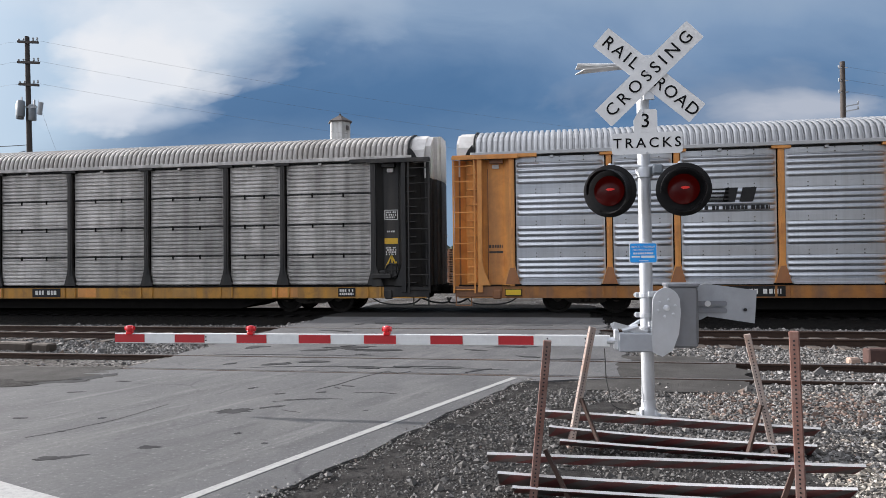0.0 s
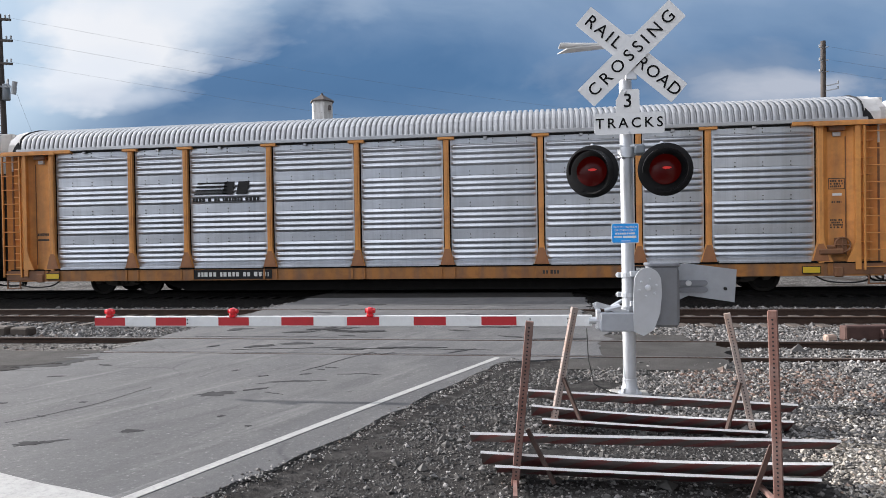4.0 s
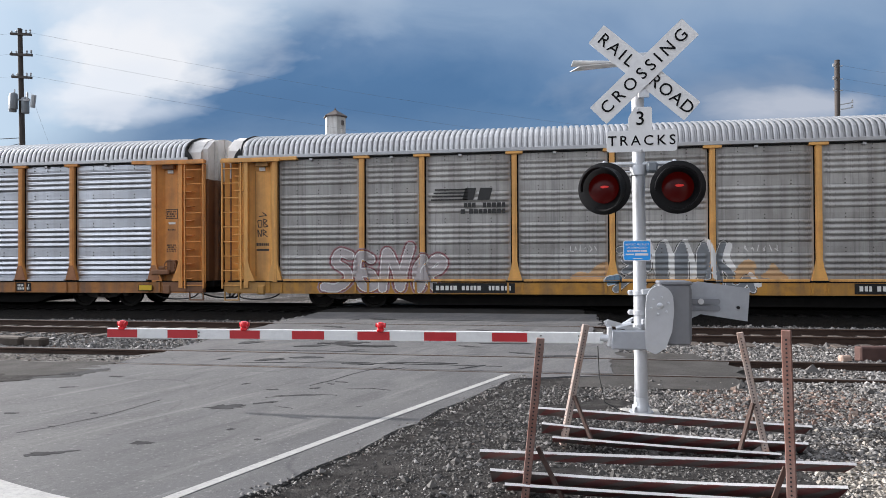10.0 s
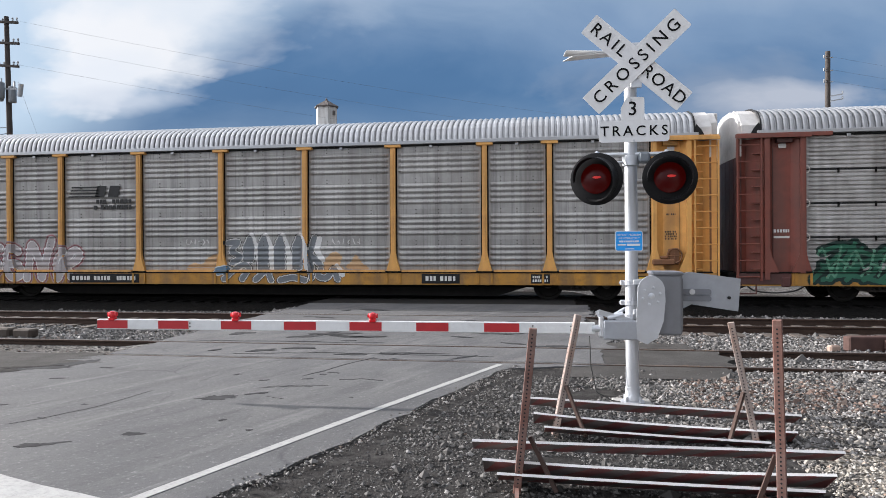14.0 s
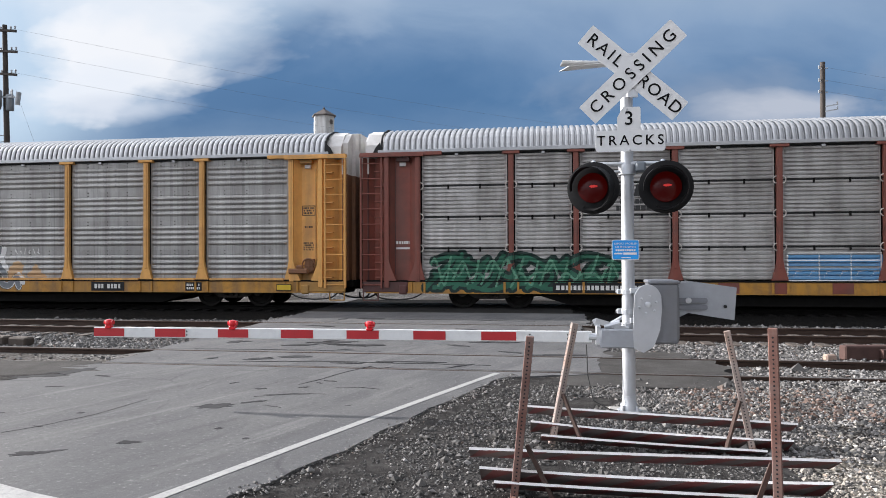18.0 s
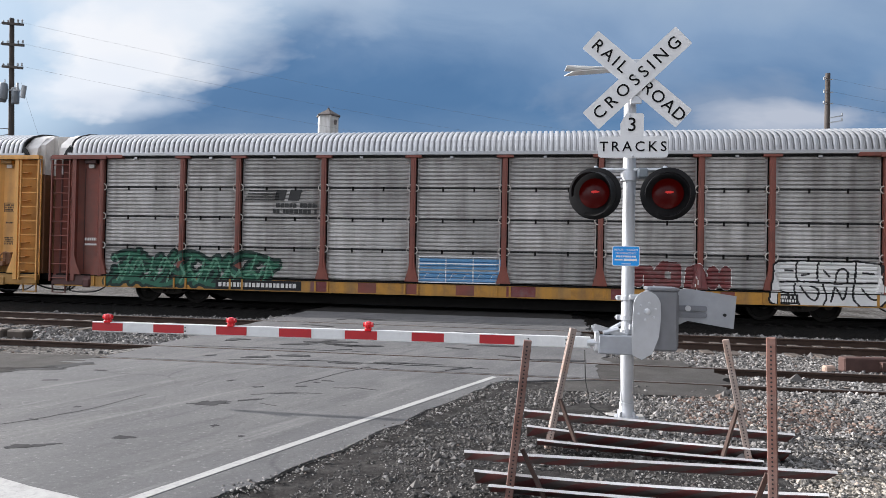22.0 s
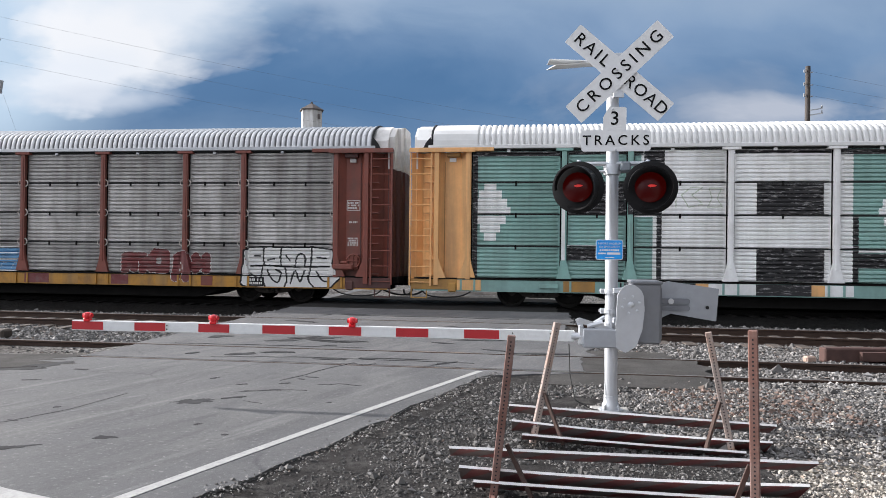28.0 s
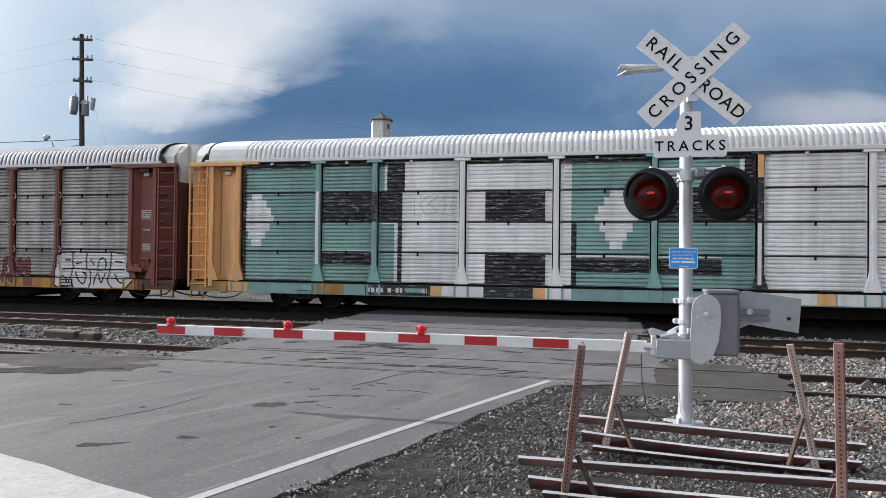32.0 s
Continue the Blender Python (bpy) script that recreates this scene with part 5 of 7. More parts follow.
            part("kerb_strip", bm, o.get("kerb", o["sill"]), car)
    # eave rail and roof
    bm = bmesh.new()
    box(bm, -12.9, 12.9, -1.57, -1.40, 4.665, 4.775, 0.01)
    box(bm, -12.9, 12.9, 1.40, 1.57, 4.60, 4.775)
    for a, b in zip(POSTS, POSTS[1:]):
        for f in (0.5,) if b - a < 2 else (0.42,):
            box(bm, a + (b - a) * f - 0.05, a + (b - a) * f + 0.05, -1.52, -1.46, 4.56, 4.64, 0.01)
    part("eave_rail", bm, o["eave"], car)
    # solid black strip in place of the shadow line under the eave
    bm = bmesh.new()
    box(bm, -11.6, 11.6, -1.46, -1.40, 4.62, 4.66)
    part("eave_shade_strip", bm, BLACK_PAINT, car, "black strip painted as the shaded gap below the eave")
    part("roof", roof_mesh(o["roof"], plain=o.get("plain", 0.0)), None, car, o["roof_label"])
    for s in (-1, 1):
        end_fittings(car, s, o["end"], o["dark"], o["door"], o["cap"], o["ladder"])
    brake_gear(car, 1, o.get("gear", o["end"]))
    # trucks and wheels
    for x in (-9.55, 9.55):
        truck = part("truck", TRUCK, None, car, at=pose(x, 0, 0))
        for dx in (-0.85, 0.85):
            for y, turn in ((-0.74, 0), (0.74, 180)):
                WHEELS.append((part("wheel", WHEEL_MESH, None, truck, at=pose(dx, y, 0.425, 0, 0, turn)), dx, y, turn))
            part("axle", AXLE, None, truck, at=pose(dx, 0, 0.425))
    return car


def painted(name, colour, dirt, amount, rough=0.55, scale=0.8, streak=(0.10, 0.085, 0.07), streak_amount=0.35, metal=0.0, each=0.0):
    return material(name, colour, rough, metal, 0.14, scale, 0.0, 40, dirt, amount, scale * 2.2, streak, streak_amount, each)


def make_train():
    grime = (0.10, 0.085, 0.075)
    silver = material("silver_side", (0.58, 0.605, 0.645), 0.34, 0.80, 0.07, 0.7, 0, 40, (0.44, 0.45, 0.47), 0.3, 1.2, (0.38, 0.39, 0.40), 0.3, 0.05, comb=0.12)
    grey_side = material("grey_side", (0.43, 0.42, 0.405), 0.5, 0.4, 0.14, 0.9, 0, 40, (0.25, 0.235, 0.215), 0.5, 1.3, (0.17, 0.155, 0.14), 0.45, 0.10, comb=0.45)
    dull_side = material("dull_side", (0.55, 0.53, 0.51), 0.6, 0.3, 0.12, 0.9, 0, 40, (0.17, 0.155, 0.14), 0.5, 1.5, (0.14, 0.13, 0.12), 0.5, 0.20)
    brown_side = material("brown_grey_side", (0.49, 0.475, 0.46), 0.55, 0.35, 0.12, 0.9, 0, 40, (0.18, 0.16, 0.145), 0.5, 1.5, (0.15, 0.135, 0.12), 0.5, 0.18)
    zinc = material("zinc_roof", (0.47, 0.475, 0.485), 0.36, 0.65, 0.1, 0.8, 0, 40, (0.38, 0.37, 0.36), 0.4, 1.0)
    dull_roof = material("dull_roof", (0.44, 0.42, 0.40), 0.6, 0.3, 0.15, 0.8, 0, 40, (0.26, 0.23, 0.20), 0.6, 0.9)
    white_roof = material("white_roof", (0.76, 0.76, 0.75), 0.55, 0.1, 0.06, 0.8, 0, 40, (0.5, 0.49, 0.47), 0.3, 1.0)
    cap_white = material("roof_end_white", (0.66, 0.64, 0.62), 0.6, 0.1, 0.1, 1.5, 0, 40, (0.4, 0.37, 0.34), 0.5, 2.0)
    yellow = painted("car_yellow", (0.80, 0.415, 0.115), (0.56, 0.25, 0.07), 0.4)
    orange = painted("car_orange", (0.74, 0.32, 0.08), (0.42, 0.15, 0.045), 0.5)
    # rust brown with the shade of the end faces put in
    shaded_rust = painted("shaded_rusty_end", (0.24, 0.105, 0.045), (0.13, 0.06, 0.035), 0.6)
    amber = painted("car_amber", (0.90, 0.49, 0.20), (0.72, 0.37, 0.15), 0.4)
    sill_yellow = painted("sill_yellow", (0.52, 0.255, 0.04), (0.20, 0.10, 0.04), 0.6, 0.6, 1.2, grime, 0.5)
    brown_sill = painted("brown_orange_sill", (0.40, 0.165, 0.04), (0.20, 0.08, 0.03), 0.65, 0.6, 1.2, grime, 0.6)
    maroon = painted("car_maroon", (0.24, 0.066, 0.045), (0.14, 0.05, 0.038), 0.6)
    # shade-darkened copies of the maroon and yellow paint for end parts
    shaded_maroon = painted("shaded_maroon", (0.10, 0.035, 0.03), (0.06, 0.03, 0.028), 0.5)
    dark_yellow = painted("shaded_yellow", (0.45, 0.24, 0.06), (0.28, 0.14, 0.05), 0.5)
    black = painted("car_black", (0.011, 0.0107, 0.0107), (0.028, 0.025, 0.023), 0.5)
    teal = painted("mural_teal", (0.27, 0.455, 0.415), (0.21, 0.29, 0.27), 0.45, 0.6, 0.8, (0.12, 0.14, 0.13), 0.3, 0.1, 0.08)
    teal_post = painted("mural_teal_post", (0.27, 0.49, 0.44), (0.25, 0.33, 0.30), 0.4, 0.6)
    cream = painted("mural_cream", (0.93, 0.93, 0.91), (0.68, 0.67, 0.64), 0.4, 0.6, 0.8, (0.35, 0.33, 0.30), 0.3, 0.05, 0.05)
    ink = material("mural_black", (0.022, 0.021, 0.023), 0.6, 0, 0.2, 1.5, fleck=(0.34, 0.33, 0.33))
    pale_mark = material("pale_marking", (0.72, 0.71, 0.68), 0.7, 0, 0.1)
    rusty_mark = material("dark_marking", (0.05, 0.04, 0.035), 0.7, 0, 0.1)
    ring_pale = material("pale_bracket", (0.62, 0.58, 0.54), 0.6, 0.2, 0.15)

    a = rail_car("a", "weathered grey covered car carrier with black posts and yellow sill", dict(style="rows", sill=sill_yellow, post=black, panels=lambda i, r: dull_side, eave=dull_side, roof=dull_roof, roof_label="dull beige-grey ribbed roof", end=black, dark=black, door=black, cap=cap_white, ladder=black, gear=black))
    b = rail_car("b", "bright silver covered car carrier with orange posts", dict(style="bands", sill=brown_sill, post=orange, panels=lambda i, r: silver, eave=zinc, roof=zinc, roof_label="silver ribbed roof", end=orange, dark=shaded_rust, door=shaded_rust, cap=cap_white, ladder=orange, gear=shaded_rust, kerb=silver, foot=painted("grimy_post_foot", (0.36, 0.15, 0.06), (0.20, 0.085, 0.04), 0.6)))
    c = rail_car("c", "dirty grey covered car carrier with yellow posts and graffiti", dict(style="bands", sill=sill_yellow, post=yellow, panels=lambda i, r: grey_side, eave=zinc, roof=zinc, roof_label="pale grey ribbed roof", end=yellow, dark=dark_yellow, door=shaded_rust, cap=cap_white, ladder=yellow, gear=shaded_rust, kerb=yellow))
    d = rail_car("d", "grimy grey covered car carrier with maroon posts and many graffiti", dict(style="rows", sill=sill_yellow, post=maroon, panels=lambda i, r: brown_side, eave=zinc, roof=zinc, roof_label="pale grey ribbed roof", end=maroon, dark=shaded_maroon, door=shaded_maroon, cap=cap_white, ladder=maroon, ring=ring_pale))

    def mural(i, r):
        if i in (0, 1, 4, 5):
            return ink if (i, r) in ((5, 2), (1, 2)) else teal
        return cream
    e = rail_car("e", "car carrier painted with a faded teal, white and black mural", dict(style="rows", sill=teal, post=teal_post, posts={0: amber, 3: cream, 4: cream, 6: ink, 7: cream, 8: cream}, panels=mural, eave=white_roof, plain=1.3, clips=(0.5,), roof=white_roof, roof_label="clean white ribbed roof", end=amber, dark=dark_yellow, door=amber, cap=white_roof, ladder=amber))

    def patch(car, x0, x1, z0, z1, mat, off=0.006):
        bm = bmesh.new()
        corrugated(bm, x0, x1, z0, z1, "rows", off)
        part("mural_patch", bm, mat, car)
    rows_z = [PANEL_Z0 + k * PANEL_H for k in range(5)]
    # stepped white crosses on teal
    for cx, wide in ((-11.05, 0.55), (0.25, 0.55)):
        for k, w in enumerate((0.18, 0.30, 0.46, 0.60, 0.50, 0.34, 0.18)):
            patch(e, max(cx - w, -11.42 if cx < -5 else -1.3), min(cx + w, 1.2), 1.95 + 0.25 * k, 2.19 + 0.25 * k, cream)
    patch(e, -11.57, -11.42, 0.88, 4.58, ink)
    patch(e, -8.8, -7.13, 1.40, 1.76, ink)
    patch(e, -8.8, -7.13, 1.765, 1.85, cream)
    low, high = rows_z[2], rows_z[3]
    patch(e, -6.905, -6.72, high + 0.01, 4.50, teal)
    patch(e, -6.72, -6.64, high + 0.01, 4.50, cream)
    patch(e, -6.64, -6.07, high + 0.01, 4.58, ink)
    patch(e, -6.905, -6.14, low + 0.01, high - 0.01, ink)
    patch(e, -6.905, -6.39, 0.88, low - 0.06, teal)
    patch(e, -6.39, -6.28, 0.88, low - 0.10, cream)
    patch(e, -6.28, -6.14, 0.88, low - 0.01, ink)
    patch(e, -3.55, -1.77, low + 0.03, high - 0.03, ink)
    patch(e, -3.55, -1.75, 0.88, rows_z[1] - 0.02, ink)
    patch(e, -1.33, -1.01, 0.88, 4.55, cream)
    patch(e, -1.01, -0.86, 0.88, low - 0.02, ink)
    patch(e, -0.86, 1.18, 1.28, 1.68, ink)
    patch(e, -0.86, 1.18, 1.70, 1.78, cream)
    patch(e, 1.42, 3.1, 1.25, 1.68, ink)
    patch(e, 1.42, 3.1, 1.70, 1.77, cream)
    patch(e, 3.55, 3.68, high + 0.02, 4.52, cream)
    patch(e, 3.68, 3.96, high + 0.02, 4.58, ink)
    for i in (0, 1, 2, 3, 4, 5):
        patch(e, POSTS[i] + 0.12, POSTS[i + 1] - 0.12 if i != 2 else -6.66, 4.44 + 0.04 * (i % 2), 4.59, ink, 0.009)
    for x, z0, z1, w, mat in ((-8.97, 1.4, 3.7, 0.10, cream), (1.23, 2.75, 3.7, 0.10, cream), (-7.095, 2.74, 3.66, 0.15, ink), (4.005, 1.0, 2.7, 0.10, cream), (4.005, 2.75, 3.9, 0.15, ink), (4.005, 3.95, 4.58, 0.15, amber)):
        plate(e, "mural_patch", x, x + w, z0, z1, -1.537, mat, depth=0.004)
    # outlines of painted-over forms
    pale_line = material("mural_faint_line", (0.56, 0.60, 0.50), 0.7, 0, 0.2, 3.0)
    for form in ([(-5.75, 3.5), (-5.75, 2.95), (-5.55, 2.95)], [(-5.35, 3.52), (-5.0, 3.54), (-5.32, 3.3), (-5.0, 3.05), (-5.4, 2.96), (-5.6, 3.3), (-5.35, 3.52)], [(-4.85, 3.5), (-4.5, 3.5), (-4.62, 3.22), (-4.48, 2.96), (-4.88, 2.96), (-4.76, 3.22), (-4.85, 3.5)]):
        bm = bmesh.new()
        paint_line(bm, form, "rows", 0.03, 0.006)
        part("mural_patch", bm, pale_line, e)
    # sills of the mural car
    for x0, x1, mat in ((-12.0, -11.3, amber), (-8.9, -8.0, dark_yellow), (-7.3, -5.2, ink), (-5.2, -4.85, amber), (-4.85, -3.57, cream), (-3.57, -2.1, ink), (-2.1, -1.75, amber), (-1.75, -1.0, cream), (2.9, 3.6, amber), (4.0, 5.5, cream), (5.5, 5.95, amber), (6.0, 13.0, cream)):
        plate(e, "sill_paint", x0, x1, 0.48, 0.79, -1.502, mat)
    for x in (-9.6, -6.0):
        plate(e, "sill_pocket", x, x + 0.55, 0.58, 0.70, -1.51, teal_post, depth=0.04)
    bars(e, -7.2, -5.3, 0.53, 0.73, 1, pale_mark, -1.516, label="white number bars")

    # railway marks as plain shapes
    def emblem(car, x, z, tall, dark):
        for k in range(4):
            plate(car, "emblem_stripe", x + 0.04 * k, x + 1.12, z + 0.10 * k * tall, z + (0.10 * k + 0.045) * tall, -1.470, dark, depth=0.004)
        for dx, out in ((0.95, [(0, 0), (0.33, 0), (0.42, 0.36), (0.09, 0.36)]), (1.40, [(0, 0), (0.36, 0), (0.46, 0.36), (0.09, 0.36)])):
            bm = bmesh.new()
            prism(bm, [(x + dx + u, z + v * tall) for u, v in out], 0.005, pose(0, -1.474, 0))
            part("emblem", bm, dark, car)
    faded = material("faded_black", (0.03, 0.03, 0.03), 0.7, 0, 0.25, 3.0)
    emblem(b, -6.75, 3.14, 1.1, BLACK_PAINT)
    bars(b, -6.8, -4.55, 2.90, 3.06, 1, BLACK_PAINT, -1.470, fillness=0.8)
    emblem(c, -6.75, 3.25, 1.0, faded)
    bars(c, -5.85, -4.5, 2.82, 3.20, 2, faded, -1.470, fillness=0.82, seed=2)
    emblem(d, -6.8, 3.27, 0.95, faded)
    bars(d, -5.88, -4.45, 2.84, 3.22, 2, faded, -1.470, fillness=0.82, seed=3)
    # number boards on the sills
    for car, x0, x1, seed in ((b, -6.75, -4.3, 4), (c, -6.6, -4.35, 5), (d, -7.6, -5.0, 6)):
        plate(car, "number_board", x0 - 0.1, x1 + 0.1, 0.49, 0.78, -1.502, BLACK_PAINT)
        bars(car, x0, x1, 0.54, 0.73, 1, pale_mark, -1.516, label="white number bars", seed=seed)
    for car, x0, x1 in ((a, -0.1, 0.95), (c, 4.95, 6.1)):
        plate(car, "name_board", x0, x1, 0.49, 0.78, -1.502, BLACK_PAINT)
        bars(car, x0 + 0.12, x1 - 0.1, 0.54, 0.74, 1, pale_mark, -1.516, seed=9)
    bars(b, 4.1, 4.6, 0.55, 0.70, 1, rusty_mark, -1.503, seed=11)
    for car, x in ((a, 10.55), (b, 6.7), (c, 8.2), (d, 8.9)):
        plate(car, "data_plate", x, x + 0.55, 0.50, 0.77, -1.502, BLACK_PAINT)
        bars(car, x + 0.05, x + 0.5, 0.53, 0.74, 2, pale_mark, -1.516, seed=12)
    for car, x in ((b, 11.2), (c, 11.25), (b, -11.9)):
        plate(car, "yellow_label_edge", x - 0.02, x + 0.47, 0.52, 0.72, -1.551, BLACK_PAINT)
        plate(car, "yellow_label", x, x + 0.45, 0.54, 0.70, -1.556, material("warning_yellow", (0.7, 0.47, 0.03), 0.6, 0, 0.1))
    # stencilling on the corner panels
    for car, mat in ((a, pale_mark), (b, rusty_mark), (c, rusty_mark), (d, pale_mark)):
        bm = bmesh.new()
        for x0, x1, z0, z1 in ((11.98, 12.40, 3.13, 3.15), (11.98, 12.40, 2.84, 2.86), (11.98, 12.0, 2.84, 3.15), (12.38, 12.40, 2.84, 3.15)):
            box(bm, x0, x1, -1.297, -1.288, z0, z1)
        part("stencil_frame", bm, mat, car)
        bars(car, 12.02, 12.36, 2.88, 3.11, 3, mat, -1.293, seed=21)
        bars(car, 12.06, 12.32, 2.45, 2.52, 1, mat, -1.293, seed=22)
        bars(car, 12.02, 12.36, 1.75, 2.02, 4, mat, -1.293, seed=23)
        bars(car, -12.40, -11.98, 1.92, 2.05, 1, mat, -1.293, seed=24)
        plate(car, "stencil_line", -12.40, -11.98, 1.78, 1.84, -1.291, mat, depth=0.004)
    plate(a, "yellow_label", 11.98, 12.40, 2.10, 2.28, -1.291, material("label_yellow", (0.75, 0.45, 0.04), 0.6, 0, 0.1))
    plate(b, "white_label", 12.08, 12.32, 2.66, 2.73, -1.291, pale_mark)
    bm = bmesh.new()
    for p, q in (((12.0, 1.35), (12.2, 1.75)), ((12.2, 1.75), (12.42, 1.3)), ((12.1, 1.4), (12.36, 1.55)), ((12.2, 1.75), (12.24, 1.3))):
        beam(bm, (p[0], -1.31, p[1]), (q[0], -1.31, q[1]), 0.03, 0.04)
    part("brake_lever", bm, material("lever_yellow", (0.75, 0.47, 0.03), 0.5, 0, 0.1), a, "bright yellow lever")
    bm = bmesh.new()
    marks = [[(0.02, 0.0), (0.0, 0.18), (0.10, 0.0), (0.11, 0.18)], [(0.16, 0.02), (0.15, 0.18), (0.26, 0.12), (0.16, 0.09), (0.28, 0.0)], [(0.0, 0.40), (0.12, 0.40), (0.12, 0.24), (0.02, 0.24), (0.0, 0.40)], [(0.18, 0.24), (0.17, 0.44), (0.28, 0.40), (0.19, 0.34), (0.3, 0.26), (0.18, 0.24)], [(0.04, 0.50), (0.26, 0.52), (0.14, 0.60)]]
    for line in marks:
        for (x0, z0), (x1, z1) in zip(line, line[1:]):
            beam(bm, (-12.36 + 1.15 * x0, -1.293, 2.22 + 1.3 * z0), (-12.36 + 1.15 * x1, -1.293, 2.22 + 1.3 * z1), 0.006, 0.028)
    part("graffiti", bm, rusty_mark, c, "black sprayed scribble")

    # graffiti
    pink = material("graffiti_pink_grey", (0.44, 0.40, 0.40), 0.7, 0, 0.2, 2.0)
    wine = material("graffiti_wine", (0.25, 0.09, 0.10), 0.7, 0, 0.2, 2.0)
    chalk = material("graffiti_white", (0.74, 0.73, 0.71), 0.7, 0, 0.1, 2.0)
    smoke = material("graffiti_grey", (0.20, 0.215, 0.23), 0.7, 0, 0.25, 2.0)
    tan = material("graffiti_tan", (0.55, 0.36, 0.20), 0.7, 0, 0.2, 2.0)
    green = material("graffiti_green", (0.028, 0.13, 0.08), 0.7, 0, 0.35, 1.6)
    dark_green = material("graffiti_dark_green", (0.010, 0.03, 0.024), 0.7, 0, 0.2, 2.0)
    mint = material("graffiti_mint", (0.12, 0.30, 0.20), 0.7, 0, 0.2, 2.0)
    blue = material("graffiti_blue", (0.12, 0.30, 0.52), 0.7, 0, 0.2, 2.0)
    red = material("graffiti_red", (0.19, 0.045, 0.045), 0.7, 0, 0.35, 2.0, 0, 40, (0.2, 0.16, 0.15), 0.65, 2.0)
    mauve_forms = [[(-9.3, 1.62), (-9.62, 1.70), (-9.74, 1.40), (-9.4, 1.16), (-9.36, 0.86), (-9.7, 0.64), (-10.1, 0.66)],
                   [(-8.62, 1.5), (-8.95, 1.62), (-9.05, 1.15), (-8.85, 0.68), (-8.5, 0.72), (-8.62, 1.05), (-8.9, 1.1)],
                   [(-8.25, 0.62), (-8.2, 1.2), (-8.12, 1.72), (-7.85, 1.2), (-7.7, 0.64), (-7.6, 1.2), (-7.40, 1.86)],
                   [(-7.0, 1.5), (-7.2, 1.15), (-7.12, 0.62), (-6.95, 1.1), (-6.62, 1.5), (-6.4, 1.42), (-6.5, 1.2), (-6.85, 1.0), (-6.6, 0.62)]]
    mauve_forms = [bend(q) for q in mauve_forms]
    spray(c, "bands", mauve_forms, 0.155, 0.035, pink, wine, "mauve and grey sprayed bubble graffiti", [], 0.0, chalk, 0.03, material("graffiti_dusk", (0.36, 0.27, 0.27), 0.7, 0, 0.2, 2.0), 0.02)
    for cloud in ([(-2.6, 0.9), (-2.4, 1.12), (-2.1, 1.08), (-1.9, 1.3), (-1.6, 1.38), (-1.45, 1.1), (-1.5, 0.9)], [(1.85, 0.92), (2.0, 1.3), (2.25, 1.45), (2.45, 1.3), (2.4, 1.05), (2.5, 0.92)], [(2.6, 0.95), (2.75, 1.15), (2.9, 1.36), (3.1, 1.1), (3.3, 0.92)]):
        bm = bmesh.new()
        paint_fill(bm, smooth_loop(cloud), "bands", 0.004)
        part("graffiti", bm, tan, c, "tan sprayed cloud")
    pale_forms = [bend([(-1.24, 1.74), (-0.92, 1.76), (-1.12, 1.48), (-0.84, 1.30), (-1.10, 1.12)]), bend([(-1.35, 0.62), (-1.0, 0.92), (-0.72, 1.06), (-0.55, 0.92), (-0.75, 0.62)])]
    shade_forms = []
    for k, x in enumerate((-0.53, -0.06, 0.48, 1.07)):
        foot = (1.22, 0.95, 0.92, 0.98)[k]
        pale_forms += [[(x - 0.12, foot), (x - 0.12, 1.62), (x, 1.88), (x + 0.08, 1.6), (x + 0.06, foot)], [(x - 0.03, foot), (x - 0.02, 1.7)]]
        shade_forms.append(bend([(x + 0.28, foot), (x + 0.26, 1.45), (x + 0.08, 1.96)]))
    pale_forms += [bend([(1.58, 1.88), (1.46, 1.4), (1.50, 0.66)]), bend([(1.55, 1.28), (1.78, 1.02), (1.72, 0.72), (2.0, 0.66), (2.2, 0.92), (2.34, 0.62)]), bend([(-0.3, 0.6), (0.05, 0.86), (0.2, 0.58)]), bend([(0.5, 0.58), (0.9, 0.66), (1.3, 0.58)])]
    shade_forms += [bend([(1.75, 1.85), (1.68, 1.5), (1.85, 1.2)]), bend([(-0.9, 0.92), (-0.6, 1.2)]), bend([(2.3, 1.0), (2.5, 0.75)])]
    spray(c, "bands", pale_forms, 0.085, 0.022, smoke, chalk, "grey and white spiky sprayed graffiti", halo=0.02, halo_mat=faded, under=shade_forms, under_fat=0.085, under_mat=chalk)
    spray(c, "bands", [[(-1.55, 0.86), (-1.3, 0.9)]], 0.12, 0.03, material("graffiti_sky", (0.14, 0.24, 0.34), 0.7, 0, 0.2, 2.0), chalk, "blue sprayed blot")
    for x0, wide in ((-2.65, 0.8), (2.15, 0.95)):
        bm = bmesh.new()
        rng = random.Random(int(10 * wide))
        for k in range(6):
            x = x0 + wide * k / 6
            pts = [(x + rng.uniform(0, 0.11), 1.66 + rng.uniform(0.0, 0.22)) for _ in range(4)]
            paint_line(bm, pts, "bands", 0.022)
        part("graffiti", bm, chalk, c, "small white sprayed scribble")
    rng = random.Random(15)
    swirls, veins = [], []
    for k in range(13):
        x = -11.15 + 0.43 * k
        lean, rise = rng.uniform(-0.25, 0.35), 1.62 - 0.02 * k + rng.uniform(-0.15, 0.05)
        swirls.append(bend([(x - 0.3, 0.62), (x, rng.uniform(0.75, 1.0)), (x + lean, 1.25), (x + lean + 0.2, rise)]))
        veins.append(bend([(x - 0.35, rng.uniform(0.62, 0.9)), (x - 0.05, rng.uniform(1.0, 1.5)), (x + 0.25, rng.uniform(0.7, 1.1)), (x + 0.45, rng.uniform(1.2, 1.6))]))
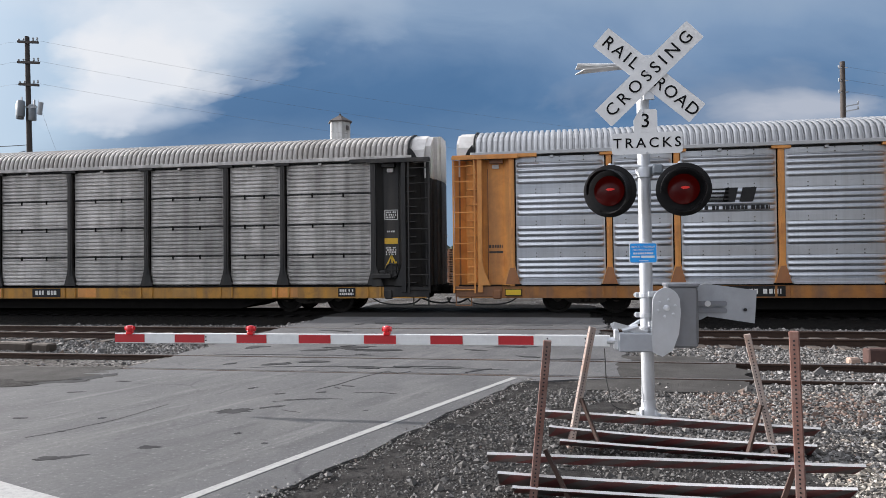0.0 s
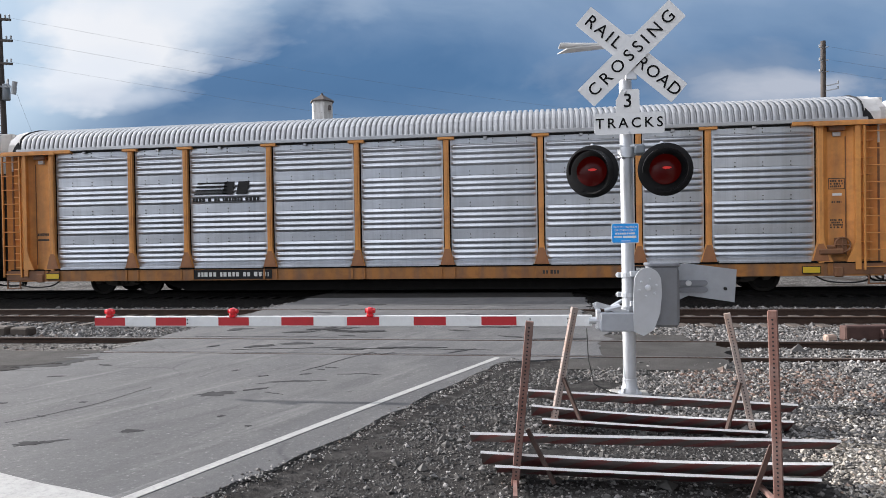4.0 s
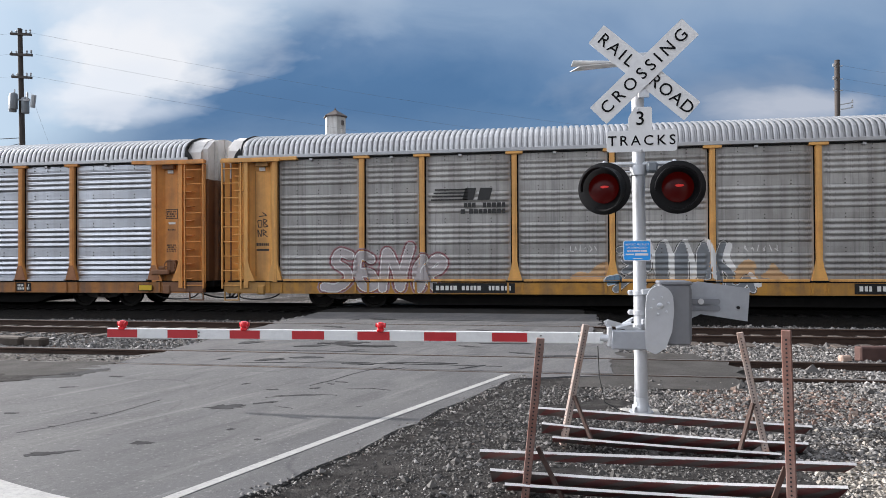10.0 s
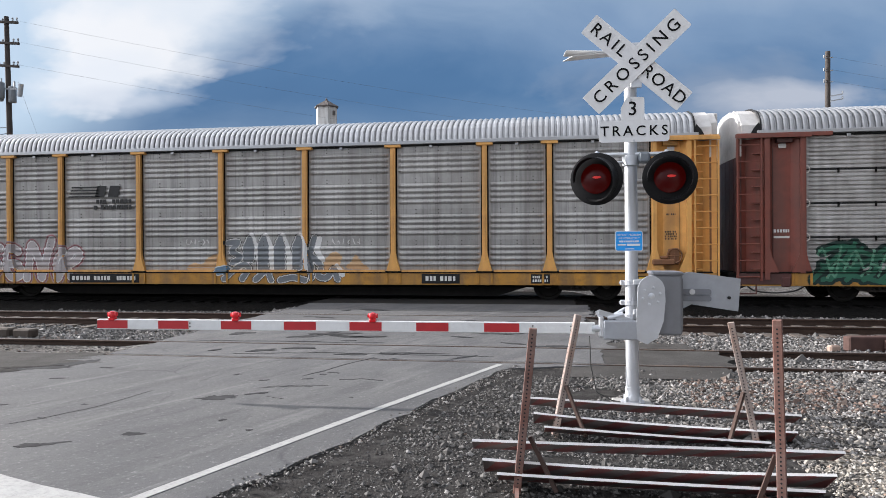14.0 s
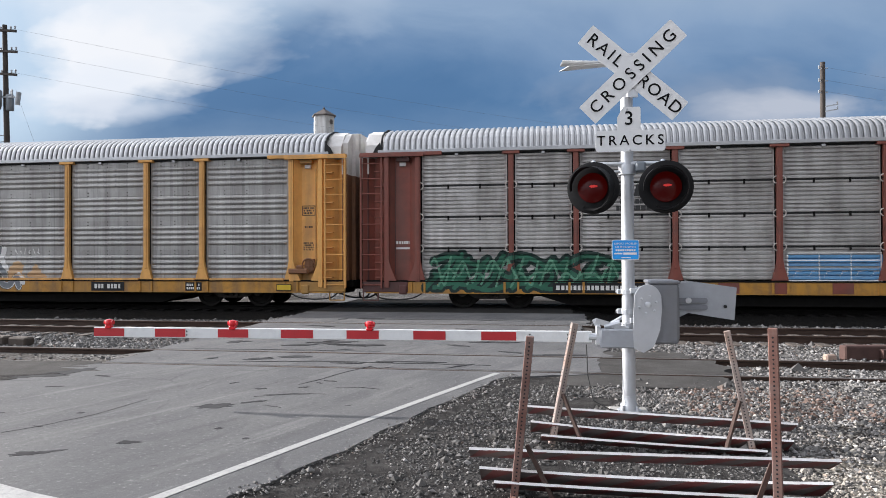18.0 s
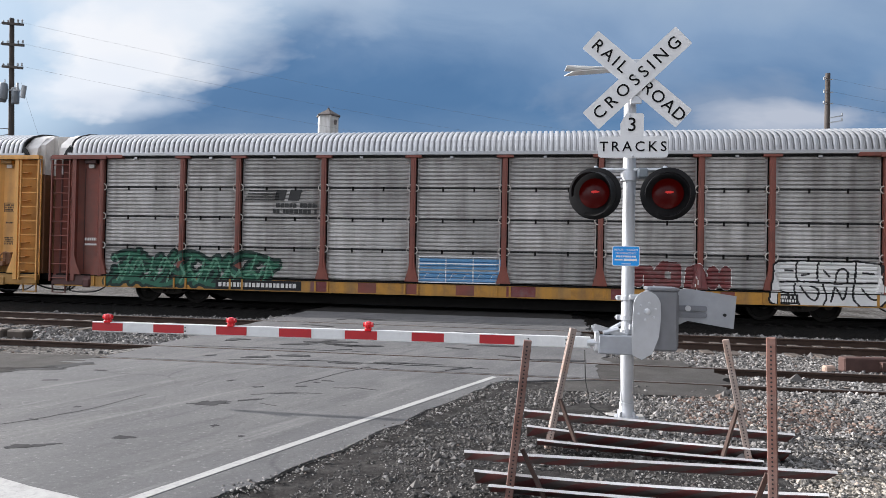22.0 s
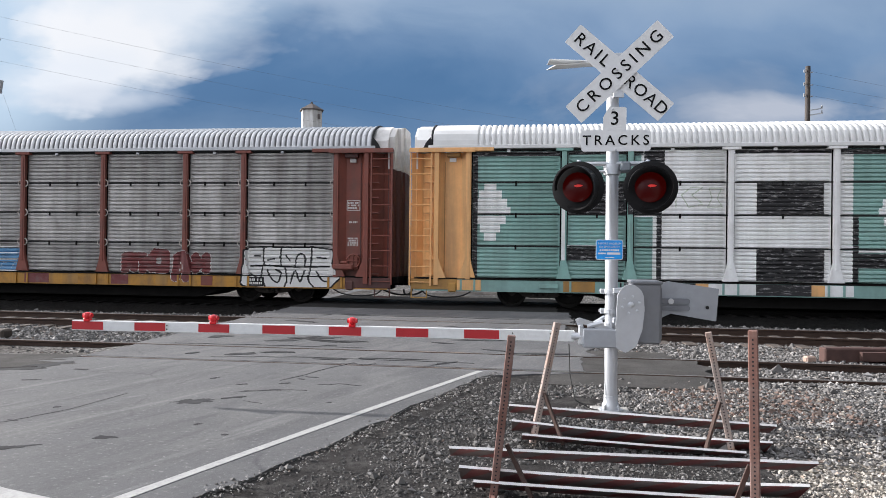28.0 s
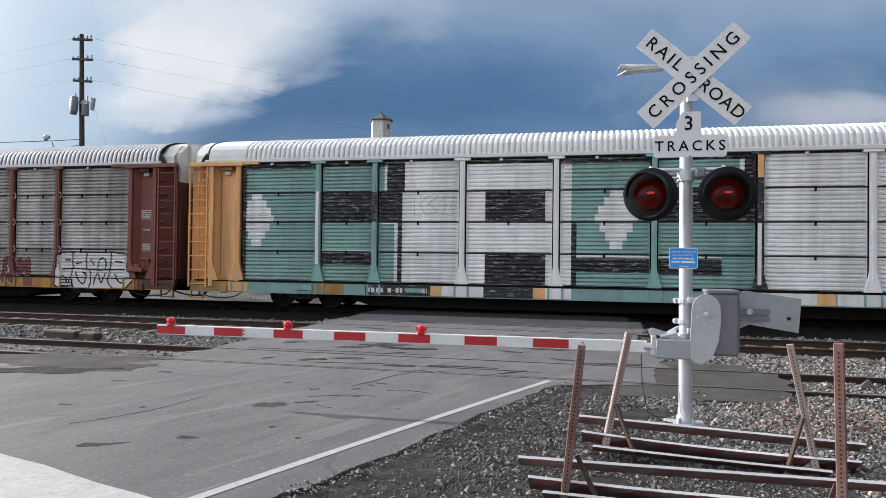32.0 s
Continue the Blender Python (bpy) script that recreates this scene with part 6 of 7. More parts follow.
    for z, wave in ((0.66, 0.1), (1.05, 0.2), (1.40, 0.16)):
        swirls.append(bend([(-11.2 + 0.55 * k, z + wave * math.sin(k * 1.7 + z * 9)) for k in range(11)]))
    spray(d, "rows", swirls, 0.062, 0.095, green, dark_green, "dark green swirling sprayed graffiti", veins, 0.032, mint)
    for r in range(2):
        for k in range(3):
            x = -1.22 + k * 0.82
            bm = bmesh.new()
            paint_fill(bm, [(x, 0.88 + r * 0.36), (x + 0.79, 0.88 + r * 0.36), (x + 0.79, 1.22 + r * 0.36), (x, 1.22 + r * 0.36)], "rows")
            part("graffiti", bm, blue, d, "pale blue sprayed block graffiti")
    bm = bmesh.new()
    for k in range(4):
        x = -1.24 + k * 0.82
        paint_line(bm, [(min(x, 1.18), 0.86), (min(x, 1.18), 1.6)], "rows", 0.035)
    for z in (0.86, 1.23, 1.42, 1.62):
        paint_line(bm, [(-1.24, z), (1.2, z)], "rows", 0.03)
    for k in range(6):
        paint_line(bm, [(-1.1 + 0.4 * k, 0.95), (-1.0 + 0.4 * k, 1.12), (-0.88 + 0.4 * k, 1.1)], "rows", 0.025)
    part("graffiti_outline", bm, chalk, d)
    blocky = [[(4.85, 0.95), (4.85, 1.35), (5.45, 1.35), (5.45, 0.95)], [(5.15, 1.0), (5.15, 1.35)], [(5.75, 1.35), (5.72, 1.0), (6.2, 0.98), (6.2, 1.45), (5.85, 1.48)], [(6.55, 0.72), (6.6, 1.35), (6.8, 1.42), (6.95, 1.1), (6.9, 0.72)], [(7.2, 1.36), (7.2, 0.98)], [(7.2, 1.16), (7.5, 1.16)], [(7.55, 1.36), (7.55, 0.98)]]
    spray(d, "rows", blocky, 0.145, 0.010, red, chalk, "dull red sprayed block graffiti", halo=0.0)
    block = [(8.82, 0.62), (8.86, 1.0), (8.98, 1.55), (9.6, 1.58), (10.3, 1.56), (11.0, 1.58), (11.5, 1.52), (11.45, 1.1), (11.75, 0.85), (11.5, 0.62), (10.6, 0.56), (9.6, 0.56), (8.82, 0.62)]
    fills = [block] + [[(8.9, z), (11.5, z)] for z in (0.6, 0.78, 0.96, 1.14, 1.32, 1.5)]
    ink_lines = [[(9.0, 1.10), (9.6, 1.13), (10.4, 1.09), (11.5, 1.12)], [(9.42, 1.66), (9.40, 1.4), (9.44, 1.12)], [(9.98, 1.66), (9.95, 1.4), (9.98, 1.12)], [(10.42, 1.12), (10.48, 1.42), (10.62, 1.5), (10.74, 1.38), (10.72, 1.12)], [(10.95, 1.66), (10.92, 1.12)],
                 [(9.12, 1.42), (9.3, 1.42)], [(9.55, 1.30), (9.75, 1.34)], [(10.12, 1.45), (10.26, 1.28)], [(11.1, 1.40), (11.4, 1.36)], [(9.38, 1.08), (9.36, 0.8), (9.48, 0.5)], [(9.52, 1.0), (9.7, 0.72), (9.9, 0.62), (9.98, 0.9), (9.8, 1.0)],
                 [(10.1, 1.05), (10.18, 0.7), (10.1, 0.5)], [(10.3, 0.6), (10.42, 0.98), (10.6, 0.66), (10.72, 0.98)], [(10.9, 1.05), (10.86, 0.7), (11.02, 0.5)], [(11.1, 0.95), (11.3, 0.7), (11.5, 0.66)], [(9.0, 0.86), (9.2, 0.78)]]
    spray(d, "rows", fills, 0.10, 0.05, chalk, BLACK_PAINT, "white sprayed graffiti with bold black outlines", [bend(q) for q in ink_lines], 0.026, BLACK_PAINT)
    # old painted-over blocks on the yellow sill
    rng = random.Random(7)
    for k in range(9):
        x = -4.6 + 1.5 * k
        plate(d, "sill_paint", x, x + rng.uniform(0.35, 0.9), 0.485, 0.785, -1.5025, rng.choice((maroon, red, brown_sill, dark_yellow)), depth=0.004)
    for k in range(7):
        x = -12.0 + 3.4 * k
        plate(a, "sill_paint", x, x + rng.uniform(0.5, 1.1), 0.485, 0.785, -1.5025, rng.choice((orange, dark_yellow)), depth=0.004)


make_train()

# ---- crossing signal with its lowered gate ----
MAST = (0.844, 7.096)


def round_plate(w, h, r, n=5):
    out = []
    for cx, cz, a0 in ((w / 2 - r, h / 2 - r, 0), (-w / 2 + r, h / 2 - r, 90), (-w / 2 + r, -h / 2 + r, 180), (w / 2 - r, -h / 2 + r, 270)):
        out += [(cx + r * math.cos(radians(a0 + 90 * k / n)), cz + r * math.sin(radians(a0 + 90 * k / n))) for k in range(n + 1)]
    return out


def bolt_mesh():
    bm = bmesh.new()
    lathe(bm, [(0.011, 0), (0.011, 0.007), (0.006, 0.010)], 6, pose(0, 0, 0, 90, 0, 0), close=True)
    return mesh_of(bm, "bolt", GALV)


BOLT = bolt_mesh()


def make_signal():
    sig = thing("crossing_signal", "silver railway crossing signal with white crossbuck, red lamps and lowered gate", "crossing signal", at=pose(*MAST, 0))
    bm = bmesh.new()
    rod(bm, (0, 0, 0.0), (-0.012, 0, 3.62), 0.066, 20, 0.062)
    part("mast", bm, ALU, sig, "silver painted steel mast", True)
    bm = bmesh.new()
    lathe(bm, [(0.12, 0.0), (0.12, 0.02), (0.085, 0.025), (0.08, 0.08), (0.073, 0.09), (0.072, 0.16), (0.067, 0.165)], 20)
    for k in range(4):
        a = math.pi / 4 + math.pi / 2 * k
        rod(bm, (0.102 * math.cos(a), 0.102 * math.sin(a), 0), (0.102 * math.cos(a), 0.102 * math.sin(a), 0.05), 0.011, 6)
        box(bm, -0.008, 0.008, 0.07, 0.108, 0.02, 0.07, m=Matrix.Rotation(a, 4, "Z"))
    part("base_flange", bm, ALU, sig, "", True)
    bm = bmesh.new()
    box(bm, -0.2, 0.2, -0.2, 0.2, -0.2, 0.006, 0.02)
    part("footing", bm, material("old_concrete", (0.33, 0.32, 0.30), 0.9, 0, 0.15, 5.0, 0.004, 60), sig)
    # crossbuck: two white blades
    cx, cz = 0.035, 3.43
    blades = (("RAIL", "ROAD", -41.5, 0.0), ("CROSSING", "", 43.5, -0.02))
    for left, right, turn, y in blades:
        m = pose(cx, -0.115 + y, cz, 0, -turn, 0)
        bm = bmesh.new()
        prism(bm, round_plate(1.235, 0.235, 0.012, 2), 0.005, m)
        blade = part("crossbuck_blade", bm, SIGN_WHITE, sig)
        if right:
            words = ((left, -0.355, 1.18), (right, 0.355, 1.02))
        else:
            words = ((left, 0.0, 1.33),)
        for word, x, space in words:
            part("lettering", letters(word, 0.172, SIGN_BLACK, spacing=space * 1.1, bold=0.0005), None, blade, f"black letters {word}", at=m @ pose(x, -0.003, -0.002))
        part("bolt", BOLT, None, blade, at=m @ pose(0.0, -0.001, 0.03))
    bm = bmesh.new()
    box(bm, -0.05, 0.05, -0.11, 0.05, cz - 0.18, cz - 0.06, 0.01)
    rod(bm, (-0.012, 0, 3.2), (0.03, -0.02, cz + 0.18), 0.03, 10)
    box(bm, -0.02, 0.09, -0.11, -0.09, cz - 0.25, cz + 0.2, 0.005)
    part("crossbuck_bracket", bm, GALV, sig)
    # second crossbuck behind, seen along its faces
    for a, b, w in (((-0.66, 0.22, 3.645), (0.10, 0.30, 3.62), 0.22), ((-0.64, -0.02, 3.52), (0.10, 0.34, 3.66), 0.20)):
        bm = bmesh.new()
        beam(bm, a, b, w, 0.006)
        part("crossbuck_blade", bm, SIGN_WHITE, sig)
    # sign with the number of tracks
    bm = bmesh.new()
    prism(bm, round_plate(0.685, 0.215, 0.03), 0.005, pose(0.012, -0.10, 2.745))
    plate_low = part("track_sign", bm, SIGN_WHITE, sig, "white sign for three tracks")
    bm = bmesh.new()
    prism(bm, [(-0.115, 2.853), (-0.115, 2.98), (-0.06, 3.085), (0.10, 3.085), (0.115, 3.07), (0.115, 2.853)], 0.005, pose(0.0, -0.10, 0))
    plate_up = part("track_sign", bm, SIGN_WHITE, sig)
    part("lettering", letters("TRACKS", 0.142, SIGN_BLACK, spacing=1.38, bold=0.001), None, plate_low, "black letters TRACKS", at=pose(0.012, -0.103, 2.745))
    part("lettering", letters("3", 0.195, SIGN_BLACK, bold=0.001), None, plate_up, "black numeral 3", at=pose(0.0, -0.103, 2.965))
    part("bolt", BOLT, None, plate_up, at=pose(-0.02, -0.1015, 3.062))
    part("bolt", BOLT, None, plate_low, at=pose(0.012, -0.1015, 2.652))
    for z in (2.70, 2.98):
        bm = bmesh.new()
        lathe(bm, [(0.07, -0.02), (0.078, -0.02), (0.078, 0.02), (0.07, 0.02)], 16, pose(-0.01, 0, z))
        box(bm, -0.04, 0.02, -0.093, -0.05, z - 0.015, z + 0.015)
        part("sign_clamp", bm, GALV, sig)
    # cross arm for the two flashing lamps
    bm = bmesh.new()
    rod(bm, (-0.33, -0.03, 2.52), (0.42, -0.03, 2.52), 0.024, 10)
    rod(bm, (-0.30, -0.03, 2.44), (0.30, -0.03, 2.45), 0.012, 8)
    lathe(bm, [(0.06, -0.05), (0.085, -0.05), (0.085, 0.05), (0.06, 0.05)], 16, pose(-0.01, 0, 2.46))
    for x in (-0.32, 0.36):
        cable(bm, [(x, -0.03, 2.52), (x - 0.03, -0.06, 2.54), (x - 0.03, -0.12, 2.50), (x - 0.02, -0.13, 2.4)], 0.022, 8)
    part("cross_arm", bm, GALV, sig, "", True)
    bm = bmesh.new()
    box(bm, 0.06, 0.17, -0.09, 0.02, 2.43, 2.54, 0.02)
    part("junction_box", bm, CAN_GREY, sig)
    for x, aim in ((-0.365, -15), (0.340, -9)):
        m = pose(x, -0.19, 2.265, 1, 0, aim)
        bm = bmesh.new()
        lathe(bm, [(0.0, 0.0), (0.24, 0.0), (0.262, -0.006), (0.262, -0.012), (0.20, -0.02), (0.0, -0.02)], 36, m @ pose(0, 0, 0, 90, 0, 0))
        disc = part("lamp_background", bm, HOOD_BLACK, sig, "round black backing disc", True)
        bm = bmesh.new()
        n = 40
        rings = []
        for r, f in ((0.215, 0), (0.21, 1), (0.203, 1), (0.206, 0)):
            ring = []
            for i in range(n + 1):
                a = radians(-115 + 300 * i / n)
                up = 0.5 + 0.5 * math.cos(a - radians(55))
                length = 0.06 + 0.20 * min(1.0, max(0.0, up * 1.5 - 0.15))
                ring.append(bm.verts.new(m @ Vector((r * math.cos(a), -0.02 - f * length, r * math.sin(a) - 0.02 * f))))
            rings.append(ring)
        for a, b in zip(rings, rings[1:]):
            for i in range(n):
                bm.faces.new((a[i], b[i], b[i + 1], a[i + 1]))
        bmesh.ops.recalc_face_normals(bm, faces=bm.faces[:])
        part("hood", bm, HOOD_BLACK, disc, "deep black sun hood", True)
        bm = bmesh.new()
        lathe(bm, [(0.150, 0.018), (0.148, 0.03), (0.11, 0.048), (0.05, 0.058), (0.004, 0.06)], 32, m @ pose(0, 0, 0, 90, 0, 0))
        part("lens", bm, LENS, disc, "dark red glass lens", True)
        bm = bmesh.new()
        lathe(bm, [(0.040, 0.055), (0.024, 0.061), (0.0, 0.063)], 14, m @ pose(0.012, 0, 0.012, 90, 0, 0) @ Matrix.Diagonal((1.3, 0.45, 1, 1)))
        part("lamp_centre", bm, GLOWING, disc, "glowing red lamp centre")
        bm = bmesh.new()
        lathe(bm, [(0.0, -0.19), (0.11, -0.19), (0.15, -0.12), (0.16, 0.0)], 24, m @ pose(0, 0, 0, 90, 0, 0))
        part("lamp_housing", bm, HOOD_BLACK, disc, "", True)
    # blue notice
    bm = bmesh.new()
    prism(bm, round_plate(0.27, 0.205, 0.02), 0.004, pose(-0.038, -0.082, 1.645))
    blue = part("notice", bm, SIGN_WHITE, sig, "small blue emergency notice")
    bm = bmesh.new()
    prism(bm, round_plate(0.255, 0.19, 0.016), 0.004, pose(-0.038, -0.0855, 1.645))
    part("notice_face", bm, SIGN_BLUE, blue)
    part("lettering", letters("REPORT PROBLEM", 0.028, SIGN_WHITE, depth=0.001), None, blue, "white letters REPORT PROBLEM", at=pose(-0.038, -0.088, 1.706))
    part("lettering", letters("OR EMERGENCY", 0.028, SIGN_WHITE, depth=0.001), None, blue, "white letters OR EMERGENCY", at=pose(-0.038, -0.088, 1.673))
    rows = [(-0.135 + 0.022 * k, -0.118 + 0.022 * k, 1.632, 1.65) for k in range(9)]
    for x0, x1, z0, z1 in rows + [(-0.15, -0.07, 1.60, 1.615), (-0.06, 0.07, 1.596, 1.618), (-0.08, 0.01, 1.562, 1.570)]:
        bm = bmesh.new()
        box(bm, x0, x1, -0.088, -0.085, z0, z1)
        part("text_bar", bm, SIGN_WHITE, blue)
    # gate mechanism
    mech_grey = material("mechanism_grey", (0.20, 0.21, 0.235), 0.5, 0.25, 0.08, 4.0, 0, 40, (0.14, 0.145, 0.155), 0.4, 5.0, (0.14, 0.135, 0.13), 0.3)
    wing_grey = material("pale_mechanism_grey", (0.36, 0.38, 0.415), 0.5, 0.25, 0.08, 4.0, 0, 40, (0.26, 0.27, 0.29), 0.4, 5.0, (0.25, 0.25, 0.25), 0.3)
    bm = bmesh.new()
    box(bm, 0.20, 0.475, -0.10, 0.30, 0.70, 1.31, 0.02)
    box(bm, 0.19, 0.485, -0.11, 0.31, 1.30, 1.335, 0.01)
    box(bm, 0.44, 0.49, -0.05, 0.25, 0.74, 1.27, 0.01)
    part("mechanism_box", bm, mech_grey, sig, "grey gate motor box")
    bm = bmesh.new()
    out = []
    for k in range(9):
        a = radians(20 + 140 * k / 8)
        out.append((0.165 + 0.135 * math.cos(a), 1.13 + 0.17 * math.sin(a)))
    out += [(0.03, 1.05), (0.02, 0.80), (0.03, 0.66), (0.12, 0.62), (0.22, 0.68), (0.28, 0.85), (0.30, 1.05)]
    prism(bm, out, 0.03, pose(0, -0.17, 0))
    side = part("gate_arm_plate", bm, ALU, sig, "rounded silver side plate with hub bolts")
    bm = bmesh.new()
    lathe(bm, [(0.03, 0), (0.03, 0.018), (0.015, 0.024), (0.0, 0.024)], 12, pose(0.165, -0.17, 1.10, 90, 0, 0))
    part("hub", bm, GALV, side, "", True)
    for k in range(6):
        a = math.pi * k / 3 + 0.3
        bm = bmesh.new()
        lathe(bm, [(0.013, 0), (0.013, 0.012), (0.0, 0.015)], 6, pose(0.165 + 0.085 * math.cos(a), -0.17, 1.10 + 0.085 * math.sin(a), 90, 0, 0))
        part("hub_bolt", bm, GALV, side)
    bm = bmesh.new()
    prism(bm, [(0.50, 0.93), (0.50, 1.30), (0.60, 1.325), (1.10, 1.255), (1.075, 0.92), (0.62, 0.99)], 0.025, pose(0, 0.19, 0))
    wing = part("counterweight_arm", bm, wing_grey, sig, "grey flat counterweight arm")
    for z in (1.12, 1.05):
        bm = bmesh.new()
        prism(bm, round_plate(0.30, 0.055, 0.025), 0.02, pose(0.66, 0.17, z))
        part("slot_plate", bm, mech_grey, wing)
    bm = bmesh.new()
    rod(bm, (0.62, 0.16, 1.12), (0.62, 0.20, 1.12), 0.03, 10)
    part("pin", bm, GALV, wing)
    bm = bmesh.new()
    rod(bm, (0.985, 0.175, 1.06), (0.985, 0.20, 1.06), 0.017, 10)
    part("arm_hole", bm, BLACK_PAINT, wing)
    bm = bmesh.new()
    box(bm, -0.30, 0.10, -0.165, -0.075, 0.66, 0.85, 0.012)
    part("arm_bracket", bm, wing_grey, sig)
    bm = bmesh.new()
    beam(bm, (-0.34, -0.1, 0.93), (-0.02, -0.1, 0.84), 0.03, 0.05)
    beam(bm, (-0.34, 0.05, 0.93), (-0.30, 0.05, 0.84), 0.03, 0.05)
    beam(bm, (-0.24, -0.06, 0.86), (-0.06, 0.08, 0.95), 0.03, 0.03)
    rod(bm, (-0.25, -0.1, 0.87), (-0.10, -0.1, 0.91), 0.028, 8)
    box(bm, -0.34, -0.29, -0.15, -0.06, 0.68, 0.88, 0.01)
    rod(bm, (-0.41, -0.116, 0.767), (-0.27, -0.116, 0.767), 0.036, 12)
    part("shear_bracket", bm, GALV, sig)
    for z in (1.22, 1.02, 0.88):
        bm = bmesh.new()
        lathe(bm, [(0.066, -0.02), (0.082, -0.02), (0.082, 0.02), (0.066, 0.02)], 16, pose(-0.005, 0, z))
        box(bm, -0.12, -0.06, -0.03, 0.03, z - 0.025, z + 0.025, 0.008)
        rod(bm, (-0.13, 0, z), (-0.05, 0, z), 0.012, 6)
        part("mast_clamp", bm, GALV, sig)
    bm = bmesh.new()
    box(bm, 0.0, 0.22, -0.09, 0.05, 1.20, 1.26, 0.01)
    part("mechanism_bracket", bm, GALV, sig)
    bm = bmesh.new()
    box(bm, 0.0, 0.22, -0.09, 0.05, 0.90, 0.96, 0.01)
    part("mechanism_bracket", bm, GALV, sig)
    bm = bmesh.new()
    cable(bm, [(-0.42, 0.1, 0.66), (-0.41, 0.05, 0.35), (-0.36, 0.0, 0.1), (-0.2, -0.02, 0.02), (-0.08, -0.02, 0.0)], 0.006)
    part("cable", bm, RUBBER, sig)
    # gate arm, banded red and white; it droops very slightly toward its tip
    edges = [-6.07, -5.68, -5.30, -4.92, -4.53, -4.16, -3.78, -3.40, -3.02, -2.65, -2.27, -1.91, -1.53, -1.15, -0.36]
    edges = [(e + 0.844) * 0.963 - 0.844 for e in edges]
    arm_z = lambda x: 0.767 - 0.004 * (-x - 0.36)
    arm_y = -0.116
    bm = bmesh.new()
    beam(bm, (edges[0], arm_y, arm_z(edges[0])), (edges[-1], arm_y, arm_z(edges[-1])), 0.035, 0.114, bevel=0.006)
    arm = part("gate_arm", bm, GATE_WHITE, sig, "white gate arm with red bands")
    for i in range(0, len(edges) - 1, 2):
        if edges[i] > -1.2:
            break
        bm = bmesh.new()
        beam(bm, (edges[i] + 0.006, arm_y, arm_z(edges[i])), (edges[i + 1], arm_y, arm_z(edges[i + 1])), 0.041, 0.089)
        part("red_band", bm, GATE_RED, arm)
    for x, z in ((-5.69, 0.0), (-4.22, 0.0), (-2.68, 0.0)):
        bm = bmesh.new()
        m = pose(x, arm_y - 0.01, arm_z(x) + 0.066)
        box(bm, -0.035, 0.035, -0.03, 0.03, -0.02, 0.012, 0.006, m=m)
        lathe(bm, [(0.0, 0.0), (0.03, 0.005), (0.043, 0.025), (0.046, 0.048), (0.035, 0.075), (0.0, 0.084)], 16, m)
        rod(bm, m @ Vector((-0.052, 0, 0.045)), m @ Vector((0.052, 0, 0.045)), 0.026, 14)
        part("gate_lamp", bm, LAMP_RED, arm, "small red gate lamp", True)
    bm = bmesh.new()
    for x in (-4.75, -1.0, -0.62, -0.55):
        for z in (-0.02, 0.02):
            lathe(bm, [(0.008, 0), (0.008, 0.006), (0.0, 0.007)], 6, pose(x, arm_y - 0.02, arm_z(x) + z, 90, 0, 0))
    tagged(part("arm_bolts", bm, UNDER, arm), kind="stuff")


# ---- folded street barricades ----


def perforated_post(parent, a, b, mat, size=0.052):
    """A square steel tube with rows of round holes."""
    a, b = Vector(a), Vector(b)
    way = b - a
    m = Matrix.Translation(a) @ way.to_track_quat("Z", "Y").to_matrix().to_4x4() @ Matrix.Rotation(radians(0), 4, "Z")
    bm = bmesh.new()
    box(bm, -size / 2, size / 2, -size / 2, size / 2, 0, way.length, 0.004, m=m)
    ob = part("upright", bm, mat, parent)
    bm = bmesh.new()
    n = int(way.length / 0.0254) - 1
    for k in range(n):
        z = 0.02 + 0.0254 * k
        for side in range(4):
            q = m @ Matrix.Rotation(radians(90 * side), 4, "Z") @ pose(0, -size / 2 + 0.0005, z, 90, 0, 0)
            lathe(bm, [(0.0062, 0.0), (0.0062, 0.0012), (0.0, 0.0012)], 6, q)
    tagged(part("perforation", bm, BLACK_PAINT, ob), kind="stuff")
    return ob


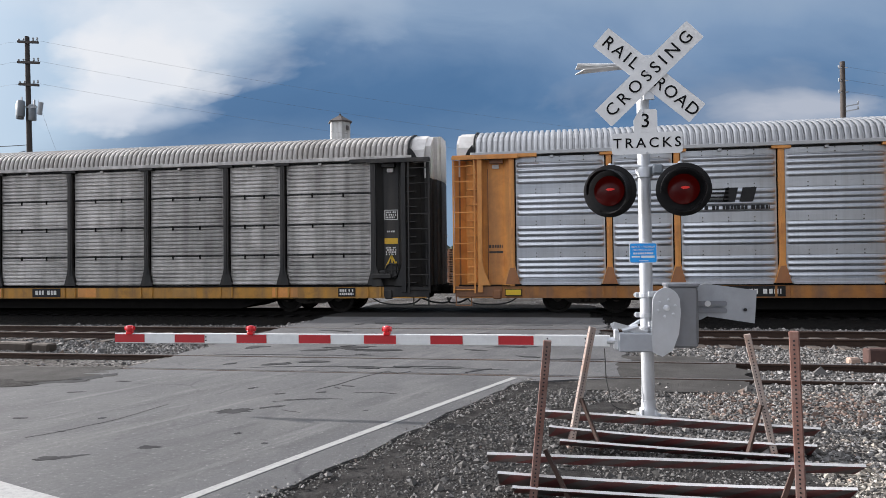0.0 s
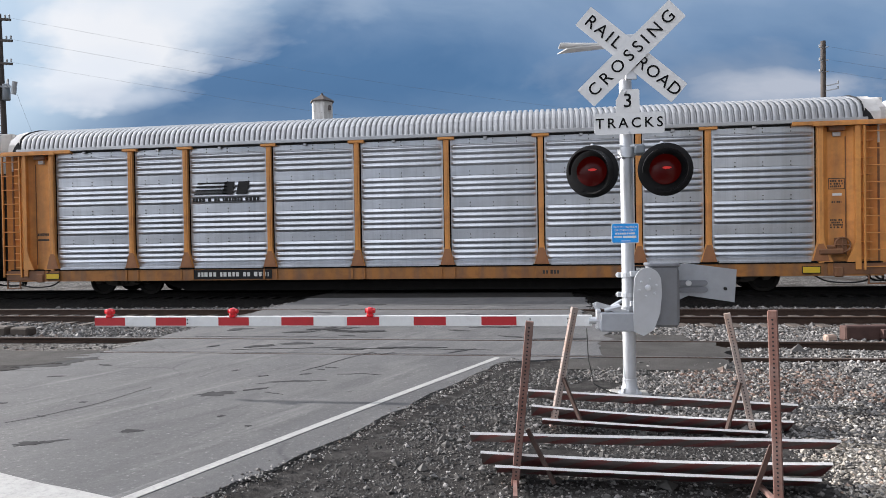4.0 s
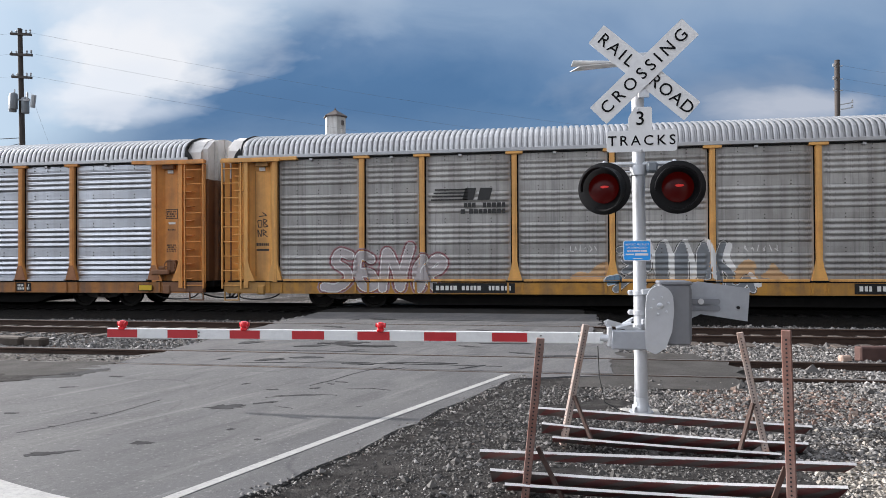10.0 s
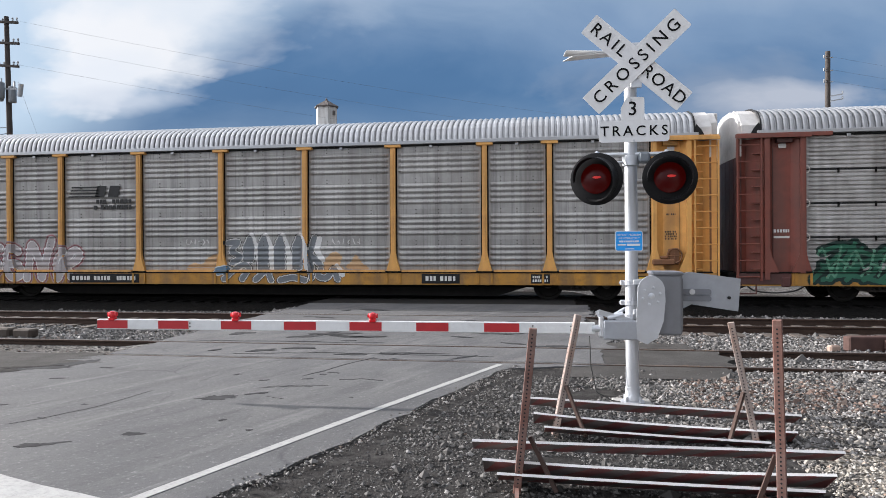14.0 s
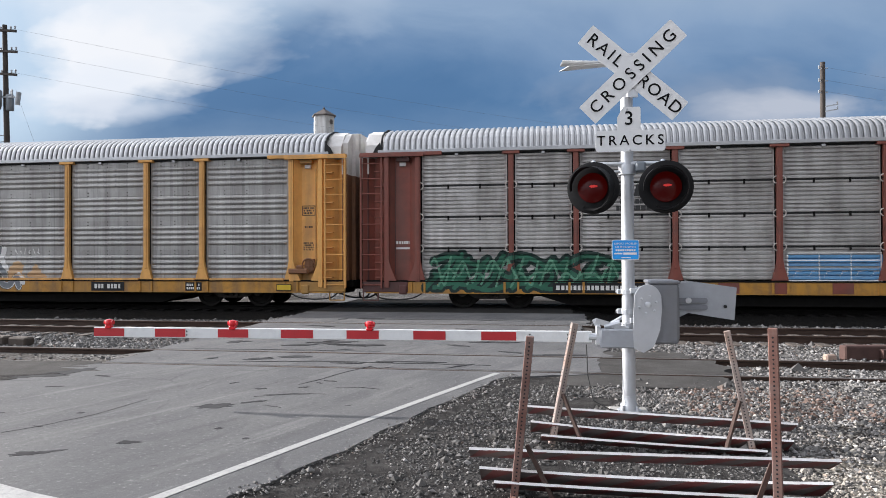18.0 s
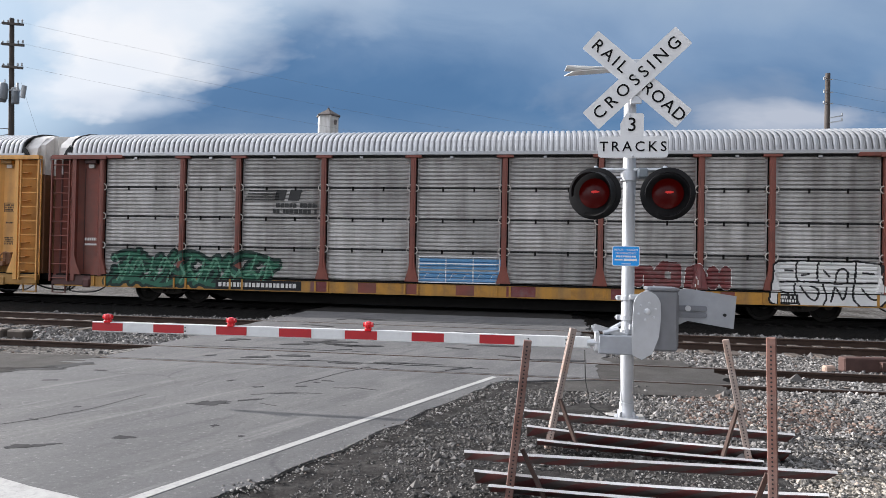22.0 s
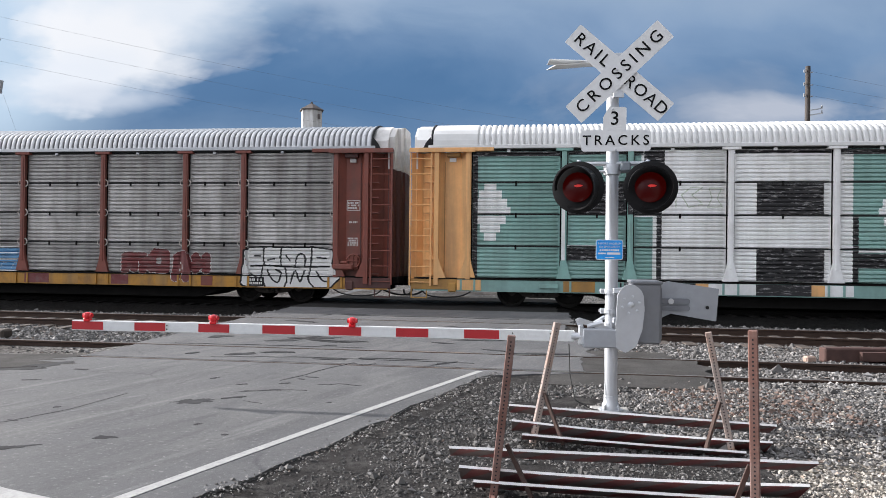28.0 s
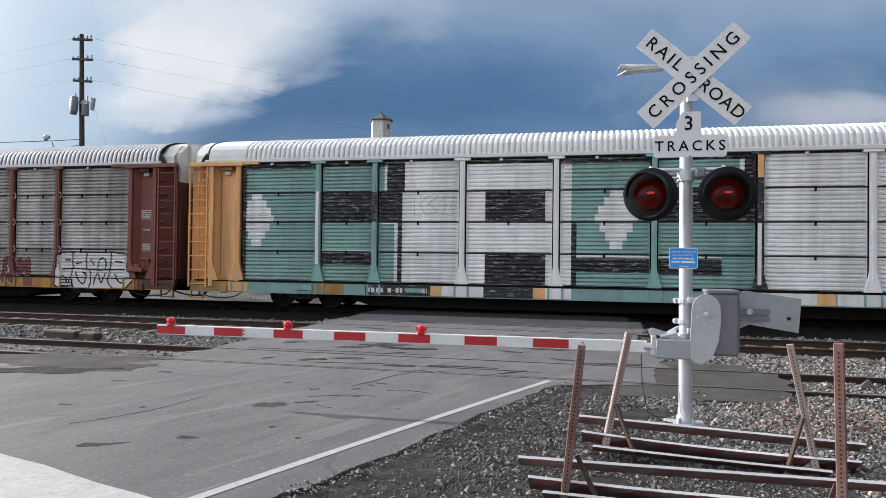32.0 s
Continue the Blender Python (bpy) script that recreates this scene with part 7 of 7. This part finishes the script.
def board(parent, a, b, tilt, height, sag=0.0):
    """A long barricade board with slanted red and white stripes on its front."""
    a, b = Vector(a), Vector(b)
    way = b - a
    m = Matrix.Translation(a) @ way.to_track_quat("X", "Z").to_matrix().to_4x4() @ Matrix.Rotation(radians(tilt), 4, "X")
    n = 14
    length = way.length

    def bow(x):
        return -sag * 4 * (x / length) * (1 - x / length)
    bm = bmesh.new()
    for k in range(n):
        x0, x1 = length * k / n, length * (k + 1) / n
        vs = [bm.verts.new(m @ Vector((x, y, z + bow(x)))) for x in (x0, x1) for y in (0, 0.018) for z in (-height, 0)]
        for f in ((0, 1, 3, 2), (4, 6, 7, 5), (0, 4, 5, 1), (2, 3, 7, 6), (1, 5, 7, 3), (0, 2, 6, 4)):
            # only the front takes the shade-darkened colour; edges and back stay white
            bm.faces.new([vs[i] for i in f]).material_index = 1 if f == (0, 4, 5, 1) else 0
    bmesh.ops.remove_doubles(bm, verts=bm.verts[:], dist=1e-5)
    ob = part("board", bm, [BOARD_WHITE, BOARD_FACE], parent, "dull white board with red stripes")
    x = -0.12
    while x < length:
        out = [(x, -height), (x + 0.15, -height), (x + 0.15 + height, 0), (x + height, 0)]
        out = [(min(max(px, 0.0), length), pz) for px, pz in out]
        if out[1][0] - out[0][0] > 0.02 or out[2][0] - out[3][0] > 0.02:
            bm = bmesh.new()
            vs = [bm.verts.new(m @ Vector((px, -0.0015, pz + bow(px)))) for px, pz in out]
            us = [bm.verts.new(m @ Vector((px, 0.0015, pz + bow(px)))) for px, pz in out]
            bm.faces.new(vs), bm.faces.new(us[::-1])
            for i in range(4):
                bm.faces.new((vs[i], us[i], us[(i + 1) % 4], vs[(i + 1) % 4]))
            bmesh.ops.recalc_face_normals(bm, faces=bm.faces[:])
            part("red_stripe", bm, BOARD_RED, ob)
        x += 0.31


def make_barricades():
    dark_rust = material("dark_rusted_steel", (0.07, 0.042, 0.034), 0.85, 0.1, 0.35, 7.0)
    one = thing("barricade", "old rusty barricade with striped boards on the gravel", "barricade", "barricades beside the road")
    perforated_post(one, (-0.215, 4.40, 0.0), (-0.105, 4.40, 1.07), RUST)
    perforated_post(one, (1.33, 4.16, 0.0), (1.305, 4.17, 1.165), RUST)
    board(one, (-0.52, 4.53, 0.285), (1.86, 4.63, 0.268), 60, 0.19, 0.008)
    board(one, (-0.44, 4.42, 0.195), (1.74, 4.45, 0.178), 53, 0.21, 0.06)
    board(one, (-0.34, 4.36, 0.125), (1.64, 4.36, 0.105), 60, 0.15, 0.03)
    for a, b in (((-0.13, 4.43, 0.36), (0.04, 4.40, 0.02)), ((1.31, 4.22, 0.36), (1.20, 4.24, 0.02)), ((-0.2, 4.1, 0.03), (-0.24, 4.85, 0.03)), ((1.34, 3.9, 0.03), (1.30, 4.7, 0.03))):
        bm = bmesh.new()
        beam(bm, a, b, 0.026, 0.026)
        part("brace", bm, dark_rust if a[2] > 0.1 else RUST, one)
    two = thing("barricade", "pale rusty barricade with striped boards behind another one", "barricade", "barricades beside the road")
    perforated_post(two, (0.045, 5.80, 0.0), (0.245, 5.85, 1.015), RUST_PALE)
    perforated_post(two, (1.66, 5.80, 0.0), (1.478, 5.85, 0.965), RUST_PALE)
    board(two, (-0.16, 5.92, 0.275), (2.05, 5.92, 0.19), 60, 0.19, 0.0)
    board(two, (-0.13, 5.75, 0.185), (1.96, 5.75, 0.095), 53, 0.19, 0.05)
    board(two, (-0.04, 5.62, 0.105), (1.72, 5.62, 0.04), 60, 0.12, 0.02)
    for a, b in (((0.14, 5.80, 0.42), (0.30, 5.70, 0.02)), ((1.56, 5.80, 0.40), (1.42, 5.68, 0.02))):
        bm = bmesh.new()
        beam(bm, a, b, 0.026, 0.026)
        part("brace", bm, dark_rust, two)


# ---- poles, tower and distance ----


def insulator(bm, p):
    lathe(bm, [(0.02, 0), (0.05, 0.04), (0.03, 0.08), (0.055, 0.12), (0.03, 0.17), (0.0, 0.18)], 10, Matrix.Translation(p))


def make_poles():
    x, y = -28.3, 32.0
    pole = thing("utility_pole", "dark wooden utility pole with transformers and three crossarms", "utility pole", "utility poles", at=pose(x, y, 0))
    bm = bmesh.new()
    rod(bm, (0.5, 0, -0.1), (0.16, 0, 13.85), 0.18, 14, 0.115)
    part("pole", bm, POLE_WOOD, pole, "", True)
    for z, w in ((13.5, 0.62), (12.4, 0.66), (11.2, 0.60)):
        cx = 0.68 - 0.34 * z / 13.85
        bm = bmesh.new()
        beam(bm, (cx - w, -0.15, z + 0.06), (cx + w, -0.15, z - 0.06), 0.1, 0.12)
        part("crossarm", bm, POLE_WOOD, pole)
        for d in (-0.9, -0.45, 0.5, 0.9):
            bm = bmesh.new()
            insulator(bm, Vector((cx + d * w, -0.15, z + 0.05)))
            part("insulator", bm, LAMP_GREY, pole)
    for px, py, z in ((-0.10, -0.2, 9.35), (0.12, -0.38, 9.45), (0.62, -0.15, 9.25)):
        bm = bmesh.new()
        lathe(bm, [(0.0, 0.0), (0.17, 0.02), (0.19, 0.06), (0.19, 0.8), (0.17, 0.84), (0.08, 0.88), (0.0, 0.88)], 16, pose(px, py, z))
        rod(bm, (px + 0.06, py, z + 0.86), (px + 0.06, py, z + 1.05), 0.03, 8)
        part("transformer", bm, CAN_GREY, pole, "grey can transformer", True)
    bm = bmesh.new()
    beam(bm, (0.2, -0.2, 10.0), (1.1, -0.4, 9.9), 0.06, 0.08)
    rod(bm, (1.25, -0.4, 9.5), (1.35, -0.4, 10.15), 0.12, 10)
    rod(bm, (0.95, -0.4, 9.9), (0.95, -0.4, 10.3), 0.05, 8)
    part("cutout_switch", bm, LAMP_GREY, pole)
    bm = bmesh.new()
    cable(bm, [(0.2, -0.15, 7.3), (-0.3, -0.4, 7.1), (-0.75, -0.8, 7.4), (-0.8, -0.9, 7.7)], 0.035)
    part("lamp_arm", bm, LAMP_GREY, pole)
    bm = bmesh.new()
    lathe(bm, [(0.0, -0.06), (0.16, -0.05), (0.2, 0.05), (0.12, 0.2), (0.0, 0.24)], 14, pose(-1.0, -1.0, 7.9, 30, -40, 0))
    part("street_light", bm, LAMP_GREY, pole, "dark street light head", True)
    for z, drop in ((13.55, 1.1), (12.45, 1.15), (11.25, 1.2)):
        bm = bmesh.new()
        cable(bm, hang((-0.8, -0.15, z), (0.9, -0.15, z), 0.0) + hang((0.9, -0.15, z), (68, 36, z - drop * 3), 1.6, 24)[1:], 0.0042, 5)
        part("wire", bm, WIRE_GREY, pole)
        bm = bmesh.new()
        cable(bm, hang((-0.8, -0.15, z), (-22, 6, z + 1.3), 0.4), 0.0042, 5)
        part("wire", bm, WIRE_GREY, pole)
    for end, start in (((-14, -6, 7.6), 8.0), ((-10, -6, 5.0), 7.7)):
        bm = bmesh.new()
        cable(bm, hang((0.2, 0, start), end, 0.3), 0.02, 5)
        part("wire", bm, WIRE_GREY, pole)
    bm = bmesh.new()
    cable(bm, hang((0.9, -0.1, 10.4), (2.4, 0, 6.5), 0.1), 0.0045, 5)
    part("wire", bm, WIRE_GREY, pole)
    x, y = 17.2, 45.0
    pole = thing("utility_pole", "weathered brown wooden utility pole with small side brackets", "utility pole", "utility poles", at=pose(x, y, 0))
    bm = bmesh.new()
    rod(bm, (0, 0, -0.1), (0.03, 0, 13.5), 0.19, 14, 0.145)
    part("pole", bm, POLE_WOOD, pole, "", True)
    for z in (13.1, 12.3, 11.6):
        bm = bmesh.new()
        insulator(bm, Vector((-0.22, -0.1, z)))
        rod(bm, (-0.25, -0.1, z), (0.3, -0.1, z), 0.03, 6)
        part("bracket", bm, LAMP_GREY, pole)
    for z in (10.4, 10.7):
        bm = bmesh.new()
        beam(bm, (0.1, -0.2, z), (0.8, -0.3, z + 0.1), 0.05, 0.06)
        insulator(bm, Vector((0.75, -0.3, z + 0.1)))
        part("bracket", bm, LAMP_GREY, pole)
    for z in (13.15, 12.35, 11.65):
        bm = bmesh.new()
        cable(bm, hang((0.2, -0.1, z), (26, 14, z - 0.2), 0.3), 0.0045, 5)
        part("wire", bm, WIRE_GREY, pole)
    # tower with a conical roof
    tower = thing("tower", "round white tower with a dark conical roof behind the railway", "tower", at=pose(-29.8, 90, 0))
    bm = bmesh.new()
    lathe(bm, [(1.50, 0.0), (1.50, 20.8), (1.40, 20.85)], 6, Matrix.Rotation(radians(-4), 4, "Z"))
    part("tower_wall", bm, TOWER_WHITE, tower, "six-sided pale wall")
    bm = bmesh.new()
    lathe(bm, [(1.3, 20.70), (1.75, 20.72), (1.75, 20.86), (0.22, 21.75), (0.12, 22.0), (0.0, 22.05)], 6, Matrix.Rotation(radians(-4), 4, "Z"))
    part("tower_roof", bm, TOWER_ROOF, tower)
    bm = bmesh.new()
    box(bm, 1.16, 1.42, -0.95, -0.55, 19.55, 20.15, 0.02)
    part("window", bm, TOWER_ROOF, tower, "small dark opening")


def make_distance():
    rng = random.Random(11)
    # low pale sheds and a line of trees beyond the tracks
    for x, y, w, d, h in ((-24, 70, 22, 12, 4.2), (3, 62, 18, 10, 5.4), (38, 85, 26, 12, 4.6), (-70, 90, 30, 14, 5.0)):
        shed = thing("shed", "low pale metal shed beyond the tracks", "shed", "far sheds", at=pose(x, y, 0))
        bm = bmesh.new()
        box(bm, -w / 2, w / 2, -d / 2, d / 2, 0, h)
        part("wall", bm, FAR_WALL, shed)
        bm = bmesh.new()
        prism(bm, [(-w / 2 - 0.4, h), (w / 2 + 0.4, h), (w / 2 + 0.4, h + 0.2), (0, h + 1.2), (-w / 2 - 0.4, h + 0.2)], d + 0.6, pose(0, -d / 2 - 0.3, 0))
        part("roof", bm, LAMP_GREY, shed)
        for k in range(3):
            bm = bmesh.new()
            box(bm, -w / 3 + k * w / 3 - 1.2, -w / 3 + k * w / 3 + 1.2, -d / 2 - 0.05, -d / 2 + 0.02, 0, 2.8)
            part("door", bm, TOWER_ROOF, shed)
    verts, faces = [], []
    for i in range(2600):
        x = rng.uniform(-260, 240)
        z = abs(rng.gauss(0, 1.9)) + rng.uniform(0, 2.0)
        z = min(z, 5.5 + 1.5 * noise.noise((x * 0.06, 0, 0)))
        p = Vector((x, 135 + rng.uniform(-5, 5), max(z, 0.2)))
        r = rng.uniform(0.8, 1.8)
        b = len(verts)
        for v in ((0, 0, 1), (1, 0, 0), (0, 1, 0), (-1, 0, 0), (0, -1, 0), (0, 0, -1)):
            verts.append(tuple(p + Vector(v) * r * rng.uniform(0.6, 1.2)))
        faces += [tuple(k + b for k in f) for f in ROCK_FACES]
    tagged(new("tree_line", from_arrays("tree_line", verts, faces, FAR_TREES)), "distant dark line of low trees", "trees", kind="stuff")


def make_timber_stacks():
    """Pallets piled beyond the train, seen through the gaps between the cars."""
    planks = material("pallet_wood", (0.33, 0.17, 0.10), 0.85, 0, 0.3, 3.0, 0, 40, (0.16, 0.09, 0.06), 0.5, 2.0, each=0.25)
    for k, (x, rows) in enumerate(((-5.6, 16), (-3.4, 17), (-1.2, 17), (1.0, 15), (3.2, 17), (5.4, 16))):
        stack = thing("pallet_stack", "tall pile of brown wooden pallets beyond the tracks", "pallet stack", "pallet stacks", at=pose(x, 40.0 + 0.15 * (k % 2), 0))
        deck = bmesh.new()
        box(deck, -1.0, 1.0, -0.6, 0.6, 0.105, 0.135)
        box(deck, -1.0, 1.0, -0.6, 0.6, 0.0, 0.03)
        for bx in (-0.95, -0.05, 0.85):
            box(deck, bx, bx + 0.1, -0.59, 0.59, 0.03, 0.105)
        deck = mesh_of(deck, "pallet", planks)
        rng = random.Random(k)
        for r in range(rows):
            part("pallet", deck, None, stack, at=pose(rng.uniform(-0.05, 0.05), rng.uniform(-0.05, 0.05), -0.02 + 0.142 * r, 0, 0, rng.uniform(-1.5, 1.5)))


def make_small_things():
    # a short length of rusty rail lying on the ballast
    bm = bmesh.new()
    beam(bm, (4.75, 11.75, 0.0), (9.0, 12.3, 0.0), 0.20, 0.24, bevel=0.02)
    beam(bm, (5.3, 11.66, 0.0), (9.0, 12.12, 0.0), 0.10, 0.14)
    whole("steel_beam", bm, material("purple_rust", (0.085, 0.045, 0.038), 0.75, 0.2, 0.3, 5.0), "rusty brown steel beam lying on the ballast", "beam")
    bm = bmesh.new()
    beam(bm, (4.44, 11.64, -0.07), (4.62, 11.69, -0.07), 0.12, 0.11, bevel=0.025)
    whole("timber_block", bm, material("split_timber", (0.36, 0.26, 0.21), 0.9, 0, 0.25, 5.0), "pale short split timber block lying on the ballast", "timber block")
    bm = bmesh.new()
    beam(bm, (-10.22, 11.8, -0.04), (-9.80, 11.75, -0.04), 0.24, 0.17, bevel=0.03)
    whole("timber_block", bm, TIE, "old dark sleeper end lying between the tracks", "timber block")
    bm = bmesh.new()
    beam(bm, (-11.2, 11.95, -0.04), (-10.34, 11.85, -0.04), 0.26, 0.18, bevel=0.03)
    whole("timber_block", bm, TIE, "old worn sleeper end lying between the tracks", "timber block")


make_signal()
make_barricades()
make_poles()
make_distance()
make_timber_stacks()
make_small_things()


# ---- what moves: the train rolls past and slows ----
ROLL = [-53.98203, -21.70606, 52.44613, -41.87455, 15.35152, -2.16465]


def rolled(t):
    """How far the train has gone at t seconds."""
    return sum(c * (t / 16) ** (k + 1) for k, c in enumerate(ROLL)) + 0.25 * math.exp(-t / 0.5) + 0.17 * math.exp(-((t - 6.2) / 1.3) ** 2) \
        - 0.12 * math.exp(-((t - 5.4) / 1.0) ** 2) + 0.06 * math.exp(-((t - 7.8) / 0.7) ** 2) + 0.19 * (1 + math.tanh((t - 14.3) / 1.5))


def motions():
    for key, car in CARS.items():
        walk(car, [(0.5 * i, pose(CAR_U[key] + rolled(0.5 * i), Y_MID, 0)) for i in range(65)])
    for wheel, dx, y, turn in WHEELS:
        rows = []
        for i in range(193):
            t = i / 6
            rows.append((t, Matrix.Translation((dx, y, 0.425)) @ Matrix.Rotation((rolled(t) / 0.425) % (2 * math.pi), 4, "Y") @ Matrix.Rotation(radians(turn), 4, "Z")))
        walk(wheel, rows)


motions()
